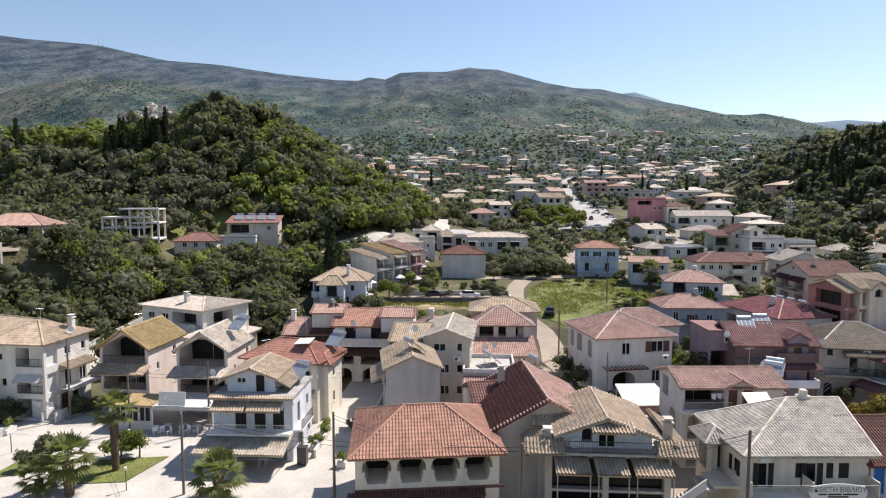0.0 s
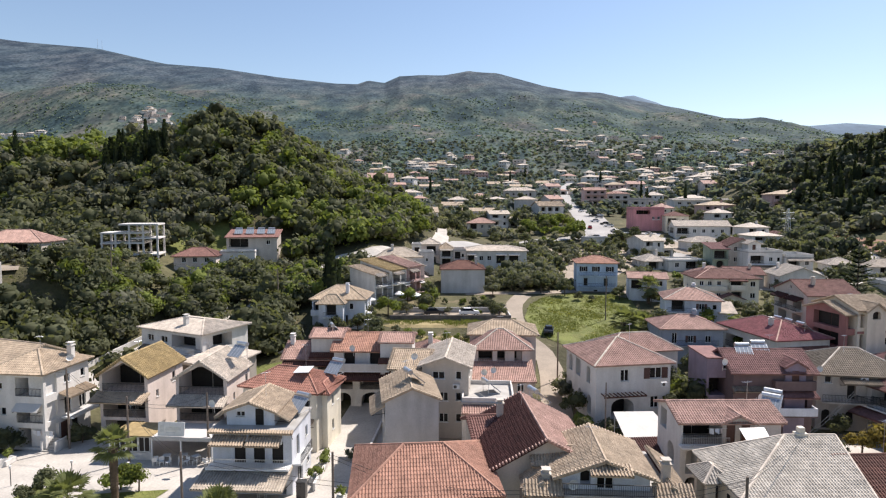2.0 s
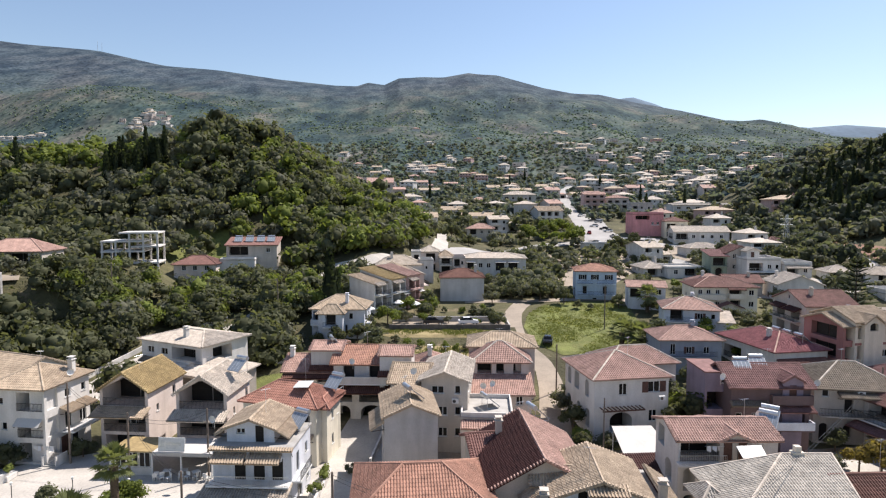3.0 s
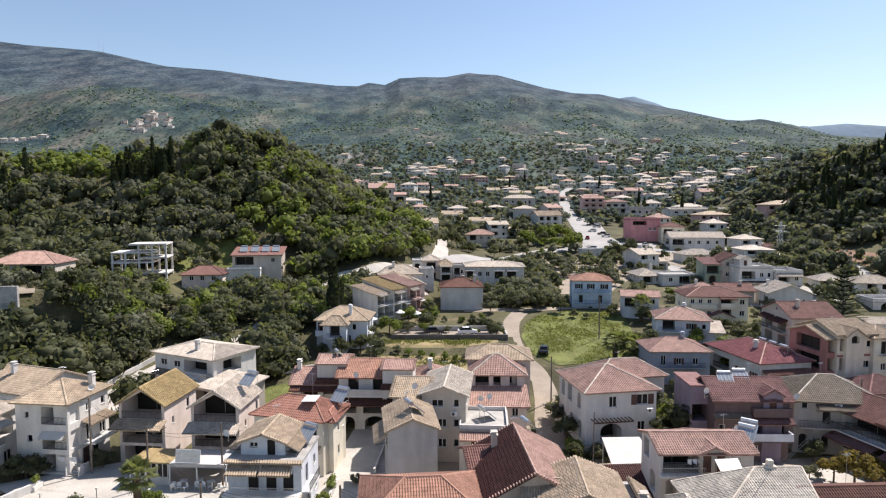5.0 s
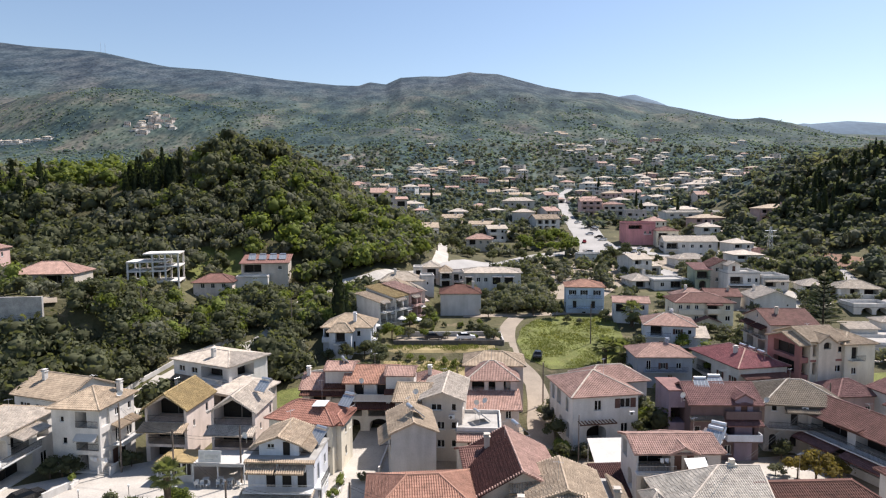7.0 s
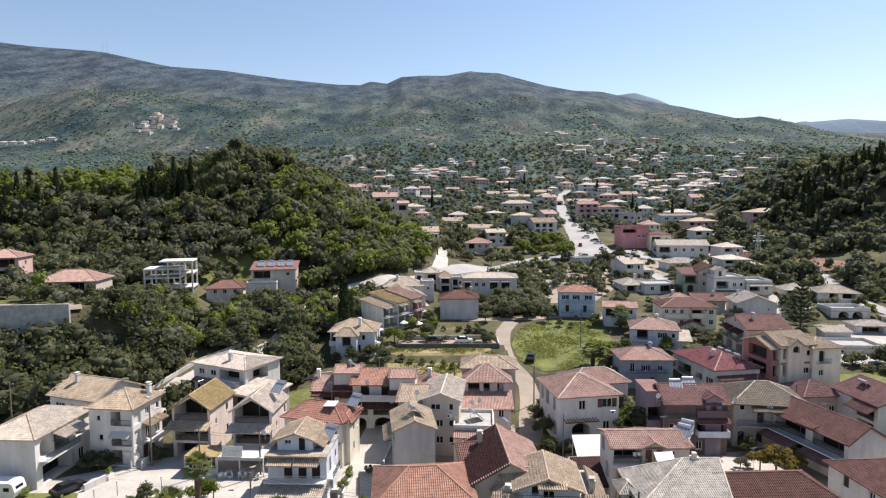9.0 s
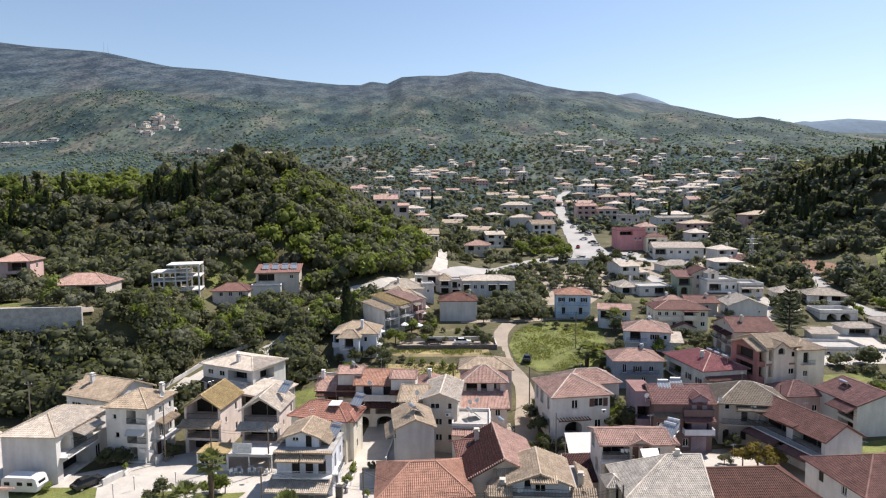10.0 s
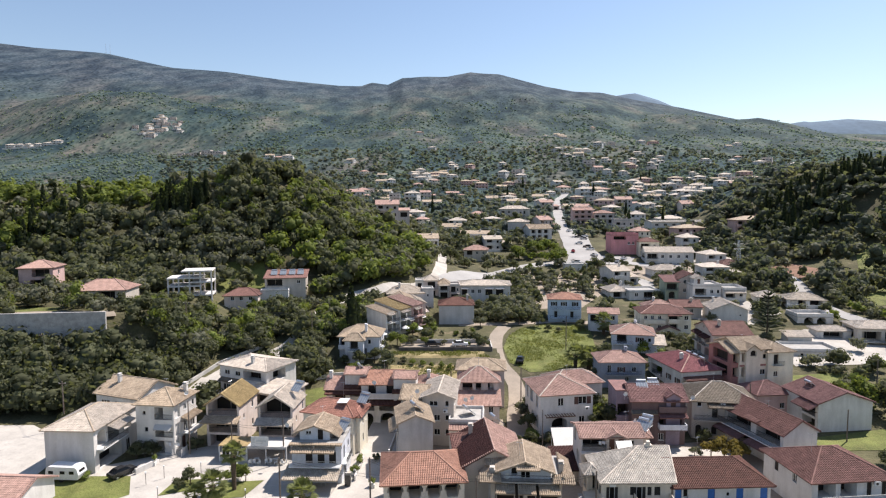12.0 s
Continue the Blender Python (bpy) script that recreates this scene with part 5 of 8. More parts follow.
house("arched terrace", 104.5, 137.0, -4, 10.0, 7, 2.9, z0=6.2, roof="flat", rise=0.9, rm="concrete", wm="white", fine=1, into=pv, ops={"F": [("a", 3.2, 0.3, 2.6, 2.6, 1.8), ("a", 6.8, 0.3, 2.6, 2.6, 1.8)]})
yw = house("white walled yard building with a flat terrace roof", 88.5, 113.0, -5, 12.0, 8, 1.6, z0=3.6, roof="flat", rise=0.7, rm="concrete", wm="white", fine=1, name="terrace_building", ops={"F": [("wN", 3, 0.5, 0.8, 0.8)]})
house("upper room", 93.0, 121.5, -5, 6.0, 4, 2.8, z0=4.4, roof="shed", rise=0.6, rm="t_sand", wm="white", fine=1, into=yw)
house("small white outbuilding with a pale low roof", 103.6, 126.0, -6, 8.6, 5, 2.8, z0=5.0, roof="hip", rise=0.8, rm="t_sand", wm="white", fine=1, name="outbuilding", ops={"F": [("l", 4, 0.3, 5, 2.0, 1.4)]})
house("pale house with a broad low roof and shaded porch", 111.5, 121.5, -10, 12.0, 9, 4.6, z0=4.8, roof="hip", rise=1.2, rm="t_sand", wm="ivory", fine=1, ops={"F": [("l", 3.2, 1.2, 4.6, 2.4, 1.8), ("l", 8.6, 1.2, 4.4, 2.4, 1.8)], "L": [("l", 4, 1.2, 5, 2.4, 1.8)]}, balconies=[("F", 0.3, 11.6, 1.0, 1.2, "wire")])
house("pale blue house with a red hip roof, balconies and outside steps", 32.9, 143, -8, 10.6, 9, 9.6, z0=5.3, size=0.915, roof="hip", rise=1.5, rm="t_terra", wm="blue", fine=1,
      ops={"F": [("s", 1.8, 7.2, 1.0, 1.3), ("s", 5, 7.2, 1.0, 1.3), ("s", 8.6, 7.2, 1.0, 1.3), ("d", 2.4, 3.4, 1.0, 2.0), ("d", 7.6, 3.4, 1.0, 2.0), ("d", 5, 0.3, 1.0, 2.0)]}, balconies=[("F", 0.4, 4.4, 6.2, 1.1, "rail"), ("F", 5.4, 10.2, 6.2, 1.1, "rail"), ("F", 0.4, 10.2, 3.2, 1.1, "rail")])
house("small white two-storey house with a red roof", 42.7, 133.3, -12, 8.6, 7, 5.6, z0=6.3, size=0.942, roof="gx", rise=1.0, rm="t_terra_pale", wm="bluewhite", fine=1, ops={"F": [("wN", 4.6, 3.9, 0.9, 1.0), ("wN", 7, 3.6, 1.3, 1.3), ("dN", 7, 0.4, 1.2, 2.0), ("l", 1.8, 2.8, 2.6, 2.2, 1.2)]})
house("cream house with awninged balconies and a rusty brown roof", 63.9, 101.8, -3, 9.6, 12, 10.0, z0=2.9, size=0.944, roof="gx", rise=2.2, rm="t_maroon", wm="ivory", fine=1, over=0.3,
      ops={"L": [("l", 3.2, 6.8, 3.0, 2.2, 1.3), ("l", 8.4, 6.8, 3.0, 2.2, 1.3), ("l", 3.2, 3.6, 3.0, 2.2, 1.3), ("l", 8.4, 3.6, 3.0, 2.2, 1.3), ("wN", 6.0, 10.4, 0.7, 0.8)], "F": [("wN", 1.6, 7.6, 0.8, 1.2), ("wN", 3.4, 7.6, 0.8, 1.2), ("lr", 6.6, 6.9, 3.4, 2.2, 1.4), ("sN", 2.2, 4.4, 1.0, 1.2), ("lr", 6.2, 3.8, 3.4, 2.2, 1.4)]},
      balconies=[("F", 4.4, 8.8, 6.75, 1.2, "rail"), ("F", 4.0, 8.8, 3.65, 1.2, "rail"), ("L", 1.2, 5.2, 6.6, 1.2, "rail"), ("L", 6.4, 10.4, 6.6, 1.2, "rail"), ("L", 1.2, 5.2, 3.4, 1.2, "rail"), ("L", 6.4, 10.4, 3.4, 1.2, "rail")],
      canopies=[("L", 1.0, 5.4, 9.2, 1.5, 0.6, "t_umber"), ("L", 6.2, 10.6, 9.2, 1.5, 0.6, "t_umber")], chimneys=[(3, 4, 12.6)])
house("plain grey-rendered block with a brown hip roof", -0.2, 140.8, 0, 10.5, 8.6, 6.5, z0=6.2, roof="hip", rise=1.7, rm="t_brown", wm="greyplaster", fine=1, deep_base=5, over=0.3, ops={"R": grid("wN", (0, 1), (3, 6))}, chimneys=[(8.6, 3.4, 8.8)])
for (x, y), w, d, h, zz, rm, wm in (((-14.3, 124.9), 4.6, 7.0, 5.6, 7.6, "t_beige", "white"), ((-10.9, 128.2), 5.4, 9.0, 6.1, 7.7, "t_ochre", "white"), ((-7.5, 132.4), 4.8, 8.4, 6.3, 7.8, "t_terra_pale", "salmon")):
    house("white terrace unit with stacked balconies and a tiled lean-to roof", x, y, 57, w, d, h, z0=zz, roof="shed", rise=0.21 * d, rm=rm, wm=wm, fine=1, deep_base=5, over=0.35, group="terrace units",
          ops={"F": [("lr", w * 0.32, 3.2, w * 0.44, 2.2, 1.5), ("l", w * 0.78, 3.2, w * 0.3, 2.2, 1.3), ("lr", w * 0.32, 0.3, w * 0.44, 2.2, 1.5), ("l", w * 0.78, 0.3, w * 0.3, 2.2, 1.3)]},
          balconies=[("F", 0.2, w - 0.2, 3.1, 1.2, "rail"), ("F", 0.2, w - 0.2, 0.3, 1.2, "rail")], canopies=[("F", 0.1, w * 0.6, 5.7, 1.3, 0.5, "t_sand"), ("F", w * 0.62, w, 2.9, 1.4, 0.5, "canvas")])
bk = house("jumble of low pale houses with worn beige roofs above the terrace", -15.6, 141.5, 12, 9.6, 8.0, 4.0, z0=9.8, roof="gy", rise=1.7, rm="t_beige", wm="white", fine=1, deep_base=5, ops={"R": [("l", 3.0, 0.8, 3.0, 2.3, 1.3), ("l", 6.4, 0.8, 2.0, 2.3, 1.3)]}, balconies=[("R", 0.4, 7.6, 0.7, 1.2, "rail")])
house("upper wing", -16.4, 149.4, 8, 11.6, 8.6, 2.9, z0=12.0, roof="hip", rise=2.0, rm="t_greyold", wm="white", fine=1, deep_base=5, over=0.4, into=bk, ops={"R": [("lr", 3.4, 0.5, 4.0, 2.3, 1.4)]}, chimneys=[(4.0, 3.0, 5.4)])
house("east wing", -8.6, 139.2, 14, 4.6, 9.0, 5.4, z0=8.2, roof="gy", rise=1.0, rm="t_greyold", wm="rose", fine=1, deep_base=5, over=0.4, into=bk, ops={"R": [("lr", 2.6, 2.6, 3.4, 2.2, 1.5), ("l", 6.6, 2.6, 2.6, 2.2, 1.5)]}, balconies=[("R", 0.4, 8.4, 2.5, 1.3, "rail")])
house("stair tower", -5.6, 151.6, 6, 3.6, 5.0, 5.6, z0=10.0, roof="flat", rise=0.4, rm="concrete", wm="white", fine=1, deep_base=5, into=bk, ops={"R": [("wN", 2.5, 3.6, 0.8, 1.1)], "F": [("wN", 1.8, 3.4, 0.6, 0.9)]})
house("long low white building with shaded windows", 6.0, 163.5, -3, 17.5, 10, 4.4, z0=11.0, roof="hip", rise=1.1, rm="t_sand", wm="white", fine=1, deep_base=6, ops={"F": [("l", 2.2, 0.9, 1.8, 2.4, 0.8), ("wN", 5, 1.6, 1.1, 1.3), ("wN", 7.2, 1.6, 1.1, 1.3), ("l", 10.4, 0.8, 2.4, 2.3, 0.9), ("l", 14, 0.8, 2.6, 2.3, 0.9)]}, canopies=[("F", 1.0, 3.6, 3.6, 1.2, 0.4, "canvas"), ("F", 9.0, 12.0, 3.6, 1.2, 0.4, "canvas"), ("F", 12.6, 15.6, 3.6, 1.2, 0.4, "canvas")])
wb = house("white two-storey guesthouse with small pyramid roofs and balconies", -5.6, 162.0, 2, 5.0, 6.4, 6.4, z0=11.0, roof="hip", rise=1.3, rm="t_sand", wm="rose", fine=1, deep_base=8, over=0.4, ops={"F": [("l", 2.7, 3.5, 2.6, 2.2, 1.4), ("l", 2.5, 0.4, 3.0, 2.3, 1.4)]}, balconies=[("F", 0.4, 4.8, 3.3, 1.1, "rail")])
house("flat west bay", -8.2, 161.4, 2, 2.6, 5.6, 6.0, z0=11.0, roof="flat", rise=0.3, rm="concrete", wm="white", fine=1, deep_base=8, into=wb, ops={"F": [("l", 1.4, 3.4, 1.4, 2.0, 1.0)]}, balconies=[("F", 0.1, 2.5, 3.0, 1.0, "solid")])
house("middle bay", -0.5, 161.4, 2, 3.6, 6.2, 5.4, z0=10.8, roof="hip", rise=1.2, rm="t_beige", wm="white", fine=1, deep_base=8, over=0.4, into=wb, ops={"F": [("l", 1.8, 3.0, 2.4, 2.0, 1.2), ("l", 1.8, 0.2, 2.4, 2.2, 1.2)]}, balconies=[("F", 0.2, 3.4, 2.9, 1.1, "rail")], canopies=[("F", 0.0, 3.6, 5.2, 1.0, 0.4, "t_sand")])
house("east bay", 3.2, 161.0, 2, 3.4, 6.2, 4.6, z0=10.8, roof="flat", rise=0.5, rm="concrete", wm="rose", fine=1, deep_base=8, into=wb, ops={"F": [("l", 1.2, 2.4, 1.6, 2.0, 1.2), ("wN", 2.6, 2.8, 0.7, 1.1), ("l", 1.7, 0.0, 2.4, 1.9, 1.2)]}, balconies=[("F", 0.2, 3.2, 2.3, 1.1, "rail")])
ct = house("small pale blue cottage with a beige hip roof", -25.0, 112.6, -2, 10.2, 8, 5.4, z0=4.8, roof="hip", rise=2.0, rm="t_beige", wm="bluewhite", fine=1, deep_base=5, ops={"F": [("l", 0.9, 2.5, 1.3, 2.2, 1.2), ("wN", 7.6, 3.2, 0.8, 1.2), ("d", 6.4, 0.1, 1, 2)], "R": [("l", 2.0, 2.6, 2.4, 2.2, 1.2), ("wN", 5.5, 3.2, 0.9, 1.2)]}, balconies=[("F", 0.0, 1.9, 2.3, 1.2, "solid"), ("R", 0.6, 3.6, 2.4, 1.1, "rail")], chimneys=[(6.6, 1.6, 7.7)])
house("front bay", -23.2, 109.9, -2, 4.6, 2.9, 5.2, z0=4.7, roof="hip", rise=1.2, rm="t_beige", wm="bluewhite", fine=1, deep_base=5, into=ct, ops={"F": [("l", 2.3, 2.5, 2.0, 2.2, 1.2)]}, balconies=[("F", 1.0, 3.6, 2.4, 0.9, "rail")])
sl = house("rendered hillside house with a corrugated roof and solar panels", -55.2, 151.0, 8, 12.6, 8, 5.2, z0=14.6, roof="shed", rise=1.5, rm="t_maroon", wm="ivory", fine=False, deep_base=6, ops={"F": [("l", 3.0, 2.5, 4.8, 2.2, 1.6), ("wN", 10.4, 3.2, 1, 1.1)]})
house("lower storey", -55.4, 147.0, 8, 8.4, 3.6, 3.0, z0=13.2, roof="flat", rise=0.3, rm="concrete", wm="white", fine=False, deep_base=6, into=sl)
house("small low house with a worn brown hip roof on the hillside", -65.0, 142.5, 4, 10.0, 7, 2.6, z0=13.2, roof="hip", rise=1.7, rm="t_maroon", wm="rose", fine=1, deep_base=6, ops={"F": grid("wN", (0,), (2.4, 5, 7.8), 1.0, 1.2)})
house("red-roofed bungalow on the hillside terrace", -99.5, 124.8, 6, 13.8, 9, 3.1, z0=17.2, roof="hip", rise=2.3, rm="t_terra_pale", wm="ivory", fine=1, deep_base=8, ops={"F": [("l", 8.8, 0.3, 4.5, 2.2, 1.6), ("wN", 12.2, 1.0, 1.2, 1.2), ("wN", 3, 1.0, 1.2, 1.2)]})
house("pink hillside villa with a veranda and a terracotta hip roof", -122.0, 136.0, 12, 9.0, 8, 6.2, z0=19.0, roof="hip", rise=1.8, rm="t_terra_pale", wm="salmon", fine=1, deep_base=8, ops={"F": [("lr", 5.8, 3.4, 4.6, 2.2, 1.6), ("l", 5.5, 0.3, 5, 2.2, 1.6)], "R": [("wN", 4, 3.8, 1.1, 1.2)]})
house("low red-roofed house beside the field road", -69.0, 45.0, -4, 11.5, 7.5, 3.2, roof="gx", rise=1.6, rm="t_terra_pale", wm="white", ops={"F": grid("wN", (0,), (3, 8))})
rc = house("dark red commercial building with a deep roof opening", 83.2, 256.0, -2, 13.2, 11, 9.2, z0=16.8, roof="flat", rise=0.8, rm="t_maroon", wm="red", fine=1, deep_base=5, ops={"F": [("l", 4.2, 7.0, 6.0, 1.7, 2.4), ("w", 8.6, 4.8, 1.0, 1.2), ("w", 10.8, 4.8, 1.0, 1.2)]})
Geo().box(8.0, -0.25, 4.5, 11.5, -0.01, 4.7).make("window_ledge", M["frame"], rc)
house("long white apartment building with dark windows", 93.5, 236.0, -8, 21, 11, 7.6, z0=12.0, roof="gx", rise=2.0, rm="t_sand", wm="white", fine=1, deep_base=4, ops={"F": grid("wN", (0, 1), (7.5, 11, 14.5, 18), 1.2, 1.4, 1.2, 3.6) + [("lr", 3, 4.4, 4.4, 2.3, 1.4), ("a", 3, 0.6, 3.0, 2.6, 1.4)], "L": [("lr", 5.5, 4.4, 6, 2.3, 1.4), ("l", 5.5, 0.6, 6, 2.4, 1.4)]}, balconies=[("F", 0.2, 5.6, 4.3, 1.2, "rail")])
lw = house("large white house with a pale hip roof and flat terrace", 65.6, 169.5, 3, 10.8, 9, 5.0, z0=6.6, roof="flat", rise=0.5, rm="concrete", wm="white", fine=1, ops={"F": [("wN", 2.5, 3.4, 1.2, 1.3), ("l", 7.0, 2.9, 3.8, 2.1, 1.4), ("wN", 3.4, 0.8, 1.1, 1.3), ("l", 7.5, 0.3, 4, 2.3, 1.4)], "R": grid("wN", (0, 1), (3, 6))}, balconies=[("F", 5.0, 9.2, 2.8, 1.2, "rail")])
house("left wing", 59.8, 172.5, 3, 7.0, 10, 5.6, z0=6.0, roof="hip", rise=1.5, rm="t_sand", wm="white", fine=1, into=lw, ops={"F": [("l", 2.6, 3.2, 3.0, 2.2, 1.3), ("wN", 5.6, 3.8, 0.9, 1.2), ("wN", 3, 0.9, 1.0, 1.3)], "L": grid("wN", (0, 1), (3, 6))}, chimneys=[(5, 4, 8.2)])

# unfinished concrete frame on the hillside
fr = tagged(new("unfinished_building"), "unfinished white concrete frame building with open floors", "building")
fr.matrix_world = pose(-80.0, 138.0, 16.6, 0, 0, 14)
HOUSES.append((fr.matrix_world.copy(), 13, 8))
for x0, x1, z in ((0, 9.5, 2.2), (0, 9.5, 4.6), (4.0, 12.6, 6.6), (0, 12.6, -0.6), (6.6, 12.6, 3.3)):
    Geo().box(x0, 0, z, x1, 8, z + 0.36).make("floor_slab", M["white"], fr)
for x, z0, z1 in ((0.3, -5, 4.6), (3.2, -5, 4.6), (6.2, -5, 6.6), (9.2, -5, 6.6), (12.3, -5, 6.6)):
    for y in (0.3, 7.7):
        Geo().box(x - 0.2, y - 0.2, z0, x + 0.2, y + 0.2, z1).make("column", M["white"], fr)


# ---- the valley town: a few plans, many houses ----
far_rng = random.Random(21)


def town_house(label, w, d, h, roof, rise, rm, wm, x, y, rz):
    n = max(2, int(w / 3.2))
    us = [w * (k + 0.5) / n for k in range(n)]
    fl = 2 if h > 4.5 else 1
    f = [("p", u, 3.0 * k + 0.9, 1.1, 1.3) for k in range(fl) for u in us[1:]]
    f += [("l", us[0] + 0.3, 3.0 * k + 0.4, us[0] * 1.3, 2.1, 1.3) for k in range(fl)]
    sides = [("p", d * q, 3.0 * k + 0.9, 1.0, 1.3) for k in range(fl) for q in (0.3, 0.7)]
    root = house(label, x, y, rz, w, d, h, z0=gz(x, y) + rough(x, y), roof=roof, rise=rise, rm=rm, wm=wm, fine=False, deep_base=3.5, ops={"F": f, "R": sides}, balconies=[("F", 0.4, w * 0.6, 3.3, 1.1, "solid")] if fl > 1 else (), chimneys=[(w * 0.7, d * 0.4, h + rise + 0.4)], group="houses of the valley town")
    # a lower side wing, a flat terrace in front and a garden wall
    if w < 11:
        m = root.matrix_world @ Matrix.Translation((w - 0.01, 0.8, 0))
        house("wing", m.translation.x, m.translation.y, rz, 5.0, d * 0.75, 3.4, z0=m.translation.z, roof="shed" if roof == "gx" else "hip", rise=1.0, rm=rm, wm=wm, fine=False, deep_base=3.5, into=root, ops={"F": [("l", 2.5, 0.4, 3.2, 2.1, 1.2)]})
    else:
        Geo().box(w * 0.45, -2.6, 2.7, w - 0.2, -0.01, 2.9).make("terrace_slab", M[wm], root)
        for u in (w * 0.45 + 0.2, w - 0.5):
            Geo().box(u, -2.5, -3.0, u + 0.3, -2.2, 2.7).make("pillar", M[wm], root)
    Geo().box(-2.0, -4.2, -3.0, w * 0.8, -4.0, 1.1).make("yard_wall", M["white"], root)
    return root


# Roof tiles chosen pale: distance haze is put into the red roofs' colour.
PLANS = [
    ("off-white two-storey town house with a pale tiled hip roof", 12, 10, 6.0, "hip", 1.8, "t_sand", "white"),
    ("cream two-storey town house with a faded red hip roof", 11, 10, 6.0, "hip", 1.8, "t_terra_pale", "cream"),
    ("low white house with a beige gable roof", 13, 9, 3.6, "gx", 1.6, "t_beige", "white"),
    ("rose town house with a red gable roof", 10, 11, 6.2, "gx", 1.9, "t_terra_pale", "rose"),
    ("pale flat-roofed town house with a parapet", 12, 10, 6.4, "flat", 0.6, "concrete", "rose"),
    ("low cream house with a faded red hip roof", 12, 9, 3.6, "hip", 1.7, "t_terra_pale", "ivory"),
    ("pinkish two-storey town house with a pale roof", 13, 10, 6.2, "hip", 1.5, "t_beige", "salmon"),
    ("white two-storey house with a lower wing and pale roofs", 9, 9, 6.2, "hip", 1.6, "t_sand", "white"),
    ("off-white stepped house with a roof terrace", 9, 10, 6.0, "gx", 1.5, "t_greyold", "white"),
]
# plan number, x, y, turn
TOWN = [(0, -40, 691, 5), (1, -104, 712, 20), (2, -79, 656, -10), (0, -63, 633, 10), (5, -35, 637, 0), (1, -13, 657, 8), (0, 3, 703, -5), (6, 20, 656, 4), (3, -22, 541, 10), (2, -61, 484, -15), (1, -18, 345, -6), (2, -34, 362, 10), (5, 20, 393, 0), (2, 39, 500, 6),
        (3, 3, 561, 0), (4, 46, 392, -8), (0, 104, 564, 0), (2, 56, 480, 5), (2, 104, 262, 0), (3, 140, 445, 0), (0, 124, 357, -5), (5, 108, 386, 0), (3, 96, 424, -10), (4, 126, 480, -4), (6, 128, 288, 8), (0, 203, 485, 0), (5, 180, 534, 5), (3, 155, 350, 0),
        (0, 286, 587, 5), (6, 150, 268, 0), (2, 305, 643, 0), (2, -12, 262, 6), (1, 104, 286, 5), (5, 62, 300, 4), (0, 186, 1085, 0), (2, 215, 1075, 10), (1, 282, 1117, 0)]
TOWN += [(7, 116, 224, 6), (8, 22, 268, 8), (7, 120, 262, -4), (2, 104, 274, 0), (8, 66, 192, 10), (7, 99, 188, -6)]
for _ in range(11):
    TOWN.append((far_rng.randrange(9), far_rng.uniform(-45, 62), far_rng.uniform(275, 400), far_rng.uniform(-20, 20)))
for _ in range(14):
    TOWN.append((far_rng.randrange(9), far_rng.uniform(84, 140), far_rng.uniform(262, 400), far_rng.uniform(-12, 8)))
for _ in range(330):
    x, y = far_rng.uniform(-100, 330), far_rng.uniform(390, 780)
    if noise.noise(Vector((x * 0.02, y * 0.013, 4.0))) > 0.1:
        TOWN.append((far_rng.choice((0, 0, 2, 2, 4, 7, 8, 6, 1, 3, 7)), x, y, far_rng.uniform(-40, 40)))
for _ in range(130):
    y = far_rng.uniform(430, 860)
    x = y * far_rng.uniform(0.2, 0.56)
    if noise.noise(Vector((x * 0.02, y * 0.014, 7.0))) > 0.05:
        TOWN.append((far_rng.choice((0, 0, 2, 4, 6, 7, 8, 7)), x, y, far_rng.uniform(-40, 40)))
for _ in range(30):
    TOWN.append((far_rng.choice((0, 2, 4)), -558 + far_rng.gauss(0, 17), 1125 + far_rng.gauss(0, 22), far_rng.uniform(-30, 30)))
for k in range(6):
    TOWN.append((0, -764 + 14 * k, 1002 + 4 * k, 5))
    TOWN.append((4, -420 + 14 * k, 903 - 3 * k, -5))
for k, x, y in ((0, 171, 892), (2, 190, 900), (0, 263, 980), (4, 282, 985), (0, 348, 1036), (6, 366, 1030), (0, 417, 760), (1, 436, 770), (0, 493, 979), (2, 470, 960), (0, -234, 829), (2, -262, 840), (0, 455, 745)):
    TOWN.append((k, x, y, 4))
for _ in range(10):
    TOWN.append((far_rng.choice((0, 2, 5)), far_rng.uniform(-260, 420), far_rng.uniform(800, 1150), far_rng.uniform(-30, 30)))
made, taken = {}, [(0, 198), (12, 212), (26, 232), (60, 240), (70, 240), (80, 242), (66, 258), (76, 258), (70, 276), (80, 290), (74, 300), (78, 320), (86, 326), (77, 345), (79, 362), (81, 376), (84, 392), (87, 410), (90, 430), (93, 450), (97, 470), (101, 492), (105, 515), (111, 538), (120, 562),
                   (86, 260), (100, 255), (44, 328), (48, 356), (60, 318), (88, 357), (102, 357), (130, 313), (148, 313), (16, 248), (118, 209)]
for k, x, y, rz in TOWN:
    if any((x - a) ** 2 + (y - b) ** 2 < (15 if y < 400 else 10.5) ** 2 for a, b in taken):
        continue
    taken.append((x, y))
    if k not in made:
        made[k] = town_house(*PLANS[k], x, y, rz)
    else:
        m = pose(x, y, gz(x, y) + rough(x, y), 0, 0, rz) @ Matrix.Diagonal((far_rng.uniform(0.72, 1.35), far_rng.uniform(0.8, 1.2), far_rng.uniform(0.75, 1.3), 1))
        copy_thing(made[k], m)
        HOUSES.append((m, PLANS[k][1], PLANS[k][2]))


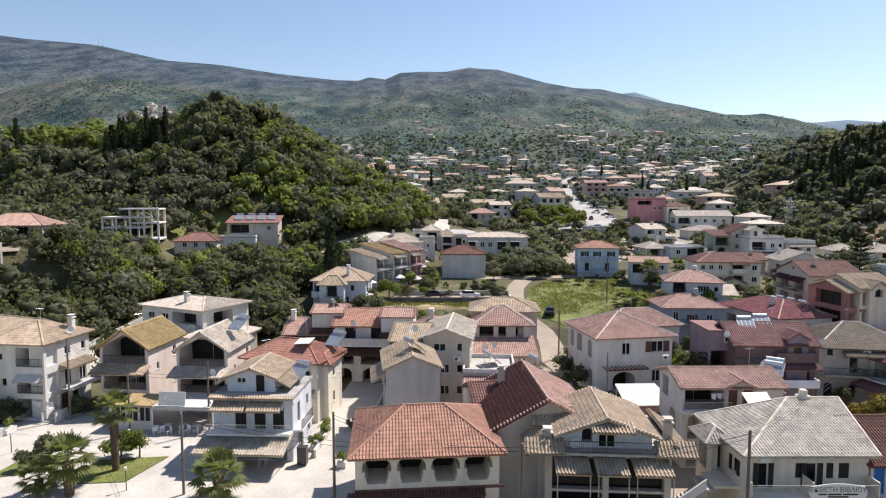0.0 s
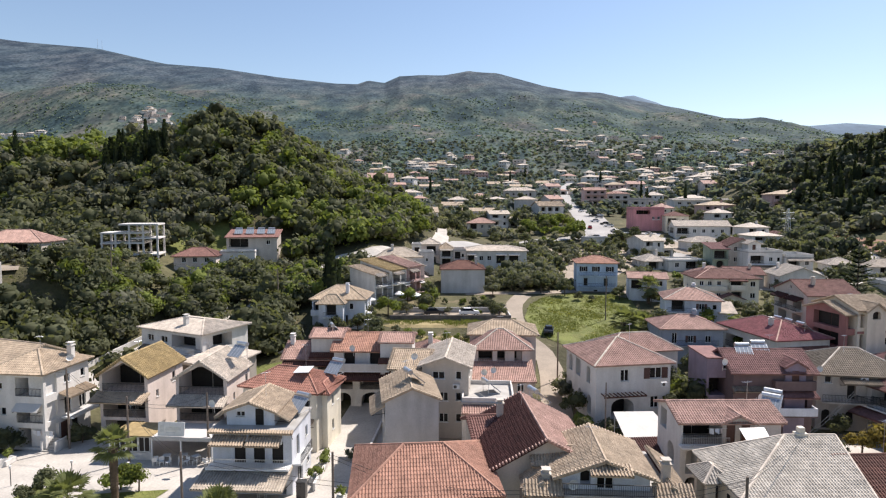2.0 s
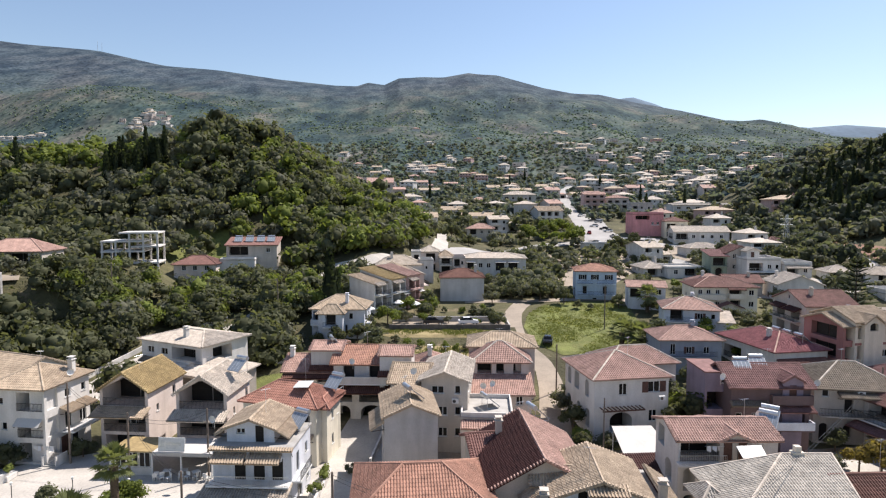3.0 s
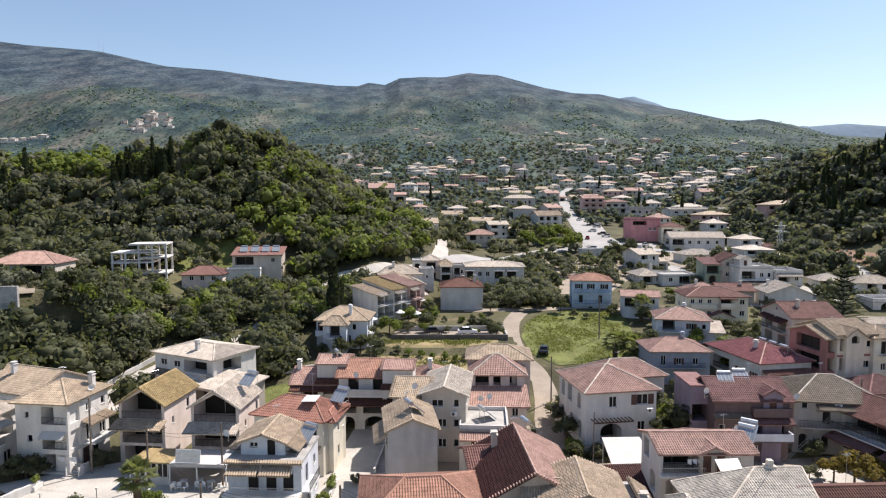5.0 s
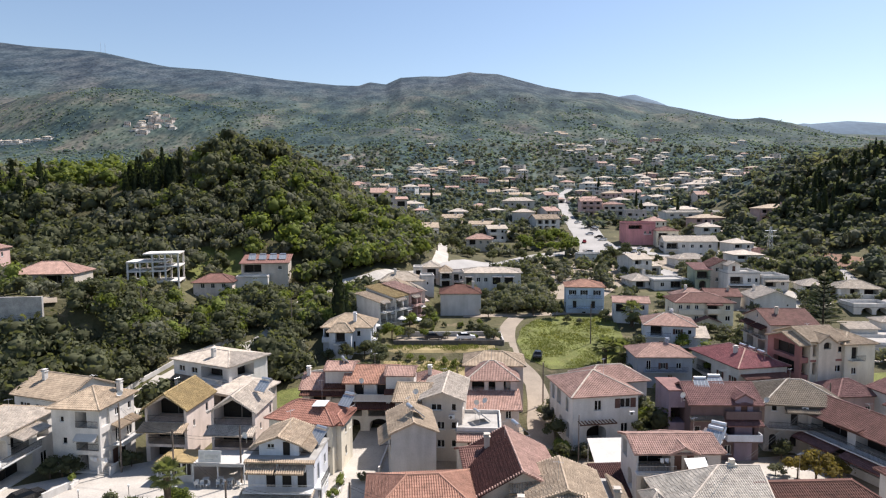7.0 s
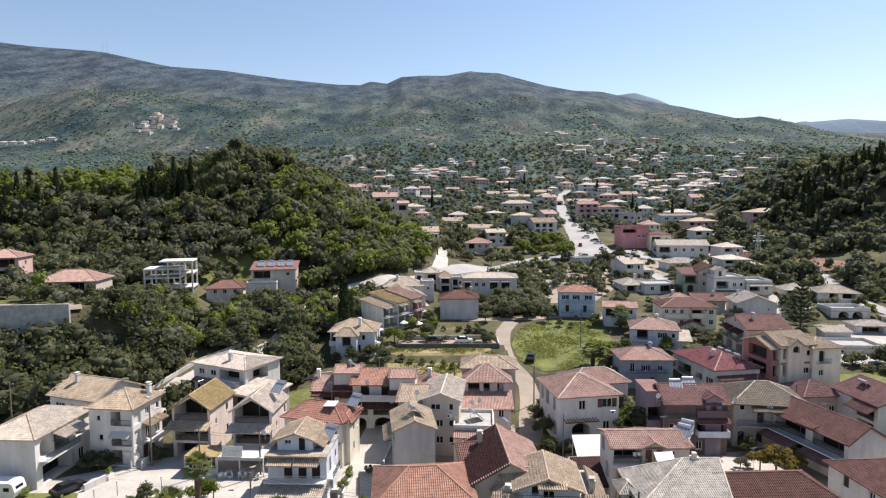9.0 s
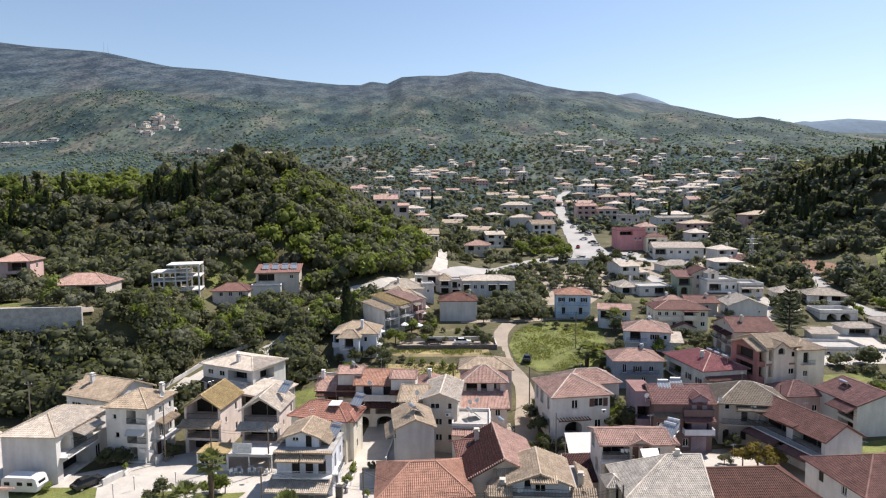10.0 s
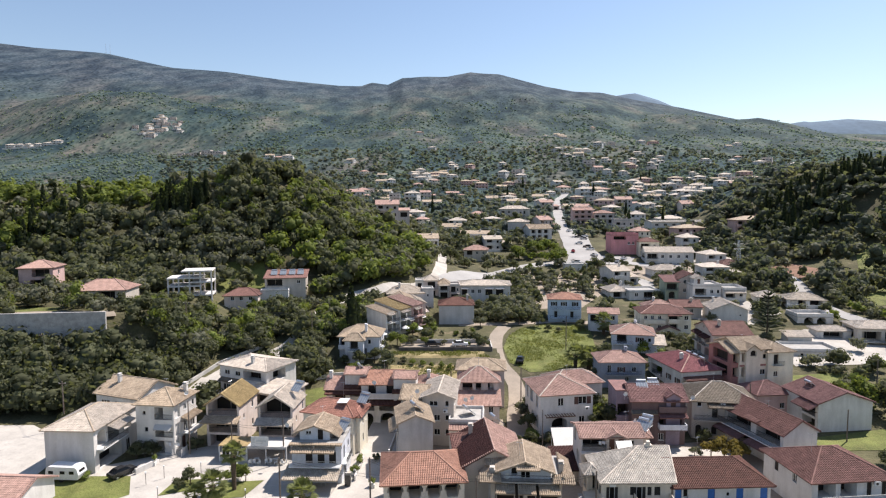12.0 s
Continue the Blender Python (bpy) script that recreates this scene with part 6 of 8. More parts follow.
# ---- roads and ground cover ----
sheet("pavement", [(-70, 30), (-59, 60), (-46, 67), (-40, 70), (-24, 70), (-14, 68), (-12.5, 80), (-3, 80), (-3, 60), (-5.5, 52), (-5.5, 30)], M["paving"], "sun-bleached concrete yard and lane between houses", category="pavement")
lane("side_street", [(-11.5, 30), (-11.2, 50), (-10.5, 64), (-9.5, 78)], 3.6, M["paving"], "narrow pale concrete street", 0.12)
lane("hill_road", [(-104, 40), (-88, 60), (-76, 73), (-64, 83), (-56.5, 91), (-54.5, 99), (-51, 107), (-40, 117.5), (-37, 132), (-35, 147), (-29, 153), (-20, 154.5), (-12, 162.5), (-5.5, 173), (-1.5, 182), (0, 196), (0, 225), (0, 262)], 5.0, M["paving"], "pale road along the foot of the wooded hill")
sheet("yard", [(-106, 40), (-94, 62), (-87, 80), (-80, 80), (-66, 70), (-64.5, 58), (-62.5, 50), (-70, 40)], M["paving"], "wide pale dirt yard beside the hill road", 0.08, category="ground")
sheet("yard", [(-61, 86), (-58.5, 94), (-56.5, 104), (-49.5, 104), (-50.5, 92), (-54, 84)], M["paving"], "pale paved parking strip beside the hill road", 0.09, category="pavement")
sheet("terrace_road", [(-150, 103), (-140, 112), (-112, 116), (-84, 117), (-80, 111), (-100, 107)], M["dirt"], "pale gravel terrace above the retaining wall", 0.1, category="ground")
sheet("lawn", [(-118, 114), (-116, 121), (-101, 122), (-99, 117)], M["grass"], "grass beside the hillside bungalow", 0.12, category="lawn")
sheet("lawn", [(-75, 152), (-76, 166), (-61, 169), (-57, 160), (-59, 150)], M["grass"], "bright grass slope beside the unfinished building", 0.15, category="lawn")
lane("dirt_lane", [(13.6, 60), (15.2, 74), (16.0, 82), (17.4, 92), (17.2, 100), (15.0, 109), (14.8, 119.5), (16.2, 130), (19.3, 138.0)], 4.2, M["dirt"], "pale dirt lane past the green field")
lane("field_lane", [(5.6, 140), (15.7, 140.5), (23.5, 140.8), (35.1, 143.0), (46, 141.0)], 3.4, M["dirt"], "pale dirt track along the field edge")
sheet("field", [(17.0, 119.5), (19.3, 129.0), (23.7, 136.0), (32.2, 140.0), (39.8, 139.5), (43.2, 133.0), (41.3, 120.0), (36.9, 107.5), (29.0, 104.5), (21.8, 103.5), (17.6, 109.5)], M["grass"], "unmown green field with yellow flowers", 0.08, category="field")
sheet("meadow", [(-12.5, 116.0), (13.0, 116.0), (12.5, 100.0), (-11.0, 100.0)], M["reed"], "dry meadow with tall grass", 0.07, category="field")
sheet("lawn", [(-28, 80), (-36, 96), (-21.3, 96.8), (-17.4, 86.7)], M["grass"], "green garden lawn", 0.07, category="lawn")
sheet("lawn", [(65, 66), (70, 72), (84, 75), (96, 75), (96, 67)], M["grass"], "green lawn below a white house", 0.07, category="lawn")
sheet("lawn", [(76.8, 88.9), (76.2, 99.9), (93.6, 102.4), (98.6, 92.5)], M["grass"], "green lawn beside a pink house", 0.07, category="lawn")
sheet("lawn", [(-61, 50), (-62, 58), (-49, 58), (-46, 52), (-52, 46)], M["grass"], "lawn with a parked caravan", 0.09, category="lawn")
sheet("yard", [(13, 36), (13.5, 50), (17, 64), (20, 70), (33, 69), (46, 70), (60, 72), (66, 62), (66, 34)], M["dirt"], "trodden pale earth between the houses", 0.05, category="ground")
sheet("yard", [(-8, 30), (-8, 60), (-3, 78), (13, 80), (12, 60), (13, 36)], M["dirt"], "trodden pale earth around the old houses", 0.05, category="ground")
sheet("pool_deck", [(86, 106), (88, 121), (104, 133), (122, 131), (120, 108)], M["paving"], "white paved terrace beside a lawn", 0.1, category="pavement")
sheet("yard", [(70, 148), (76, 166), (82, 158), (100, 158), (104, 144), (92, 138)], M["paving"], "pale paved yards and lanes between town houses", 0.08, category="pavement")
sheet("yard", [(66, 196), (70, 226), (92, 232), (112, 238), (116, 214), (100, 196)], M["dirt"], "pale bare ground between the town buildings", 0.06, category="ground")
sheet("yard", [(36, 58), (34, 66), (44, 68), (51, 66), (50, 58)], M["paving"], "pale paved yard between houses", 0.07, category="pavement")
me = bpy.data.meshes.new("parking")
me.from_pydata([(x, y, z) for z in (1.0, 5.35) for x, y in ((-10.2, 116.6), (13.6, 116.6), (13.6, 123.6), (-10.2, 123.6))], [], [(3, 2, 1, 0), (4, 5, 6, 7), (0, 1, 5, 4), (1, 2, 6, 5), (2, 3, 7, 6), (3, 0, 4, 7)])
me.materials.append(M["dirt"])
tagged(new("parking", me), "level pale earth parking yard inside low walls", "pavement", kind="structure")
lane("avenue", [(2, 182), (8, 194), (18, 210), (31, 224), (42, 233), (54, 238), (64, 242)], 7.5, M["asphalt"], "sunlit asphalt road curving towards the junction", 0.15)
lane("avenue", [(64, 238), (66, 262), (70.5, 296), (75, 330), (79.3, 362), (85.8, 406), (95, 460), (105, 515), (120, 562), (134, 600)], 7.5, M["asphalt"], "sunlit asphalt avenue running up the valley", 0.15)

sheet("plaza", [(57, 235), (85, 233), (93, 249), (78, 253), (78, 270), (86, 318), (90, 338), (76, 344), (69, 290), (63, 258)], M["asphalt"], "wide sunlit asphalt junction with parked cars", 0.1, category="road")
sheet("car_park", [(2, 184), (3, 194), (8, 204), (18, 216), (28, 226), (34, 224), (24, 210), (14, 194), (7, 183)], M["asphalt"], "pale asphalt road widening beside white buildings", 0.1, category="road")
sheet("yard", [(27, 157.7), (24.9, 197), (33.7, 221.9), (49.3, 215.7), (65.4, 214.9), (65.1, 189.2), (47, 159.9)], M["dirt"], "dry earth under olive trees beside the junction", 0.07, category="ground")
sheet("bank", [(133, 210), (144, 216), (147, 194), (136, 176), (132.5, 178), (133, 192)], M["red_earth"], "eroded red earth bank above the road", 0.1, category="ground")
sheet("slope_lawn", [(166, 202), (178, 206), (172, 184), (156, 160), (138, 150), (134, 153), (150, 176)], M["grass"], "bright grass slope below the pine hill", 0.1, category="lawn")
lane("cross_road", [(85, 238), (102, 226), (112, 242), (118, 236), (122, 220), (125, 203), (129, 193), (129.4, 185), (126, 173), (123, 163.5), (120.5, 147), (124, 138), (136, 124)], 6.0, M["asphalt"], "pale road at the foot of the pine hill", 0.14)
lane("back_street", [(74, 232), (76, 215), (80, 198), (78, 182)], 5.0, M["asphalt"], "pale side street", 0.14)


# ---- trees ----
def blob(rng, n, spread, high, base, size, leaves, leaf_size, flat=0.8, lump=2):
    """A crown of many small leaf clumps over a few lumps: vertices and quads."""
    V, F = [], []
    centres = []
    for i in range(n):
        a, r = rng.random() * math.tau, spread * math.sqrt(rng.random())
        k = 1 - (r / spread) ** 2
        z = base + size * 0.6 + (high - base - size) * (0.25 + 0.75 * k) * (0.35 + 0.65 * rng.random())
        centres.append((Vector((r * math.cos(a), r * math.sin(a), z)), size * (0.7 + 0.6 * rng.random())))
    if lump:
        ico = bmesh.new()
        bmesh.ops.create_icosphere(ico, subdivisions=1, radius=1)
        iv, jf = [v.co.copy() for v in ico.verts], [[v.index for v in f.verts] for f in ico.faces]
        ico.free()
        for c, s in centres:
            o = len(V)
            V += [c + Vector((p.x, p.y, p.z * flat)) * s * (0.5 + 0.36 * rng.random()) for p in iv]
            F += [tuple(o + i for i in f) for f in jf]
    for i in range(leaves):
        c, s = centres[i % len(centres)]
        d = Vector((rng.gauss(0, 1), rng.gauss(0, 1), rng.gauss(0.25, 0.9))).normalized()
        p = c + Vector((d.x, d.y, d.z * flat)) * s * (0.62 + 0.55 * rng.random())
        t = d.cross(Vector((rng.gauss(0, 1), rng.gauss(0, 1), rng.gauss(0, 1)))).normalized()
        b = (d * 0.9 + Vector((rng.gauss(0, 0.45), rng.gauss(0, 0.45), rng.gauss(0, 0.45)))).normalized().cross(t).normalized()
        h = leaf_size * (0.6 + 0.8 * rng.random())
        o = len(V)
        V += [p - t * h - b * h * 0.5, p + t * h - b * h * 0.6, p + t * h * 0.7 + b * h * 0.6, p - t * h * 0.8 + b * h * 0.5]
        F += [(o, o + 1, o + 2, o + 3)]
    return V, F


def spire(rng, high, rad, leaves, leaf_size):
    """A cypress: a slender pointed crown."""
    V, F = [], []
    for i in range(leaves):
        z = 0.4 + (high - 0.4) * rng.random() ** 1.15
        k = (z / high)
        r = rad * min(1.0, k * 6 + 0.4) * (1 - k) ** 0.6 * (0.75 + 0.4 * rng.random())
        a = rng.random() * math.tau
        p = Vector((r * math.cos(a), r * math.sin(a), z))
        d = Vector((math.cos(a), math.sin(a), 0))
        t = Vector((-d.y, d.x, 0)) * leaf_size * (0.5 + rng.random() * 0.6)
        up = (Vector((0, 0, 1)) + d * 0.35 * rng.gauss(0.2, 0.6)).normalized() * leaf_size * (1.2 + rng.random())
        o = len(V)
        V += [p - t, p + t, p + t * 0.5 + up, p - t * 0.5 + up]
        F += [(o, o + 1, o + 2, o + 3)]
    n = 8
    o = len(V)
    for z, r in ((0.3, rad * 0.6), (high * 0.25, rad * 0.75), (high * 0.6, rad * 0.5), (high * 0.97, 0.03)):
        V += [Vector((r * math.cos(k * math.tau / n), r * math.sin(k * math.tau / n), z)) for k in range(n)]
    for q in range(3):
        F += [(o + q * n + k, o + q * n + (k + 1) % n, o + q * n + n + (k + 1) % n, o + q * n + n + k) for k in range(n)]
    return V, F


def trunk_geo(rng, high, rad, spread):
    g = Geo()
    lean = Vector((rng.gauss(0, 0.06), rng.gauss(0, 0.06), 1)) * high
    g.tube((0, 0, -0.6), lean * 0.55, rad, 7, rad * 0.75)
    for k in range(4):
        a = k * math.tau / 4 + rng.random()
        tip = lean * (0.85 + 0.25 * rng.random()) + Vector((math.cos(a), math.sin(a), 0)) * spread * 0.5
        g.tube(lean * (0.45 + 0.1 * rng.random()), tip, rad * 0.5, 5, rad * 0.15)
    return g


def merge(name, protos, places, material, label, category):
    """Many plants nobody could count, as one object."""
    vs, fs, n = [], [], 0
    tris = []
    for k, x, y, z, s, sz, a in places:
        pv, quad, tri = protos[k]
        c, d = math.cos(a) * s, math.sin(a) * s
        q = np.empty_like(pv)
        q[:, 0], q[:, 1], q[:, 2] = pv[:, 0] * c - pv[:, 1] * d + x, pv[:, 0] * d + pv[:, 1] * c + y, pv[:, 2] * sz + z
        vs.append(q)
        fs.append(quad + n)
        tris.append(tri + n)
        n += len(pv)
    V, Q, T = np.concatenate(vs), np.concatenate(fs), np.concatenate(tris)
    me = bpy.data.meshes.new(name)
    me.vertices.add(len(V))
    me.vertices.foreach_set("co", V.astype(np.float32).ravel())
    me.loops.add(len(Q) * 4 + len(T) * 3)
    me.loops.foreach_set("vertex_index", np.concatenate([Q.ravel(), T.ravel()]).astype(np.int32))
    me.polygons.add(len(Q) + len(T))
    me.polygons.foreach_set("loop_start", np.concatenate([np.arange(len(Q)) * 4, len(Q) * 4 + np.arange(len(T)) * 3]).astype(np.int32))
    me.polygons.foreach_set("use_smooth", np.concatenate([np.zeros(len(Q), bool), np.ones(len(T), bool)]))
    me.update(calc_edges=True)
    me.validate()
    me.materials.append(material)
    return tagged(new(name, me), label, category, kind="stuff")


def proto(V, F):
    q = np.array([f for f in F if len(f) == 4], int).reshape(-1, 4)
    t = np.array([f for f in F if len(f) == 3], int).reshape(-1, 3)
    return np.array([tuple(v) for v in V], float), q, t


rng = random.Random(7)
FOREST = {}
for lod, leaves, ls, n in (("near", 290, 0.3, 4), ("", 124, 0.43, 6), ("far", 60, 0.61, 5)):
    FOREST["oak" + lod] = [proto(*blob(rng, 6, 2.1, 6.0, 0.6, 1.9, leaves, ls)) for _ in range(n)]
    FOREST["bright" + lod] = [proto(*blob(rng, 6, 2.0, 6.2, 0.6, 1.8, leaves, ls)) for _ in range(n)]
    FOREST["pine" + lod] = FOREST["oak" + lod]
    FOREST["olive" + lod] = [proto(*blob(rng, 6, 2.2, 5.0, 0.4, 1.65, leaves, ls * 0.95)) for _ in range(n)]
FOREST["cypress"] = [proto(*spire(rng, 11, 1.1, 200, 0.36)) for _ in range(3)]
SMALL = {
    "oak": [proto(*blob(rng, 2, 1.8, 4.8, 0.0, 2.2, 16, 0.9)) for _ in range(5)],
    "olive": [proto(*blob(rng, 2, 1.8, 4.2, 0.0, 2.1, 16, 0.9)) for _ in range(5)],
}
DOT = [proto(*blob(rng, 1, 0.6, 4.0, 0.0, 2.7, 3, 1.3)) for _ in range(8)]
INV = [(m.inverted(), w, d) for m, w, d in HOUSES]
LN = np.array(LANES)


def clear(x, y, gap):
    """Whether a place is free of houses and roads."""
    p = Vector((x, y, 0))
    for m, w, d in INV:
        q = m @ p
        if -gap < q.x < w + gap and -gap < q.y < d + gap:
            return False
    return bool(((LN[:, 0] - x) ** 2 + (LN[:, 1] - y) ** 2 > (LN[:, 2] + gap * 0.7) ** 2).all())


spots = {k: [] for k in FOREST}


def plant(kind, x, y, s, sz=None):
    if kind != "cypress":
        kind += "near" if y < 126 else "far" if y > 205 else ""
    spots[kind].append((rng.randrange(len(FOREST[kind])), x, y, gz(x, y) - 0.2, s, sz or s * rng.uniform(0.85, 1.2), rng.random() * math.tau))


def fresh(x, y):
    """Bright young leaves on the western crest and the eastern flank, dark oaks on the summit."""
    if x > 0 or y < 150:
        return 0.0
    return 0.4 * (x < -85 and y > 186) + 0.3 * (x > -44) - 0.3 * (-85 < x < -44 and y > 182)


def cover(x0, x1, y0, y1, n, kinds, s0, s1, gap, keep=lambda x, y: True):
    for _ in range(n):
        x, y = rng.uniform(x0, x1), rng.uniform(y0, y1)
        if keep(x, y) and clear(x, y, gap):
            m = noise.noise(Vector((x * 0.028, y * 0.028, 3.0))) + rng.gauss(0, 0.2) + fresh(x, y)
            plant(kinds[0] if m < 0.0 else kinds[1] if m < 0.3 else kinds[2], x, y, rng.uniform(s0, s1))


# the wooded hill behind the houses, its foot, the pine hill, and the valley
def off_road(x, y):
    if (26 < x < 70 and 158 < y < 224 or 84 < x < 120 and 200 < y < 240) and rng.random() < 0.75:
        return False
    return not (55 < x < 95 and 226 < y < 345) and not (-2 < x < 34 and 178 < y < 228 and abs(y - 178 - 1.45 * x) < 14) and not (70 < x < 122 and 104 < y < 134) and not (76 < x < 104 and 138 < y < 160 and rng.random() < 0.7)


cover(-230, 2, 150, 262, 960, ("oak", "olive", "bright"), 0.95, 1.5, 3.0, lambda x, y: terrain(x, y) > 9 + 0.03 * y and x < -2)
cover(-130, -62, 150, 186, 160, ("olive", "olive", "oak"), 0.9, 1.3, 2.5)
cover(-60, -6, 150, 215, 240, ("bright", "bright", "oak"), 0.9, 1.35, 3.0)
cover(-175, -30, 84, 112, 420, ("oak", "oak", "olive"), 0.95, 1.45, 2.2, lambda x, y: y > 86 + 0.2 * (x + 60) * (x < -60) and not (x < -74 and y > 97) and not (-62 < x < -48 and y < 108))
cover(-160, -28, 100, 160, 520, ("oak", "olive", "bright"), 0.75, 1.2, 2.4, lambda x, y: not (-106 < x < -70 and 103 < y < 140 and rng.random() < 0.85) and not (-90 < x < -40 and 126 < y < 150 and rng.random() < 0.45))
cover(96, 300, 140, 300, 1150, ("pine", "olive", "pine"), 0.95, 1.5, 3.0, lambda x, y: terrain(x, y) > 10.5 and x > 114 + 0.1 * abs(y - 180) and not (130 < x < 148 and 176 < y < 214 and rng.random() < 0.65) and not (134 < x < 178 and 150 < y < 206 and rng.random() < 0.55))
cover(84, 200, 90, 190, 130, ("olive", "oak", "olive"), 0.6, 1.0, 3.0)
cover(-20, 130, 150, 320, 480, ("oak", "olive", "olive"), 0.5, 0.95, 1.5, lambda x, y: off_road(x, y))
cover(52, 134, 100, 200, 330, ("olive", "oak", "bright"), 0.35, 0.75, 1.0, off_road)
cover(-2, 32, 132, 158, 110, ("olive", "oak", "olive"), 0.5, 0.8, 0.6, lambda x, y: y > 143 or x < 12)
cover(18, 30, 150, 190, 40, ("olive", "oak", "olive"), 0.75, 1.1, 1.5)
for (x0, y0), (x1, y1) in (((-46, 106), (-37, 113.5)), ((-36, 114.5), (-27, 121.5)), ((-26, 124), (-20, 138))):
    for k in range(6):
        plant(rng.choice(("oak", "oak", "bright")), x0 + (x1 - x0) * k / 6 + rng.uniform(-0.6, 0.6), y0 + (y1 - y0) * k / 6 + rng.uniform(-0.6, 0.6), rng.uniform(0.75, 1.1))
for x in np.arange(-150, -78, 1.7):
    y = np.interp(x, [-140, -118, -104, -92, -80], [100.5, 102.5, 104.2, 105.4, 106.5]) - rng.uniform(2.6, 3.8)
    s = max(0.45, (14.4 - gz(x, y)) / 6.2) * rng.uniform(0.9, 1.1)
    plant("oak" if rng.random() < 0.7 else "olive", x, y, min(s, 1.4), s)
for x in np.arange(-150, -76, 2.0):
    plant("oak" if rng.random() < 0.7 else "olive", x + rng.uniform(-0.8, 0.8), 97.5 + 0.13 * (x + 100) + rng.uniform(-1.2, 0.8), rng.uniform(1.3, 1.7))
for x0, x1, y, z in ((-56, -43, 147.0, 0.55), (-79, -67, 134.5, 0.5), (-100, -84, 121.5, 0.6), (-124, -112, 132, 0.9), (-54, -40, 142.5, 0.8), (-80, -66, 130.5, 0.6)):
    for x in np.arange(x0, x1, 2.3):
        plant(rng.choice(("oak", "olive", "oak")), x + rng.uniform(-1, 1), y + rng.uniform(-1, 1) + 0.15 * (x - x0), z * rng.uniform(0.85, 1.15))
for _ in range(16):
    x, y = rng.uniform(50, 77), rng.uniform(190, 218)
    if clear(x, y, 1.5):
        plant(rng.choice(("oak", "olive", "olive")), x, y, rng.uniform(0.55, 0.95))
for _ in range(260):
    x, y = rng.uniform(58, 135), rng.uniform(212, 330)
    if clear(x, y, 2.0) and off_road(x, y):
        plant(rng.choice(("oak", "olive", "olive")), x, y, rng.uniform(0.6, 1.1))
for _ in range(34):
    x, y = rng.uniform(24, 56), rng.uniform(160, 212)
    if clear(x, y, 1.5):
        plant(rng.choice(("olive", "olive", "olive", "oak")), x, y, rng.uniform(0.6, 1.0))
for x0, x1, y0, y1, n in ((-106, -89, 184, 197, 34), (-158, -134, 176, 198, 18), (168, 300, 246, 276, 130), (150, 168, 240, 262, 9), (156, 180, 214, 236, 8)):
    for _ in range(n):
        plant("cypress", rng.uniform(x0, x1), rng.uniform(y0, y1), rng.uniform(1.0, 1.7), rng.uniform(0.75, 1.1))
# open ground: the grass slope and the plot before the grey block; trees below the unfinished building are lowered to
# fit the camera's view
for kind, places in spots.items():
    spots[kind] = [p for p in places if not (-76 < p[1] < -57 and 149 < p[2] < 168 and p[0] % 3) and not (-3 < p[1] < 12 and 127 < p[2] < 140.5) and not (-22 < p[1] < -3 and 116 < p[2] < 139) and not (-47 < p[1] < -33.5 and 104 < p[2] < 121.5)]
    spots[kind] = [(*p[:4], 0.45, 0.42, p[6]) if -84 < p[1] < -66 and 118 < p[2] < 138 and p[4] > 0.5 else p for p in spots[kind]]
for x0, x1, y0, y1, n, s0, s1 in ((-84, -62, 116, 134, 70, 0.35, 0.5), (-40, -30, 122, 146, 40, 0.7, 1.0), (-66, -59, 100, 113, 26, 0.8, 1.15), (-56, -44, 112, 124, 22, 0.8, 1.1), (-58, -40, 128, 147, 60, 0.5, 0.8), (26, 60, 200, 232, 20, 0.5, 0.8), (-86, -54, 178, 200, 60, 0.8, 1.05), (-150, -126, 172, 186, 16, 0.9, 1.2), (18.5, 27, 69, 79, 22, 0.16, 0.32)):
    for _ in range(n):
        x, y = rng.uniform(x0, x1), rng.uniform(y0, y1)
        if clear(x, y, 0.8):
            plant(rng.choice(("oak", "olive", "oak", "bright")), x, y, rng.uniform(s0, s1))
for x, y in ((-36.2, 121.8), (-34.2, 122.4), (-38.6, 124.6), (-35.4, 124.8), (-32.6, 121.6), (-37.0, 127.0)):
    plant("oak", x, y, rng.uniform(0.85, 1.1))
for x, y in ((35, 245), (38.5, 246), (43, 245), (47.5, 242.5), (50.5, 241), (54, 246)):
    plant("bright", x, y, rng.uniform(0.8, 1.1))
plant("cypress", -23.6, 124.0, 2.0, 1.22)
plant("cypress", -22.3, 125.2, 1.4, 0.8)
for _ in range(46):
    x, y = rng.uniform(-26, -19), rng.uniform(128, 150)
    if clear(x, y, 1.2):
        plant(rng.choice(("oak", "olive", "bright")), x, y, rng.uniform(0.5, 0.85))
for _ in range(14):
    plant(rng.choice(("bright", "olive", "oak")), rng.uniform(-4.2, -1.4), rng.uniform(127, 139), rng.uniform(0.3, 0.62))
for _ in range(12):
    plant(rng.choice(("bright", "olive", "oak")), rng.uniform(-2, 10), rng.uniform(128, 132), rng.uniform(0.2, 0.36))
for _ in range(300):
    x, y = rng.uniform(-50, 56), rng.uniform(262, 400)
    if clear(x, y, 2.0):
        plant(rng.choice(("oak", "oak", "olive", "olive")), x, y, rng.uniform(0.7, 1.2))
TELL = {"oak": "dense dark green evergreen trees on the hills", "pine": "very dark green pine trees on the shaded hill", "bright": "fresh bright green spring trees on the hills", "olive": "grey-green olive trees and bushes", "cypress": "tall dark cypress trees on the hill crests"}
for x, y in ((114, 330), (131, 318), (116, 334), (60, 520), (90, 640), (150, 560), (210, 600), (128, 380), (240, 660), (-8, 420)):
    plant("cypress", x, y, rng.uniform(1.2, 1.6), rng.uniform(1.0, 1.4))
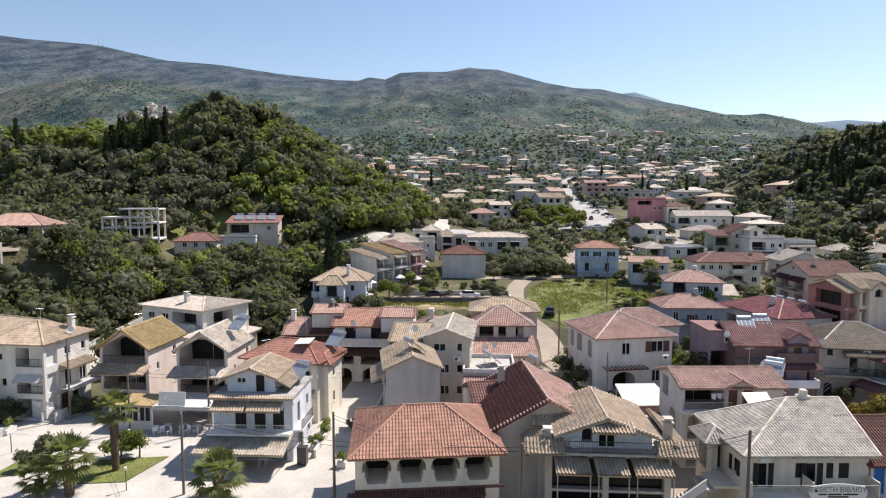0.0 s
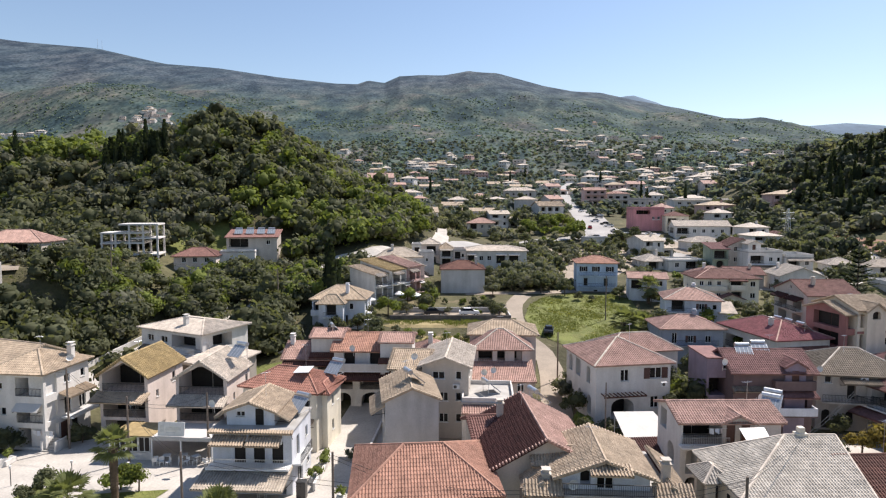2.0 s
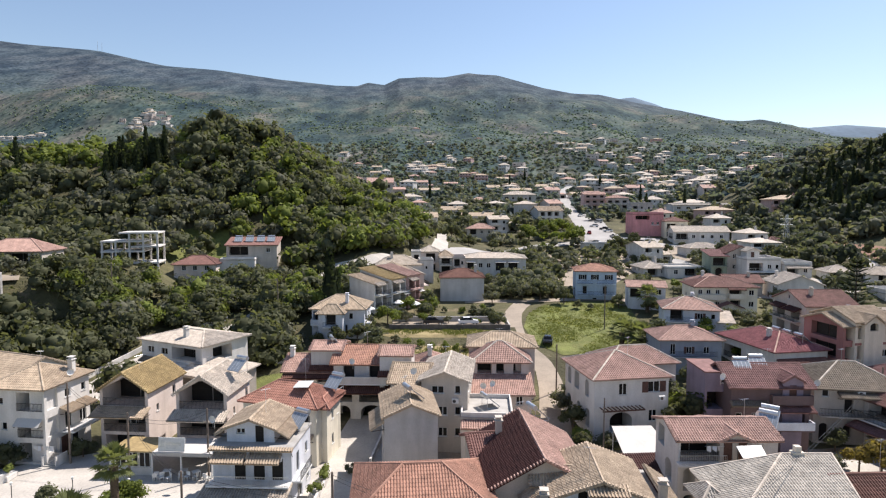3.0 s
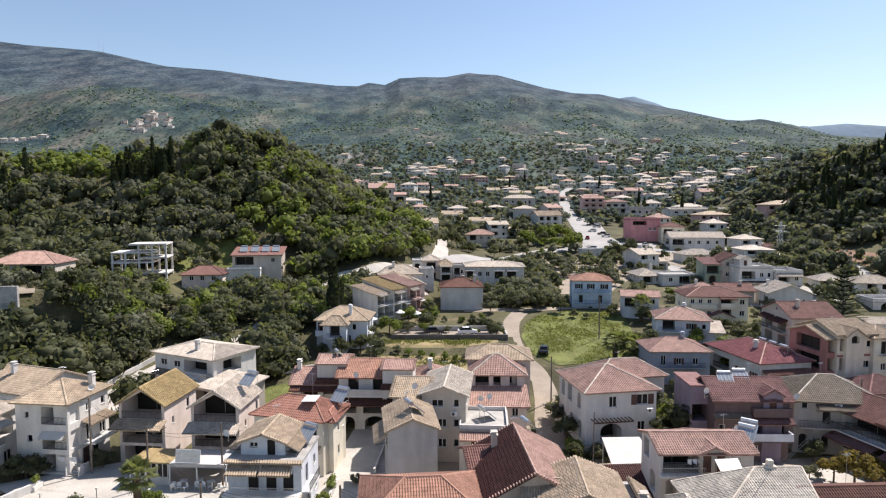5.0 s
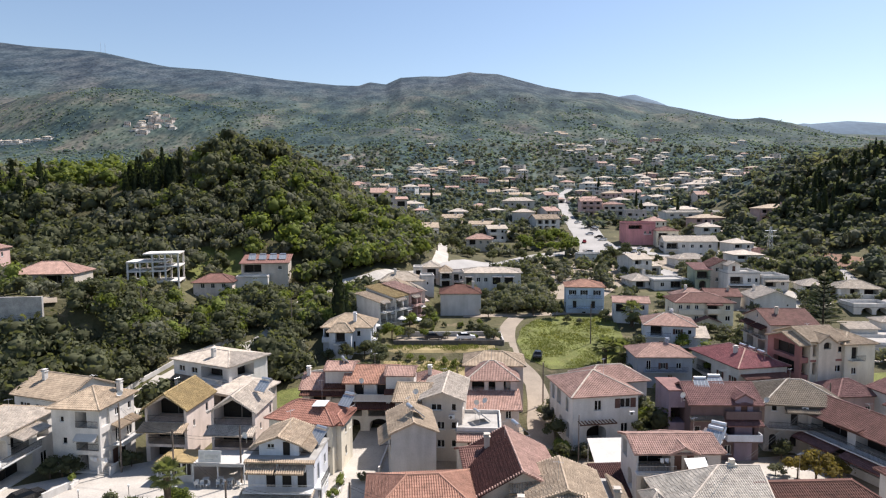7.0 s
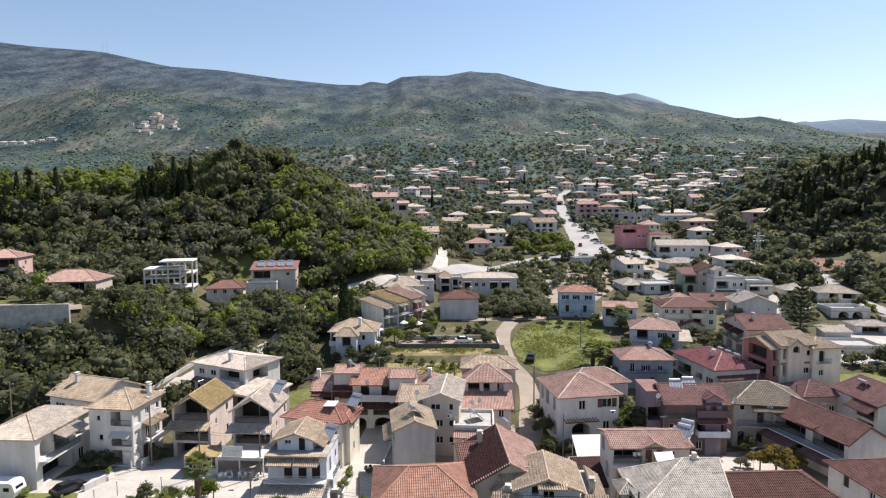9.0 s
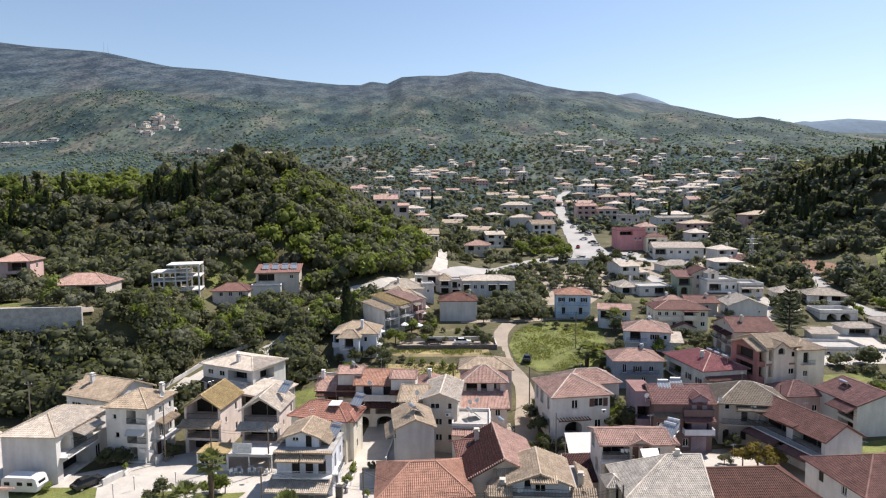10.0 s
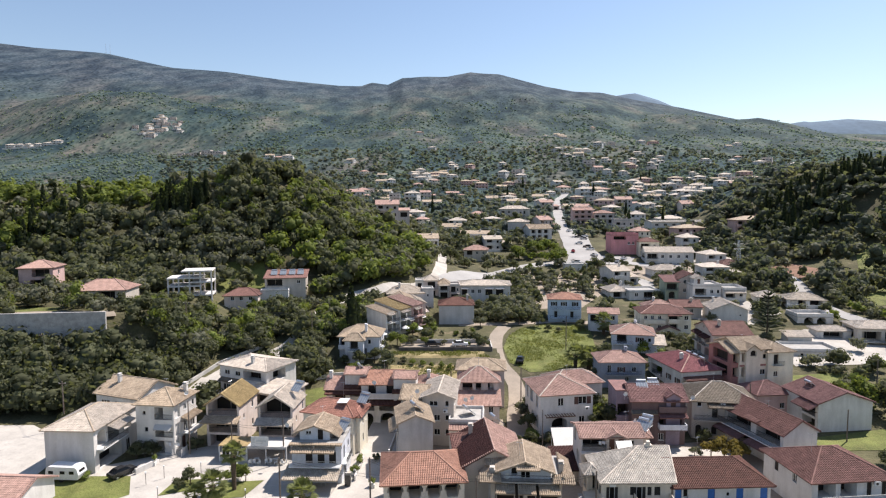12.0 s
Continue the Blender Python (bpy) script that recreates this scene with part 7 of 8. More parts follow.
for kind, places in spots.items():
    base = kind.removesuffix("near").removesuffix("far")
    if places:
        merge("woodland", FOREST[kind], places, LEAF[base], TELL[base], "trees")
far_spots = {k: [] for k in SMALL}
for _ in range(4600):
    y = 300 + 640 * rng.random() ** 1.2
    x = rng.uniform(-0.5, 0.66) * y
    if clear(x, y, 1.0) and not (46 < x < 92 and y < 310) and noise.noise(Vector((x * 0.012, y * 0.012, 9.0))) > -0.35:
        s = rng.uniform(0.7, 1.5)
        k = "oak" if rng.random() < 0.6 else "olive"
        far_spots[k].append((rng.randrange(4), x, y, gz(x, y) + rough(x, y) - 0.3, s, s * rng.uniform(0.8, 1.1), rng.random() * 6.3))
slope = {"slope": [], "slope_dark": []}
for _ in range(19000):
    y = 640 + 960 * rng.random() ** 1.15
    x = rng.uniform(-0.84, 0.8) * y
    cover_at = noise.noise(Vector((x * 0.008, y * 0.005, 2.0))) + 0.6 * noise.noise(Vector((x * 0.03, y * 0.015, 5.0)))
    thin = float(smooth((y - 1200) / 400))
    if cover_at > rng.uniform(-0.75, 0.1) + 0.6 * thin and (y > 1150 or clear(x, y, 1.0)):
        s = rng.uniform(0.5, 1.2) * (1.2 if cover_at > 0.25 else 1.0)
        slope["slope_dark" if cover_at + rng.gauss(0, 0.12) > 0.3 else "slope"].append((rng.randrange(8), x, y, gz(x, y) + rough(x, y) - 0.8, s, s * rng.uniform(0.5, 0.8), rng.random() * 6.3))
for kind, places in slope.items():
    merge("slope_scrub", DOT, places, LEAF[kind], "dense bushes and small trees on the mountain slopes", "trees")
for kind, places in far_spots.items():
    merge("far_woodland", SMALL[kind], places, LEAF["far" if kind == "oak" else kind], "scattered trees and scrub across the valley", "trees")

# tufts of grass and flowers on the field
def tufts(pts, n, r):
    poly = pts
    out = []
    while len(out) < n:
        x, y = r.uniform(min(p[0] for p in poly), max(p[0] for p in poly)), r.uniform(min(p[1] for p in poly), max(p[1] for p in poly))
        inside = False
        for (x0, y0), (x1, y1) in zip(poly, poly[1:] + poly[:1]):
            if (y0 > y) != (y1 > y) and x < (x1 - x0) * (y - y0) / (y1 - y0) + x0:
                inside = not inside
        if inside and noise.noise(Vector((x * 0.15, y * 0.15, 4.0))) > -0.3 + 0.5 * r.random():
            out.append((r.randrange(3), x, y, gz(x, y) + 0.05, r.uniform(0.35, 0.8), r.uniform(0.35, 0.9), r.random() * 6.3))
    return out


def tuft(r):
    V, F = [], []
    for _ in range(7):
        a, l = r.random() * math.tau, r.uniform(0.15, 0.45)
        o = Vector((r.gauss(0, 0.25), r.gauss(0, 0.25), 0))
        d, q = Vector((math.cos(a), math.sin(a), 0)), len(V)
        sd = Vector((-d.y, d.x, 0)) * 0.07
        V += [o - sd, o + sd, o + d * 0.12 + Vector((0, 0, l)) + sd * 0.4, o + d * 0.12 + Vector((0, 0, l)) - sd * 0.4]
        F.append((q, q + 1, q + 2, q + 3))
    return proto(V, F)


TUFT = [tuft(rng) for _ in range(3)]
merge("field_grass", TUFT, tufts([(17.0, 119.5), (19.3, 129.0), (23.7, 136.0), (32.2, 140.0), (39.8, 139.5), (43.2, 133.0), (41.3, 120.0), (36.9, 107.5), (29.0, 104.5), (21.8, 103.5), (17.6, 109.5)], 3600, rng), LEAF["meadow"], "tufts of fresh grass on the field", "grass")
merge("field_flowers", TUFT, tufts([(20, 108), (20, 126), (26, 136), (40, 137), (40, 118), (32, 107)], 150, rng), LEAF["flowers"], "yellow flowering weeds on the field", "grass")
merge("meadow_grass", TUFT, [(k, x, y, z, s * 1.3, sz * 1.4, a) for k, x, y, z, s, sz, a in tufts([(-12.5, 116.0), (13.0, 116.0), (12.5, 100.0), (-11.0, 100.0)], 1300, rng)], LEAF["meadow"], "tall green grass and reeds in the meadow", "grass")


# ---- garden trees ----
def crown_mesh(kind, V, F):
    me = bpy.data.meshes.new("crown")
    me.from_pydata([tuple(v) for v in V], [], F)
    me.materials.append(LEAF[kind])
    return me


TREES = {}
tree_rng = random.Random(33)
for kind, label, n, spread, high, base, size, leaves, ls in (
    ("oak", "dark green broadleaf garden tree", 11, 2.0, 5.2, 1.0, 1.1, 900, 0.2),
    ("bright", "fresh green leafy garden tree", 11, 1.9, 5.0, 0.9, 1.05, 900, 0.2),
    ("olive", "grey-green olive tree with gnarled trunk", 11, 2.1, 4.4, 0.8, 1.0, 900, 0.18),
    ("autumn", "yellowing half-bare garden tree", 10, 1.9, 5.0, 0.9, 0.9, 520, 0.18),
):
    TREES[kind] = []
    for _ in range(3 if kind != "autumn" else 2):
        TREES[kind].append((label, trunk_geo(tree_rng, high * 0.75, 0.16, spread), crown_mesh(kind, *blob(tree_rng, n, spread, high, base, size, leaves, ls))))
TRUNKS = {}


def tree(kind, x, y, s=1.0, sz=None, z=None):
    k = tree_rng.randrange(len(TREES[kind]))
    label, tg, crown = TREES[kind][k]
    if (kind, k) not in TRUNKS:
        me = bpy.data.meshes.new("trunk")
        me.from_pydata(tg.v, [], tg.f)
        me.materials.append(M["bark"])
        TRUNKS[kind, k] = me
    root = tagged(new("tree"), label, "tree", "garden trees")
    root.matrix_world = pose(x, y, gz(x, y) if z is None else z, 0, 0, tree_rng.uniform(0, 360)) @ Matrix.Diagonal((s, s, sz or s, 1))
    put_mesh("trunk", TRUNKS[kind, k], root, Matrix())
    put_mesh("crown", crown, root, Matrix())
    return root


for kind, x, y, s in (
    ("oak", -38.2, 55.4, 0.55), ("oak", -39.3, 53.6, 0.4), ("oak", -50.2, 65.0, 0.62), ("oak", -51.6, 64.6, 0.6), ("oak", -48.9, 65.4, 0.5), ("bright", -56.0, 57.0, 0.4), ("bright", -31.8, 56.4, 0.66), ("bright", -29.8, 56.0, 0.6), ("oak", -42.6, 68.0, 0.55),
    ("oak", -73, 86, 1.2), ("oak", -72, 78, 0.8), ("autumn", -69.5, 79.5, 0.75), ("bright", -27.5, 79.0, 0.7), ("olive", -25.5, 82, 0.6), ("bright", -23.4, 82.2, 0.59), ("oak", -47.5, 99, 0.7), ("bright", -49.0, 97.5, 0.45),
    ("olive", 18, 81.8, 0.88), ("olive", 18.0, 80, 0.7), ("oak", 17.2, 75, 0.75), ("bright", 17.6, 71.5, 0.55), ("oak", 16.6, 68.5, 0.6), ("olive", 20.6, 70.0, 0.55), ("bright", 24.0, 70.6, 0.5), ("bright", 27.4, 69.6, 0.5),
    ("oak", 31.8, 80, 1.1), ("bright", 31.2, 76.0, 1.0), ("oak", 31.2, 72.6, 1.25), ("bright", 32.5, 81.4, 0.88), ("bright", 45.3, 83, 1.02), ("oak", 43.3, 84.2, 0.78), ("bright", 47, 85.4, 0.77), ("oak", 39.5, 91.5, 0.67),
    ("autumn", 48.4, 62.4, 0.95), ("autumn", 46.6, 63.4, 0.75), ("oak", 47.8, 69.2, 0.6), ("olive", 44.2, 64.2, 0.45), ("autumn", 50.8, 62.8, 0.8),
    ("bright", 12.4, 60.5, 0.45), ("bright", 11.4, 58.6, 0.4), ("oak", 13.2, 62.5, 0.45), ("olive", -10.2, 63.4, 0.32), ("bright", 15.2, 57, 0.4), ("bright", 14.4, 63.0, 0.4), ("oak", 17.0, 60.6, 0.42), ("olive", 16.4, 66.4, 0.5), ("bright", 18.6, 58.8, 0.4), ("oak", 15.0, 67.5, 0.5),
    ("oak", 92, 60, 0.9), ("bright", 97, 64, 1.0), ("oak", 101, 66, 1.2), ("oak", 88, 58, 0.8), ("olive", 80, 58, 0.7), ("oak", 74, 60, 0.6), ("oak", 104, 60, 1.2), ("bright", 80.1, 81.8, 1.37), ("bright", 84.6, 83.4, 1.56), ("oak", 90, 81, 1.57), ("oak", 96, 78, 1.5), ("olive", 86.5, 88.1, 1.15), ("oak", 95.9, 85, 1.55), ("bright", 91, 79, 1.2), ("oak", 104, 82, 1.6), ("oak", 104.2, 86.6, 1.45), ("bright", 75.7, 84.2, 0.78), ("oak", 84, 80.5, 0.7), ("bright", 101, 72, 0.9), ("oak", 88, 68, 0.5), ("oak", 82, 66.5, 0.4),
    ("olive", 37, 99.3, 0.83), ("oak", 40.2, 105.7, 0.72), ("oak", 44.6, 106.4, 0.81), ("oak", 47.6, 101.9, 0.73), ("olive", 53.4, 105.1, 0.81), ("olive", 55.6, 107.7, 0.72), ("oak", 48.8, 126.3, 0.87), ("oak", 46.1, 128.6, 0.78), ("olive", 31.1, 102.5, 0.46),
    ("oak", -14, 97.6, 0.78), ("olive", -17, 100.2, 0.88), ("oak", -12.2, 105.6, 0.88), ("bright", -19.7, 104.1, 0.69), ("oak", -27.8, 103.1, 0.99), ("oak", -33, 108, 1.2), ("olive", -7.4, 122.8, 0.65), ("bright", -11.1, 120.6, 1.02), ("bright", -7.6, 129.9, 0.96), ("bright", -3.7, 121.9, 0.55),
    ("olive", 1.5, 121.9, 0.42), ("olive", 4.6, 121.3, 0.46), ("bright", 7.4, 120.9, 0.39), ("oak", 10.5, 121.7, 0.69), ("oak", 11.8, 120, 0.62), ("oak", -15.2, 115.4, 0.89), ("oak", -17.5, 114.5, 0.8), ("oak", -13.1, 109.5, 0.77), ("olive", -8.8, 109.6, 0.39), ("bright", -6.4, 108.4, 0.35), ("bright", -4, 107.8, 0.37), ("bright", -1.7, 106.3, 0.32), ("bright", 0.6, 106.4, 0.36), ("bright", 2.9, 105.2, 0.34), ("olive", 4.9, 106, 0.38), ("oak", 5, 155, 0.8), ("olive", 8.5, 157.5, 0.95), ("oak", 11.8, 153.6, 0.89), ("olive", 14.9, 153.2, 1.01), ("bright", 9.8, 148.9, 0.58), ("oak", 17.1, 142.1, 0.92), ("olive", 19.4, 146.4, 0.81), ("oak", 31, 132.8, 0.44), ("olive", 34, 132.2, 0.39), ("oak", 40.5, 133.1, 0.7), ("oak", -23.4, 109.1, 0.55), ("oak", -19.3, 108.6, 0.75), ("olive", -27, 110.6, 0.5), ("oak", -15.9, 109.7, 0.79), ("oak", 38.8, 109.5, 0.8), ("oak", 41.5, 111.2, 0.84), ("oak", 36.8, 112.4, 0.53), ("olive", 12.3, 122.5, 0.61), ("olive", 16, 148.1, 1.03), ("olive", 19.7, 142.3, 1.16), ("oak", 23.8, 140.7, 1.06), ("olive", 26.6, 145.2, 1.06), ("oak", 28.9, 137.3, 0.87), ("olive", 12, 137.1, 0.83),
    ("bright", 52.5, 233, 1.9), ("bright", 36.5, 246, 1.6), ("bright", 46, 254, 1.8), ("bright", 53, 258, 1.9), ("oak", 43, 248, 1.2), ("oak", 32, 238, 1.0), ("oak", 68, 222, 1.3), ("oak", 75, 229, 1.2), ("oak", 31.7, 224, 0.99), ("oak", 20, 220, 1.), ("oak", 4, 226, 1.6), ("oak", -2, 234, 1.7), ("oak", 10, 215, 0.9), ("olive", 55.2, 192.9, 1.05), ("oak", 62.6, 209.3, 0.98),
    ("oak", 64.8, 186.4, 0.86), ("oak", 69.4, 136.3, 0.82), ("olive", 80.7, 140, 0.86), ("oak", 77.9, 111.7, 0.83), ("olive", 88.2, 122.3, 0.77), ("oak", 66.3, 101.6, 0.64), ("olive", 75.9, 116, 0.74), ("oak", 55.5, 99.3, 0.55), ("bright", 52.2, 101.9, 0.55), ("bright", 59.3, 83.4, 0.68), ("oak", 57.4, 86.6, 0.58), ("bright", 43.3, 89.3, 0.57), ("oak", 33.4, 91.1, 0.67), ("oak", 30.6, 88.1, 0.67), ("bright", 31.6, 93.9, 0.57), ("olive", 45.4, 98, 0.65), ("bright", 71.7, 106, 0.55),
):
    tree(kind, x, y, s)
# a tall conifer with level whorls of branches
con = tagged(new("conifer"), "tall dark conifer with level tiers of branches", "tree")
con.matrix_world = pose(90.0, 126.5, gz(90.0, 126.5)) @ Matrix.Diagonal((1.35, 1.35, 1.05, 1))
Geo().tube((0, 0, -0.5), (0, 0, 12.5), 0.2, 7, 0.04).make("trunk", M["bark"], con)
V, F = [], []
for tier in range(11):
    z = 2.0 + tier * 0.95
    reach = 3.2 * (1 - tier / 12.5)
    for k in range(7):
        a = k * math.tau / 7 + tier * 0.4
        d, sd = Vector((math.cos(a), math.sin(a), 0)), Vector((-math.sin(a), math.cos(a), 0))
        for q in range(9):
            p = d * reach * (q + 1) / 9 + Vector((0, 0, z + 0.08 * q - 0.25))
            wv = 0.34 * (1 - q / 14)
            for s in (-1, 1):
                o = len(V)
                V += [p, p + d * 0.3, p + d * 0.42 + sd * s * wv + Vector((0, 0, 0.22)), p + d * 0.12 + sd * s * wv + Vector((0, 0, 0.14))]
                F.append((o, o + 1, o + 2, o + 3))
ob = new("crown", crown_mesh("cypress", V, F))
ob.parent = con


def palm(x, y, high, s, label):
    root = tagged(new("palm_tree"), label, "palm tree", "palm trees")
    root.matrix_world = pose(x, y, gz(x, y), 0, 0, tree_rng.uniform(0, 360)) @ Matrix.Diagonal((s, s, s, 1))
    h = high / s
    g = Geo()
    n = int(h / 0.28)
    for k in range(n):
        g.tube((0, 0, -0.3 + k * 0.28), (0, 0, -0.3 + (k + 1.15) * 0.28), 0.27 + 0.1 * k / n, 9, 0.33 + 0.1 * k / n)
    g.make("trunk", M["bark"], root)
    V, F = [], []
    for i in range(36):
        a, tilt = i * 2.39996, 1.4 - 2.1 * (i / 36) + tree_rng.gauss(0, 0.1)
        d, sd = Vector((math.cos(a), math.sin(a), 0)), Vector((-math.sin(a), math.cos(a), 0))
        way = d * math.cos(tilt) + Vector((0, 0, math.sin(tilt)))
        up = sd.cross(way)
        stem = 0.95 + 0.3 * tree_rng.random()
        hub = Vector((0, 0, h - 0.15)) + way * stem
        o = len(V)
        V += [Vector((0, 0, h - 0.2)) - sd * 0.03, Vector((0, 0, h - 0.2)) + sd * 0.03, hub + sd * 0.02, hub - sd * 0.02]
        F.append((o, o + 1, o + 2, o + 3))
        for q in range(13):
            f = (q - 6) / 6 * 1.45
            ray = way * math.cos(f) + sd * math.sin(f)
            side = sd * math.cos(f) - way * math.sin(f)
            length = (1.0 + 0.2 * tree_rng.random()) * (1 - 0.25 * abs(f) / 1.45)
            mid = hub + ray * length * 0.6 + up * 0.05
            tip = hub + ray * length - Vector((0, 0, 0.1 + 0.14 * tree_rng.random()))
            o = len(V)
            V += [hub, mid - side * 0.075, tip, mid + side * 0.075]
            F.append((o, o + 1, o + 2, o + 3))
    ob = new("crown", crown_mesh("palm", V, F))
    ob.parent = root
    return root


palm(-30.6, 53.3, 6.0, 1.0, "tall fan palm with a shaggy trunk on a lawn")
palm(-32.0, 48.6, 3.4, 1.2, "fan palm with drooping fronds")
palm(-18.9, 47.8, 2.4, 1.2, "fan palm beside the house awning")
palm(-34.8, 49.0, 1.6, 0.9, "short fan palm beside the lane")
palm(32.9, 105.5, 4, 1.35, "palm beside the green field")
palm(35.9, 104.7, 3.4, 1.54, "broad palm beside the green field")
palm(38.1, 103.2, 2.7, 1.28, "low palm beside the green field")
palm(46.1, 130.3, 4.3, 1.30, "palm between white houses")

# ---- walls, fences and yards ----


def wall(label, line, high, thick, key, sink=0.6, category="wall", top=None):
    root = tagged(new("garden_wall"), label, category, kind="structure")
    for (x0, y0), (x1, y1) in zip(line, line[1:]):
        d = Vector((x1 - x0, y1 - y0, 0))
        s = Vector((-d.y, d.x, 0)).normalized() * thick / 2
        n = max(1, int(d.length / 4))
        for k in range(n):
            a, b = Vector((x0, y0, 0)) + d * k / n, Vector((x0, y0, 0)) + d * (k + 1) / n
            za, zb = gz(a.x, a.y), gz(b.x, b.y)
            base = [a - s, b - s, b + s, a + s]
            zs = [za, zb, zb, za]
            Geo().add([(p.x, p.y, z - sink) for p, z in zip(base, zs)] + [(p.x, p.y, top or z + high) for p, z in zip(base, zs)], BOX_F).make("wall_section", M[key], root)
    return root


wall("long grey stone retaining wall below the hillside road", [(-140, 100.5), (-118, 102.5), (-104, 104.2), (-92, 105.4), (-80, 106.5)], 5.0, 0.6, "stonewall", 1.5, top=17.8)
wall("low white wall along the hill road", [(-60.5, 93), (-58.3, 101), (-54.5, 109.5), (-44, 120)], 0.9, 0.25, "white")
wall("white boundary wall behind the gardens", [(-29, 101.5), (-20, 102.5), (-15, 103)], 0.9, 0.25, "white")
wall("dark wall of the parking yard", [(-10.4, 116.45), (13.75, 116.45)], 0.8, 0.26, "darkstone", 1.5, top=6.1)
wall("pale wall of the parking yard", [(-10.4, 123.75), (13.75, 123.75)], 0.7, 0.26, "greyplaster", 1.5, top=6.4)
wall("pale end wall of the parking yard", [(13.75, 116.6), (13.75, 123.6)], 0.7, 0.26, "greyplaster", 1.5, top=6.0)
wall("white garden wall", [(-8.2, 66), (-7.4, 77)], 0.7, 0.25, "white")
wall("low wall with stone posts", [(-48.5, 58.5), (-47, 62.0)], 1.0, 0.3, "white")
wall("white wall along the lane", [(-12.6, 56), (-12.2, 63)], 0.9, 0.25, "white")
wall("white garden wall", [(26, 64), (33, 64.5)], 1.0, 0.25, "white")
sheet("lawn", [(-34, 50.5), (-33.5, 55.5), (-27.0, 56.3), (-28.5, 51)], M["grass"], "small lawn island with a palm", 0.13, category="lawn")
sheet("lawn", [(-41.5, 51.5), (-41, 56.5), (-36.6, 56.8), (-36.4, 53.5)], M["grass"], "small lawn island with bushes", 0.13, category="lawn")

# taverna terrace with a long flat awning
tv = tagged(new("taverna_terrace"), "taverna terrace under a long pale flat awning", "terrace")
tv.matrix_world = pose(-36.8, 63.2, 0, 0, 0, -4)
Geo().box(0, 0, 2.75, 5.0, 4.0, 2.9).make("roof", M["t_ochre"], tv, "ochre flat roof")
Geo().box(5.0, 0, 2.7, 11.8, 4.2, 2.84).make("awning", M["canvas"], tv)
for x in (0.1, 4.9, 8.2, 11.7):
    Geo().box(x - 0.08, 0.1, 0, x + 0.08, 0.26, 2.7).make("post", M["frame"], tv)
Geo().box(0.1, 0.3, 0.0, 4.8, 0.45, 0.9).make("front_wall", M["white"], tv)
for x in (0.5, 1.9, 3.3):
    put_mesh("glass_panel", unit("frame", 1.3, 1.7), tv, Matrix.Translation((x, 0.32, 0.95)))
    put_mesh("pane", unit("pane", 1.3, 1.7), tv, Matrix.Translation((x, 0.33, 0.95)))
g = Geo()
for k in range(34):
    x = 5.0 + k * 0.2
    g.add([(x, -0.02, 2.72), (x + 0.2, -0.02, 2.72), (x + 0.17, -0.02, 2.45), (x + 0.1, -0.02, 2.38), (x + 0.03, -0.02, 2.45)], [(0, 1, 2, 3, 4)])
g.make("scalloped_edge", M["canvas"], tv)
sg = tagged(new("taverna_sign"), "white rectangular sign board with grey lettering on the awning", "sign")
sg.matrix_world = pose(-31.2, 63.0, 2.9, -8, 0, -4)
Geo().box(0, 0, 0, 3.0, 0.08, 1.5).make("board", M["frame"], sg)
g = Geo()
for x0, x1, z0, z1 in ((0.25, 0.7, 0.45, 1.2), (0.85, 2.6, 0.62, 0.98), (0.9, 2.0, 0.3, 0.42)):
    g.box(x0, -0.006, z0, x1, 0.0, z1)
g.make("lettering", M["alu"], sg)


def chair(x, y, rz):
    c = tagged(new("garden_chair"), "white plastic garden chair on the taverna terrace", "chair", "taverna chairs")
    c.matrix_world = pose(x, y, gz(x, y) + 0.06, 0, 0, rz)
    Geo().box(-0.24, -0.24, 0.42, 0.24, 0.24, 0.46).make("seat", M["frame"], c)
    Geo().box(-0.24, 0.2, 0.46, 0.24, 0.25, 0.9).make("backrest", M["frame"], c)
    for dx in (-0.2, 0.2):
        for dy in (-0.2, 0.2):
            Geo().box(dx - 0.025, dy - 0.025, 0, dx + 0.025, dy + 0.025, 0.42).make("leg", M["frame"], c)
    return c


c0 = chair(-31.0, 62.0, 20)
for k in range(7):
    x, y = -31.3 + 6.6 * (k % 7) / 7 + tree_rng.uniform(-0.2, 0.2), 61.9 + 0.9 * (k // 7) + tree_rng.uniform(-0.2, 0.2)
    copy_thing(c0, pose(x, y, gz(x, y) + 0.06, 0, 0, tree_rng.uniform(0, 360)))

# white marquee and red lean-to between houses
mq = tagged(new("marquee"), "white canvas marquee over a garden yard", "canopy")
mq.matrix_world = pose(19.8, 62.0, 0, 0, 0, 2)
Geo().quad((0, 0, 3.0), (5.6, 0, 3.0), (5.6, 6.4, 3.6), (0.8, 6.4, 3.6), thick=0.05).make("cover", M["canvas"], mq)
for x in (0.3, 5.4):
    for y in (0.1, 6.2):
        Geo().tube((x + 0.1 * y, y, 0), (x + 0.1 * y if x < 1 else x, y, 3.0 if y < 1 else 3.55), 0.05).make("post", M["frame"], mq)
lc = tagged(new("terrace_cover"), "small white sheet-metal cover on thin posts", "canopy")
lc.matrix_world = pose(27.2, 51.2, 0)
Geo().quad((0, 0, 7.2), (2.3, 0.2, 7.2), (2.5, 1.7, 7.7), (0.1, 1.5, 7.7), thick=0.05).make("cover", M["frame"], lc)
for x, y in ((0.15, 0.1), (2.2, 0.3), (2.3, 1.5), (0.2, 1.4)):
    Geo().tube((x, y, 0), (x, y, 7.2 + 0.3 * (y > 1)), 0.04).make("post", M["metal"], lc)
house("low lean-to shed with a dark red tiled roof", 19.3, 55.2, 4, 4.2, 4.8, 2.2, roof="shed", rise=1.3, rm="t_umber", wm="ivory", name="shed")
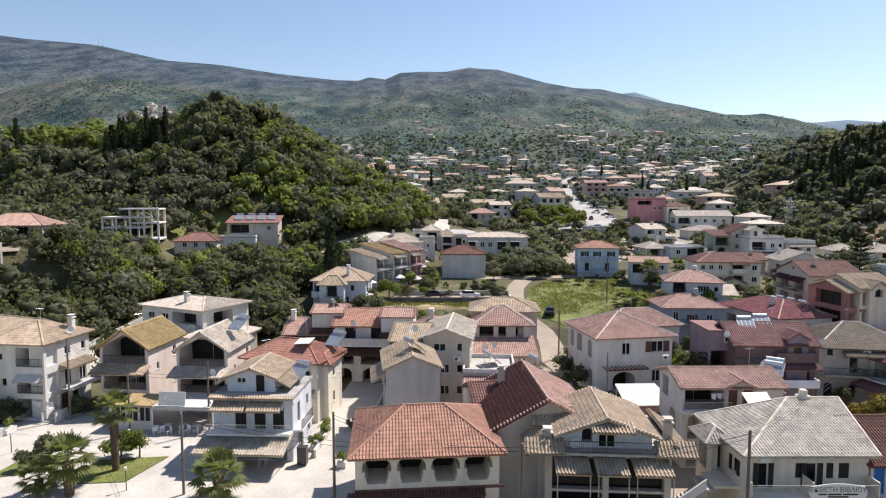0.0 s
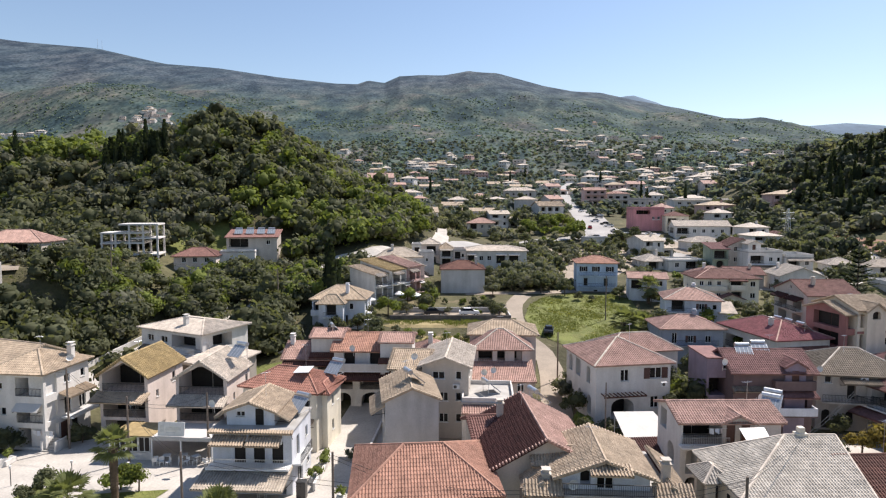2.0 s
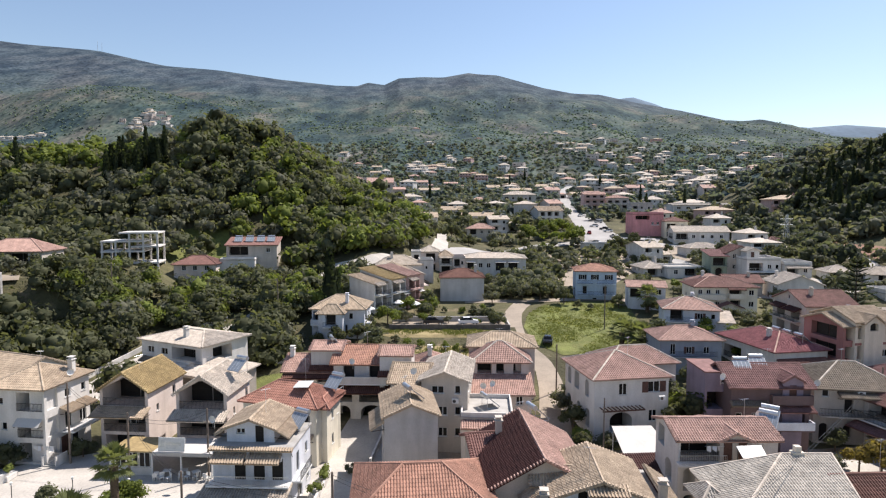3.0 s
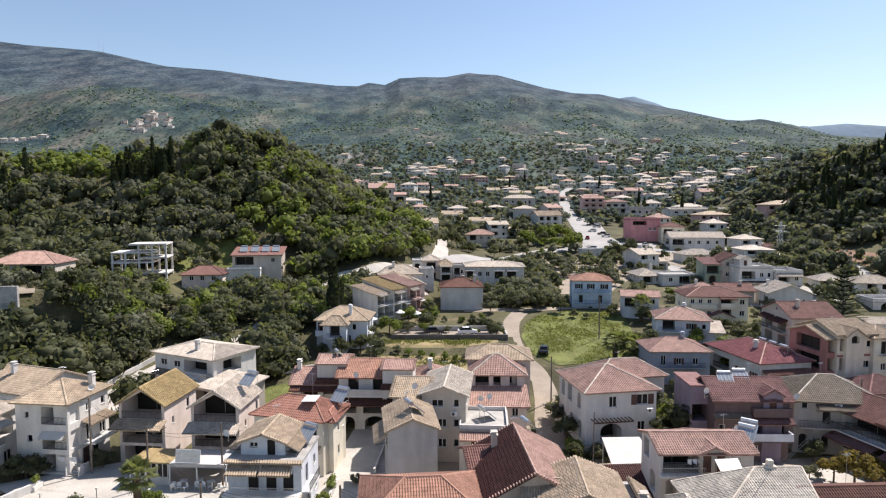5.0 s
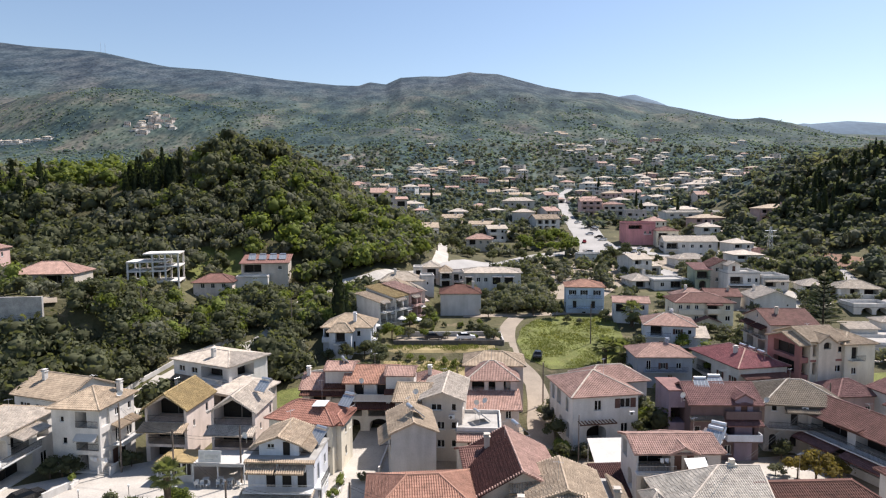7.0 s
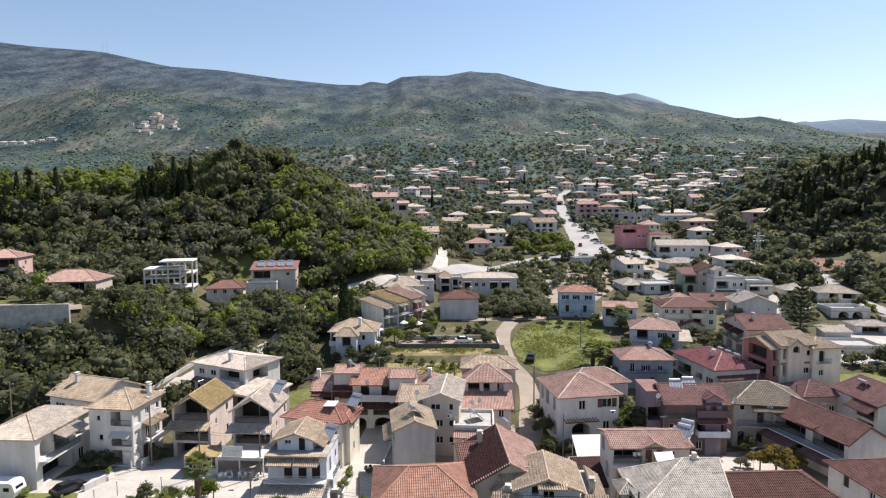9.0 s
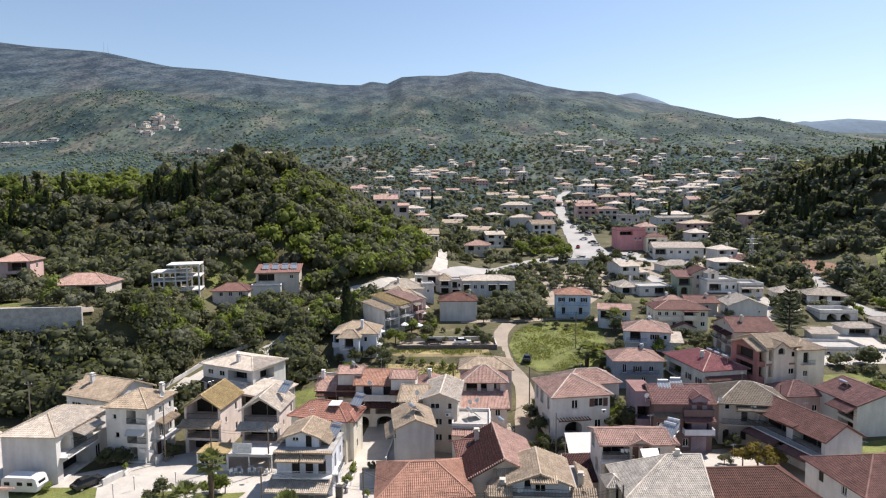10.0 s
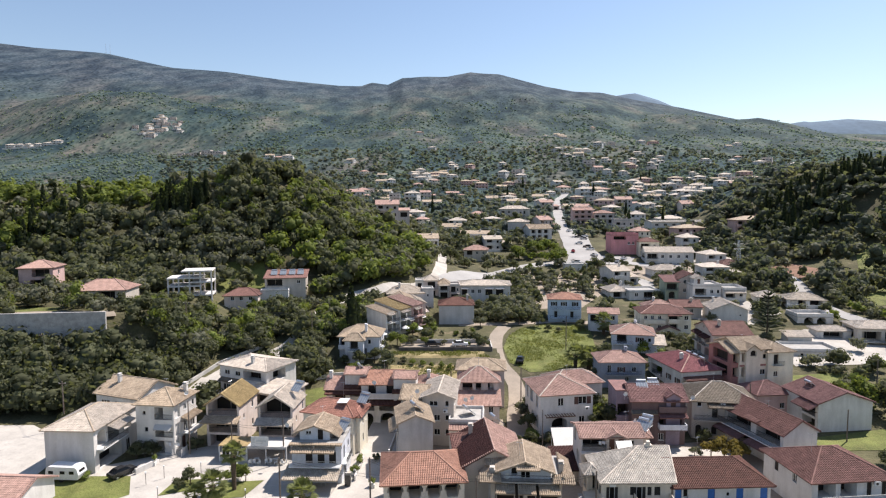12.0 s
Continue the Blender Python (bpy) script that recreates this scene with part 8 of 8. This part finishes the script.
house("open shed with a straw-coloured flat roof", 76.8, 86.2, -4, 8, 4, 2.6, z0=1.2, size=0.966, roof="shed", rise=0.4, rm="t_ochre", wm="white", name="shed", fine=False, ops={"F": [("l", 4, 0.2, 7, 2.1, 2.0)]})
house("small white flat-roofed outbuilding by the lawn", 84.0, 63.0, 4, 5.0, 5, 3.0, roof="flat", rise=0.3, rm="concrete", wm="white", name="shed")


# ---- vehicles ----


def car(label, key, x, y, rz, s=1.0, z=None):
    root = tagged(new("car"), label, "car", "parked cars")
    root.matrix_world = pose(x, y, (gz(x, y) if z is None else z) + 0.12, 0, 0, rz) @ Matrix.Diagonal((s, s, s, 1))
    side = [(-2.05, 0.35), (2.05, 0.35), (2.1, 0.7), (1.95, 0.88), (1.0, 0.98), (-1.7, 1.0), (-2.05, 0.9), (-2.12, 0.6)]
    cab = [(1.0, 0.97), (0.35, 1.42), (-1.15, 1.46), (-1.75, 0.99)]
    for nm, prof, wd, top, mk in (("body", side, 0.86, 0.86, key), ("cabin", cab, 0.8, 0.62, "glass")):
        k = len(prof)
        V = [(u, -wd if z < 1.2 else -top, z) for u, z in prof] + [(u, wd if z < 1.2 else top, z) for u, z in prof]
        F = [tuple(range(k)), tuple(range(k, 2 * k))[::-1]] + [(i, k + i, k + (i + 1) % k, (i + 1) % k) for i in range(k)]
        obj(nm, V, [f[::-1] for f in F], M[mk], root)
    Geo().box(-1.1, -0.6, 1.43, 0.32, 0.6, 1.49).make("roof", M[key], root)
    for ux in (-1.3, 1.3):
        for uy in (-0.86, 0.7):
            wh = Geo().tube((ux, uy, 0.2), (ux, uy + 0.18, 0.2), 0.32, 12).make("wheel", M["tyre"], root)
            Geo().tube((ux, uy - 0.01, 0.2), (ux, uy + 0.19, 0.2), 0.18, 8).make("rim", M["alu"], wh)
    return root


car("black car parked on the grass field", "carblack", 20.2, 109.8, 78)
car("white car parked beside the hill road", "carwhite", -52.6, 95.4, 70)
car("dark car parked beside the hill road", "carblack", -52.0, 99.6, 75)
car("white car parked beside the grass field", "carwhite", 26.8, 99.4, 5)
car("dark car parked beside the grass field", "carblack", 31.5, 99.3, 5)
car("dark car parked in the front garden", "carblack", -50.5, 58.3, 60)
car("blue-silver car parked below the houses", "carsilver", 58.5, 41.5, 5)
car("white car parked below the houses", "carwhite", 46.0, 40.0, 5)
for k, (key, x, y) in enumerate((("carwhite", 62, 237), ("carblack", 76, 240), ("carsilver", 81, 238), ("carwhite", 79, 246), ("carred", 66, 262), ("carwhite", 74, 285), ("carblack", 76, 275), ("carsilver", 80, 300), ("carwhite", 83, 310), ("carblack", 84, 318), ("carwhite", 76, 268), ("carwhite", 86, 244), ("carsilver", 74, 252), ("carblack", 79, 308), ("carwhite", 78, 330))):
    car({"carsilver": "silver", "carwhite": "white", "carblack": "black", "carred": "red"}[key] + " car parked on the sunlit asphalt", key, x, y, tree_rng.uniform(0, 180))
for colour, key, x, y, rz in (("dark", "carblack", -1.6, 120.2, 8), ("white", "carwhite", 5.6, 120.0, 4)):
    car(colour + " car parked in the walled yard", key, x, y, rz, z=5.35)
cv = tagged(new("caravan"), "white touring caravan parked on a lawn", "caravan")
cv.matrix_world = pose(-58.6, 56.9, 0.1, 0, 0, -4)
prof = [(-2.6, 0.45), (2.5, 0.45), (2.75, 1.2), (2.45, 2.25), (2.1, 2.45), (-2.2, 2.5), (-2.55, 2.3), (-2.75, 1.3)]
k = len(prof)
obj("body", [(u, -1.05, z) for u, z in prof] + [(u, 1.05, z) for u, z in prof], [tuple(range(k)), tuple(range(k, 2 * k))[::-1]] + [(i, k + i, k + (i + 1) % k, (i + 1) % k) for i in range(k)], M["carwhite"], cv)
for x in (-2.2, -0.3, 1.2):
    Geo().box(x, -1.075, 1.35, x + 0.8, -1.054, 1.85).make("window", M["glass"], cv)
Geo().box(2.56, -0.6, 1.4, 2.66, 0.6, 1.9).make("window", M["glass"], cv)
for y in (-1.0, 0.82):
    Geo().tube((-0.2, y, 0.28), (-0.2, y + 0.18, 0.28), 0.32, 12).make("wheel", M["tyre"], cv)
Geo().box(2.5, -0.06, 0.42, 3.7, 0.06, 0.52).make("drawbar", M["alu"], cv)


# ---- garden parasols below the terrace ----
for x, y, r in ((-15.3, 121.4, 1.6), (-5.9, 129.4, 1.4), (-9.4, 128.4, 1.2)):
    ps = tagged(new("parasol"), "open white garden parasol on a slim pole", "parasol", "garden parasols")
    ps.matrix_world = pose(x, y, gz(x, y), 0, 0, 20)
    Geo().tube((0, 0, -0.3), (0, 0, 2.7), 0.035, 6).make("pole", M["alu"], ps)
    rim = [(r * math.cos(k * math.pi / 4), r * math.sin(k * math.pi / 4)) for k in range(8)]
    Geo().add([(0, 0, 2.9)] + [(a, b, 2.25) for a, b in rim] + [(a, b, 2.05) for a, b in rim], [(0, 1 + k, 1 + (k + 1) % 8) for k in range(8)] + [(1 + k, 9 + k, 9 + (k + 1) % 8, 1 + (k + 1) % 8) for k in range(8)]).make("canopy", M["frame"], ps)

# ---- solar water heaters ----
def heater(x, y, z, rz, tank=True):
    r = tagged(new("solar_water_heater"), "solar water heater with a tilted collector on a roof", "water heater", "solar water heaters")
    r.matrix_world = pose(x, y, z, 0, 0, rz)
    g = Geo().quad((-1.0, 0, 0.12), (1.0, 0, 0.12), (1.0, 1.35, 1.25), (-1.0, 1.35, 1.25), thick=0.08)
    p = g.make("collector", M["solar"], r)
    g = Geo()
    n = Vector((0, -1.13, 1.35)).normalized() * 0.012
    for u in (-1.0, -0.5, 0.0, 0.5, 0.96):
        a, b = Vector((u, 0, 0.12)) + n, Vector((u, 1.35, 1.25)) + n
        g.quad(a, a + Vector((0.05, 0, 0)), b + Vector((0.05, 0, 0)), b, thick=0.03)
    for t in (0.0, 0.96):
        a = Vector((-1.0, 1.35 * t, 0.12 + 1.13 * t)) + n
        g.quad(a, a + Vector((2.0, 0, 0)), a + Vector((2.0, 0.05, 0.045)), a + Vector((0, 0.05, 0.045)), thick=0.03)
    g.make("collector_frame", M["alu"], p)
    if tank:
        Geo().tube((-0.85, 1.65, 1.4), (0.85, 1.65, 1.4), 0.27, 12).make("tank", M["alu"], r, smooth=False)
    for u in (-0.8, 0.8):
        Geo().tube((u, 1.6, -0.3), (u, 1.6, 1.2), 0.03, 5).tube((u, 0.1, -0.2), (u, 0.1, 0.15), 0.03, 5).tube((u, 0.1, -0.1), (u, 1.6, 0.0), 0.03, 5).make("stand", M["alu"], r)
    return r


h0 = heater(-15.4, 59.2, 6.9, -32)
for x, y, z, rz in ((-13.4, 69.2, 7.9, -30), (-2.2, 63.2, 8.9, 115), (-25.8, 71.4, 9.4, -30), (37.6, 71.4, 9.2, -4), (39.8, 71.8, 9.4, -4), (59.8, 94.5, 7.6, 100), (59.4, 97.0, 7.6, 100), (59.0, 99.5, 7.6, 100), (75.0, 81, 6.4, 95), (32.6, 57.6, 7.3, -40), (33.8, 59.4, 7.2, -40), (11.0, 60.6, 7.6, 110), (6.8, 70.5, 5.5, 110),
                    (-53.0, 153.6, 20.4, 8), (-50.2, 154.0, 20.4, 8), (-47.4, 154.4, 20.4, 8), (-44.8, 154.8, 20.4, 8), (-14.2, 84.0, 9.6, 110)):
    copy_thing(h0, pose(x, y, z, 0, 0, rz))
bd = tagged(new("roof_board"), "white board lying on the red tiled roof", "board")
bd.matrix_world = pose(-17.4, 67.6, 8.55, 14, -6, -17)
Geo().box(0, 0, 0, 2.0, 1.5, 0.06).make("panel", M["frame"], bd)

# ---- poles and wires ----


def pole(x, y, high, label="weathered wooden utility pole with insulators", arm=True, r=0.13):
    p = tagged(new("utility_pole"), label, "pole", "utility poles")
    z = gz(x, y)
    p.matrix_world = pose(x, y, z)
    Geo().tube((0, 0, -0.5), (0, 0, high), r, 8, r * 0.75).make("post", M["pole"], p)
    if arm:
        Geo().box(-0.7, -0.05, high - 0.5, 0.7, 0.05, high - 0.4).make("crossarm", M["pole"], p)
        for u in (-0.6, 0.0, 0.6):
            Geo().tube((u, 0, high - 0.4), (u, 0, high - 0.22), 0.045, 6).make("insulator", M["frame"], p)
    return Vector((x, y, z + high - 0.25))


def wire(a, b, sag=0.5, r=0.018):
    w = tagged(new("overhead_wire"), "thin black overhead wire between poles", "wire", kind="structure")
    g = Geo()
    n = 10
    pts = [a.lerp(b, k / n) - Vector((0, 0, sag * 4 * (k / n) * (1 - k / n))) for k in range(n + 1)]
    for p, q in zip(pts, pts[1:]):
        g.tube(p, q, r, 4)
    g.make("cable", M["metal"], w)


pa, pb = pole(-22.3, 48.8, 7.2, arm=False), pole(20.9, 39.0, 9.6, arm=False)
pc, pd = pole(-34.2, 62.6, 7.4, arm=False), pole(-43.0, 66.3, 9.6, arm=False)
pe, pf = pole(-25.6, 62.8, 7.8, "pale concrete lamp post beside the taverna", False), pole(5.8, 42.0, 7.4, arm=False)
pg, ph = pole(-8.9, 46.4, 8.2, arm=False), pole(33.1, 117.8, 9.0, arm=False)
pi, pj = pole(18.2, 64.0, 8.5, "pale steel flue pole", False, 0.09), pole(-72.5, 78.0, 9.5)
pk2, pl = pole(-92, 101, 10), pole(-63, 112, 9)
pm, pn = pole(-33, 118, 9.5, arm=False), pole(92.3, 88.1, 8.5, arm=False)
po, pp = pole(74, 70, 6, arm=False), pole(62.1, 81, 6.5, arm=False)
pq, pr = pole(2.9, 89.1, 6.5, arm=False), pole(17.6, 88.1, 7.5, arm=False)
for a, b in ((pa, pc), (pa, pf), (pf, pb), (pc, pd), (pd, pj), (pj, pk2), (pk2, pl), (pl, pm), (pb, pp), (pg, pf), (pe, pc)):
    wire(a, b, 0.9)
    wire(a - Vector((0, 0, 0.3)), b - Vector((0, 0, 0.3)), 1.0)
for x, y in ((-27.6, 49.5), (-40.8, 50.2), (-45.0, 55.0), (-43.2, 57.2), (-37.8, 58.4), (-31.8, 58.0)):
    lp = tagged(new("bollard_lamp"), "slim grey garden lamp post", "lamp", "garden lamps")
    lp.matrix_world = pose(x, y, gz(x, y))
    Geo().tube((0, 0, 0), (0, 0, 1.9), 0.045, 6).make("post", M["metal"], lp)
    Geo().tube((0, 0, 1.9), (0, 0, 2.15), 0.1, 8, 0.13).make("head", M["frame"], lp)
# lattice pylon at the foot of the pine hill
py = tagged(new("lattice_pylon"), "grey lattice steel pylon", "pylon")
py.matrix_world = pose(121, 206, gz(121, 206))
for sx, sy in ((-1, -1), (1, -1), (1, 1), (-1, 1)):
    Geo().tube((sx * 1.0, sy * 1.0, -0.5), (sx * 0.25, sy * 0.25, 13), 0.07, 5).make("leg", M["alu"], py)
g = Geo()
for k in range(9):
    a, b = 1.0 - 0.083 * k, 1.0 - 0.083 * (k + 1)
    z = k * 1.44
    for (ax, ay), (bx, by) in (((-1, -1), (1, -1)), ((1, -1), (1, 1)), ((1, 1), (-1, 1)), ((-1, 1), (-1, -1))):
        g.tube((ax * a, ay * a, z), (bx * b, by * b, z + 1.44), 0.04, 4)
for z in (9.5, 11.5):
    g.tube((-2.2, 0, z), (2.2, 0, z), 0.06, 5)
g.make("bracing", M["alu"], py)
for x in (-1252, -1268):
    mz = gz(x, 2230) + rough(x, 2230)
    ms = tagged(new("radio_mast"), "thin radio mast on the mountain ridge", "mast", "radio masts")
    ms.matrix_world = pose(x, 2230, mz - 10)
    Geo().tube((0, 0, 0), (0, 0, 55), 1.0, 5, 0.4).make("mast", M["alu"], ms)

# ---- sign on the balcony ----
sn = tagged(new("balcony_sign"), "white oval-ended shop sign with dark Greek lettering", "sign")
sn.matrix_world = pose(26.7, 41.16, 3.62, 0, 0, 0)
pts = [(0, 0), (3.9, 0)] + [(3.9 + 0.16 * math.sin(math.pi * k / 6), 0.9 * k / 6) for k in range(1, 6)] + [(3.9, 0.9)] + [(3.9 - 3.9 * k / 8, 0.9 + 0.22 * math.sin(math.pi * k / 8)) for k in range(1, 8)] + [(0, 0.9)] + [(-0.16 * math.sin(math.pi * k / 6), 0.9 - 0.9 * k / 6) for k in range(1, 6)]
n = len(pts)
obj("board", [(x, 0, z) for x, z in pts] + [(x, 0.06, z) for x, z in pts], [tuple(range(n)), tuple(range(n, 2 * n))[::-1]] + [(i, n + i, n + (i + 1) % n, (i + 1) % n) for i in range(n)], M["frame"], sn)
tc = bpy.data.curves.new("lettering", "FONT")
tc.body, tc.size, tc.align_x = "ΕΚΘΕΣΗ ΒΙΒΛΙΟΥ", 0.5, "CENTER"
tob = new("lettering", tc)
bpy.context.view_layer.update()
tm = bpy.data.meshes.new_from_object(tob.evaluated_get(bpy.context.evaluated_depsgraph_get()))
bpy.data.objects.remove(tob)
tm.materials.append(M["dark"])
lt = new("lettering", tm)
lt.parent = sn
lt.matrix_basis = pose(1.95, -0.01, 0.5, 90, 0, 0)
g = Geo()
for x0, x1, z0, z1 in ((0.5, 1.1, 0.27, 0.38), (1.2, 2.2, 0.27, 0.38), (2.3, 3.4, 0.27, 0.38), (1.2, 2.7, 0.08, 0.2)):
    g.box(x0, -0.008, z0, x1, -0.003, z1)
g.make("small_print", M["dark"], sn)


# ---- clutter on roofs and yards ----
def antenna(x, y, z, rz=0, high=1.9):
    r = tagged(new("tv_antenna"), "thin metal television antenna on a roof", "antenna", "television antennas")
    r.matrix_world = pose(x, y, z, 0, 0, rz)
    Geo().tube((0, 0, -0.8), (0, 0, high), 0.02, 5).make("mast", M["alu"], r)
    Geo().tube((-0.5, 0, high - 0.1), (0.5, 0, high - 0.1), 0.012, 4).make("boom", M["alu"], r)
    for k in range(7):
        u = -0.45 + k * 0.15
        Geo().tube((u, -0.3 + 0.02 * k, high - 0.1), (u, 0.3 - 0.02 * k, high - 0.1), 0.008, 4).make("element", M["alu"], r)
    return r


def dish(x, y, z, rz):
    r = tagged(new("satellite_dish"), "white satellite dish on a short bracket", "satellite dish", "satellite dishes")
    r.matrix_world = pose(x, y, z, 0, 0, rz)
    Geo().tube((0, 0, -0.6), (0, 0, 0.5), 0.03, 5).make("bracket", M["alu"], r)
    V, F = [], []
    for i in range(4):
        q = 0.42 * i / 3
        V += [(q * math.cos(k * math.tau / 12), -0.08 - 0.16 * (i / 3) ** 2 - 0.1, 0.55 + q * math.sin(k * math.tau / 12)) for k in range(12)]
    for i in range(3):
        F += [(i * 12 + k, i * 12 + (k + 1) % 12, i * 12 + 12 + (k + 1) % 12, i * 12 + 12 + k) for k in range(12)]
    obj("reflector", V, F, M["frame"], r)
    Geo().tube((0, -0.2, 0.2), (0, -0.62, 0.5), 0.015, 4).make("feed_arm", M["alu"], r)
    return r


an = antenna(7.7, 55.9, 8.7, 30, 2.2)
for x, y, z, rz in ((-57.5, 66.0, 8.2, 20), (-48.5, 70.2, 10.2, -10), (-37.6, 72.0, 9.2, 60), (-28.4, 71.0, 9.3, 10), (-18.0, 59.0, 9.0, 40), (-17.0, 72.5, 8.6, 0), (-4.0, 63.5, 9.0, 70), (0.6, 74.0, 9.8, 20), (-10.5, 82.8, 9.8, 30),
                    (12.0, 46.0, 8.3, -20), (30.0, 56.7, 8.7, 15), (25.0, 77.5, 10.2, 50), (41.0, 72.6, 9.8, 0), (52.0, 75.0, 9.2, 35), (38.0, 49.2, 7.6, 25), (55.0, 50.0, 7.6, -30), (8.5, 85.0, 9.8, 10), (57.4, 66.0, 7.0, 0), (69.0, 98.6, 11.0, 20)):
    copy_thing(an, pose(x, y, z, 0, 0, rz))
ds = dish(-3.4, 69.3, 9.6, 20)
for x, y, z, rz in ((-45.0, 70.0, 9.3, 50), (-12.0, 78.6, 8.3, -15), (6.6, 76.0, 6.0, 25), (5.6, 75.4, 5.9, -20), (10.0, 44.0, 6.2, 10), (31.4, 57.5, 8.5, 40), (46.6, 71.6, 7.4, 0), (-24.5, 62.0, 6.4, -20), (33.5, 69.0, 9.0, 15)):
    copy_thing(ds, pose(x, y, z, 0, 0, rz))
# steps up to the loggia house
sp = tagged(new("entrance_steps"), "short flight of pale concrete entrance steps", "stairs")
sp.matrix_world = pose(-45.6, 65.4, 0, 0, 0, -7)
for k in range(6):
    Geo().box(0, 0.3 * k, -0.2, 1.5, 0.3 * k + 0.3, 0.17 * (k + 1)).make("step", M["concrete"], sp)
for x in (-0.2, 1.5):
    Geo().box(x, 0, -0.2, x + 0.18, 1.9, 1.25).make("side_wall", M["white"], sp)
# yard things beside the guesthouse
bn = tagged(new("storage_cabinet"), "black metal cabinet standing against a white wall", "cabinet")
bn.matrix_world = pose(-13.9, 54.2, 0.12, 0, 0, -3)
Geo().box(0, 0, 0.08, 0.9, 0.7, 1.7).make("body", M["carblack"], bn)
Geo().box(-0.03, -0.03, 1.7, 0.93, 0.73, 1.76).make("top", M["metal"], bn)
for x in (0.02, 0.46):
    Geo().box(x, -0.03, 0.14, x + 0.42, -0.003, 1.66).make("door", M["carblack"], bn)
for x, y, w2, d2 in ((-13.4, 57.5, 1.0, 1.4), (-13.2, 60.6, 1.0, 2.2), (-10.0, 53.6, 0.8, 0.8), (-47.5, 61.5, 0.7, 1.6)):
    pl2 = tagged(new("planter"), "whitewashed masonry planter with green shrubs", "planter", "masonry planters")
    pl2.matrix_world = pose(x, y, 0.1)
    Geo().box(0, 0, 0, w2, d2, 0.55).make("box", M["white"], pl2)
    V, F = blob(tree_rng, 5, 0.5, 1.1, 0.2, 0.4, 120, 0.1)
    ob = new("shrub", crown_mesh("bright", [Vector((p.x * w2 + w2 / 2, p.y * d2 + d2 / 2, p.z + 0.5)) for p in V], F))
    ob.parent = pl2
# laundry and tables under the loggias
for x, y, z, n, rz in ((-47.0, 66.0, 1.4, 5, -7), (-58.0, 60.2, 5.2, 4, -3), (25.0, 53.6, 6.4, 3, 0)):
    ln = tagged(new("laundry_line"), "washing hung on a line in a loggia", "laundry", "washing lines")
    ln.matrix_world = pose(x, y, z, 0, 0, rz)
    Geo().tube((-0.2, 0, 0.9), (n * 0.55, 0, 0.9), 0.012, 4).make("line", M["frame"], ln)
    for k in range(n):
        Geo().quad((k * 0.52, 0.0, 0.9 - 0.3 - 0.35 * tree_rng.random()), (k * 0.52 + 0.42, 0.03, 0.3), (k * 0.52 + 0.42, 0, 0.9), (k * 0.52, 0, 0.9), thick=0.01).make("cloth", M[("frame", "bluewhite", "rose")[k % 3]], ln)


def table(x, y, z, rz, key="frame"):
    r = tagged(new("garden_table"), "small square white garden table", "table", "garden tables")
    r.matrix_world = pose(x, y, z, 0, 0, rz)
    Geo().box(-0.4, -0.4, 0.7, 0.4, 0.4, 0.74).make("tabletop", M[key], r)
    for dx in (-0.33, 0.33):
        for dy in (-0.33, 0.33):
            Geo().box(dx - 0.02, dy - 0.02, 0, dx + 0.02, dy + 0.02, 0.7).make("leg", M[key], r)
    return r


tb = table(-30.2, 62.8, gz(-30.2, 62.8) + 0.08, 10)
for x, y, z in ((-28.4, 63.0, 0.08), (-26.9, 62.6, 0.08), (-36.0, 72.2, 2.62), (-38.5, 71.9, 2.62), (-20.0, 54.2, 0.1), (-17.2, 54.4, 0.1)):
    copy_thing(tb, pose(x, y, z, 0, 0, tree_rng.uniform(0, 40)))
# wall air conditioners
for x, y, z, rz in ((-16.2, 55.3, 5.2, -3), (27.2, 71.9, 5.6, 9), (60.5, 44.9, 4.6, 5), (51.6, 71.2, 6.4, -10), (1.3, 69.2, 6.2, -6), (-12.0, 78.8, 4.6, -2)):
    ac = tagged(new("air_conditioner"), "white air conditioner unit mounted on a wall", "air conditioner", "air conditioners")
    ac.matrix_world = pose(x, y, z, 0, 0, rz)
    Geo().box(0, -0.3, 0, 0.8, 0, 0.55).make("casing", M["frame"], ac)
    Geo().tube((0.3, -0.305, 0.28), (0.3, -0.32, 0.28), 0.2, 12).make("fan_grille", M["metal"], ac)

# vine pergola in the garden
pg = tagged(new("garden_pergola"), "weathered timber garden pergola with thin rafters", "pergola")
pg.matrix_world = pose(12.9, 56.2, 0.05, 0, 0, 6)
for x in (0.0, 2.2, 4.4):
    for y in (0.0, 4.2):
        Geo().box(x - 0.06, y - 0.06, 0, x + 0.06, y + 0.06, 2.5).make("post", M["pole"], pg)
for y in (0.0, 4.2):
    Geo().box(-0.3, y - 0.06, 2.5, 4.7, y + 0.06, 2.64).make("beam", M["pole"], pg)
for k in range(9):
    Geo().box(-0.2 + 0.57 * k, -0.4, 2.64, -0.12 + 0.57 * k, 4.6, 2.74).make("rafter", M["pole"], pg)
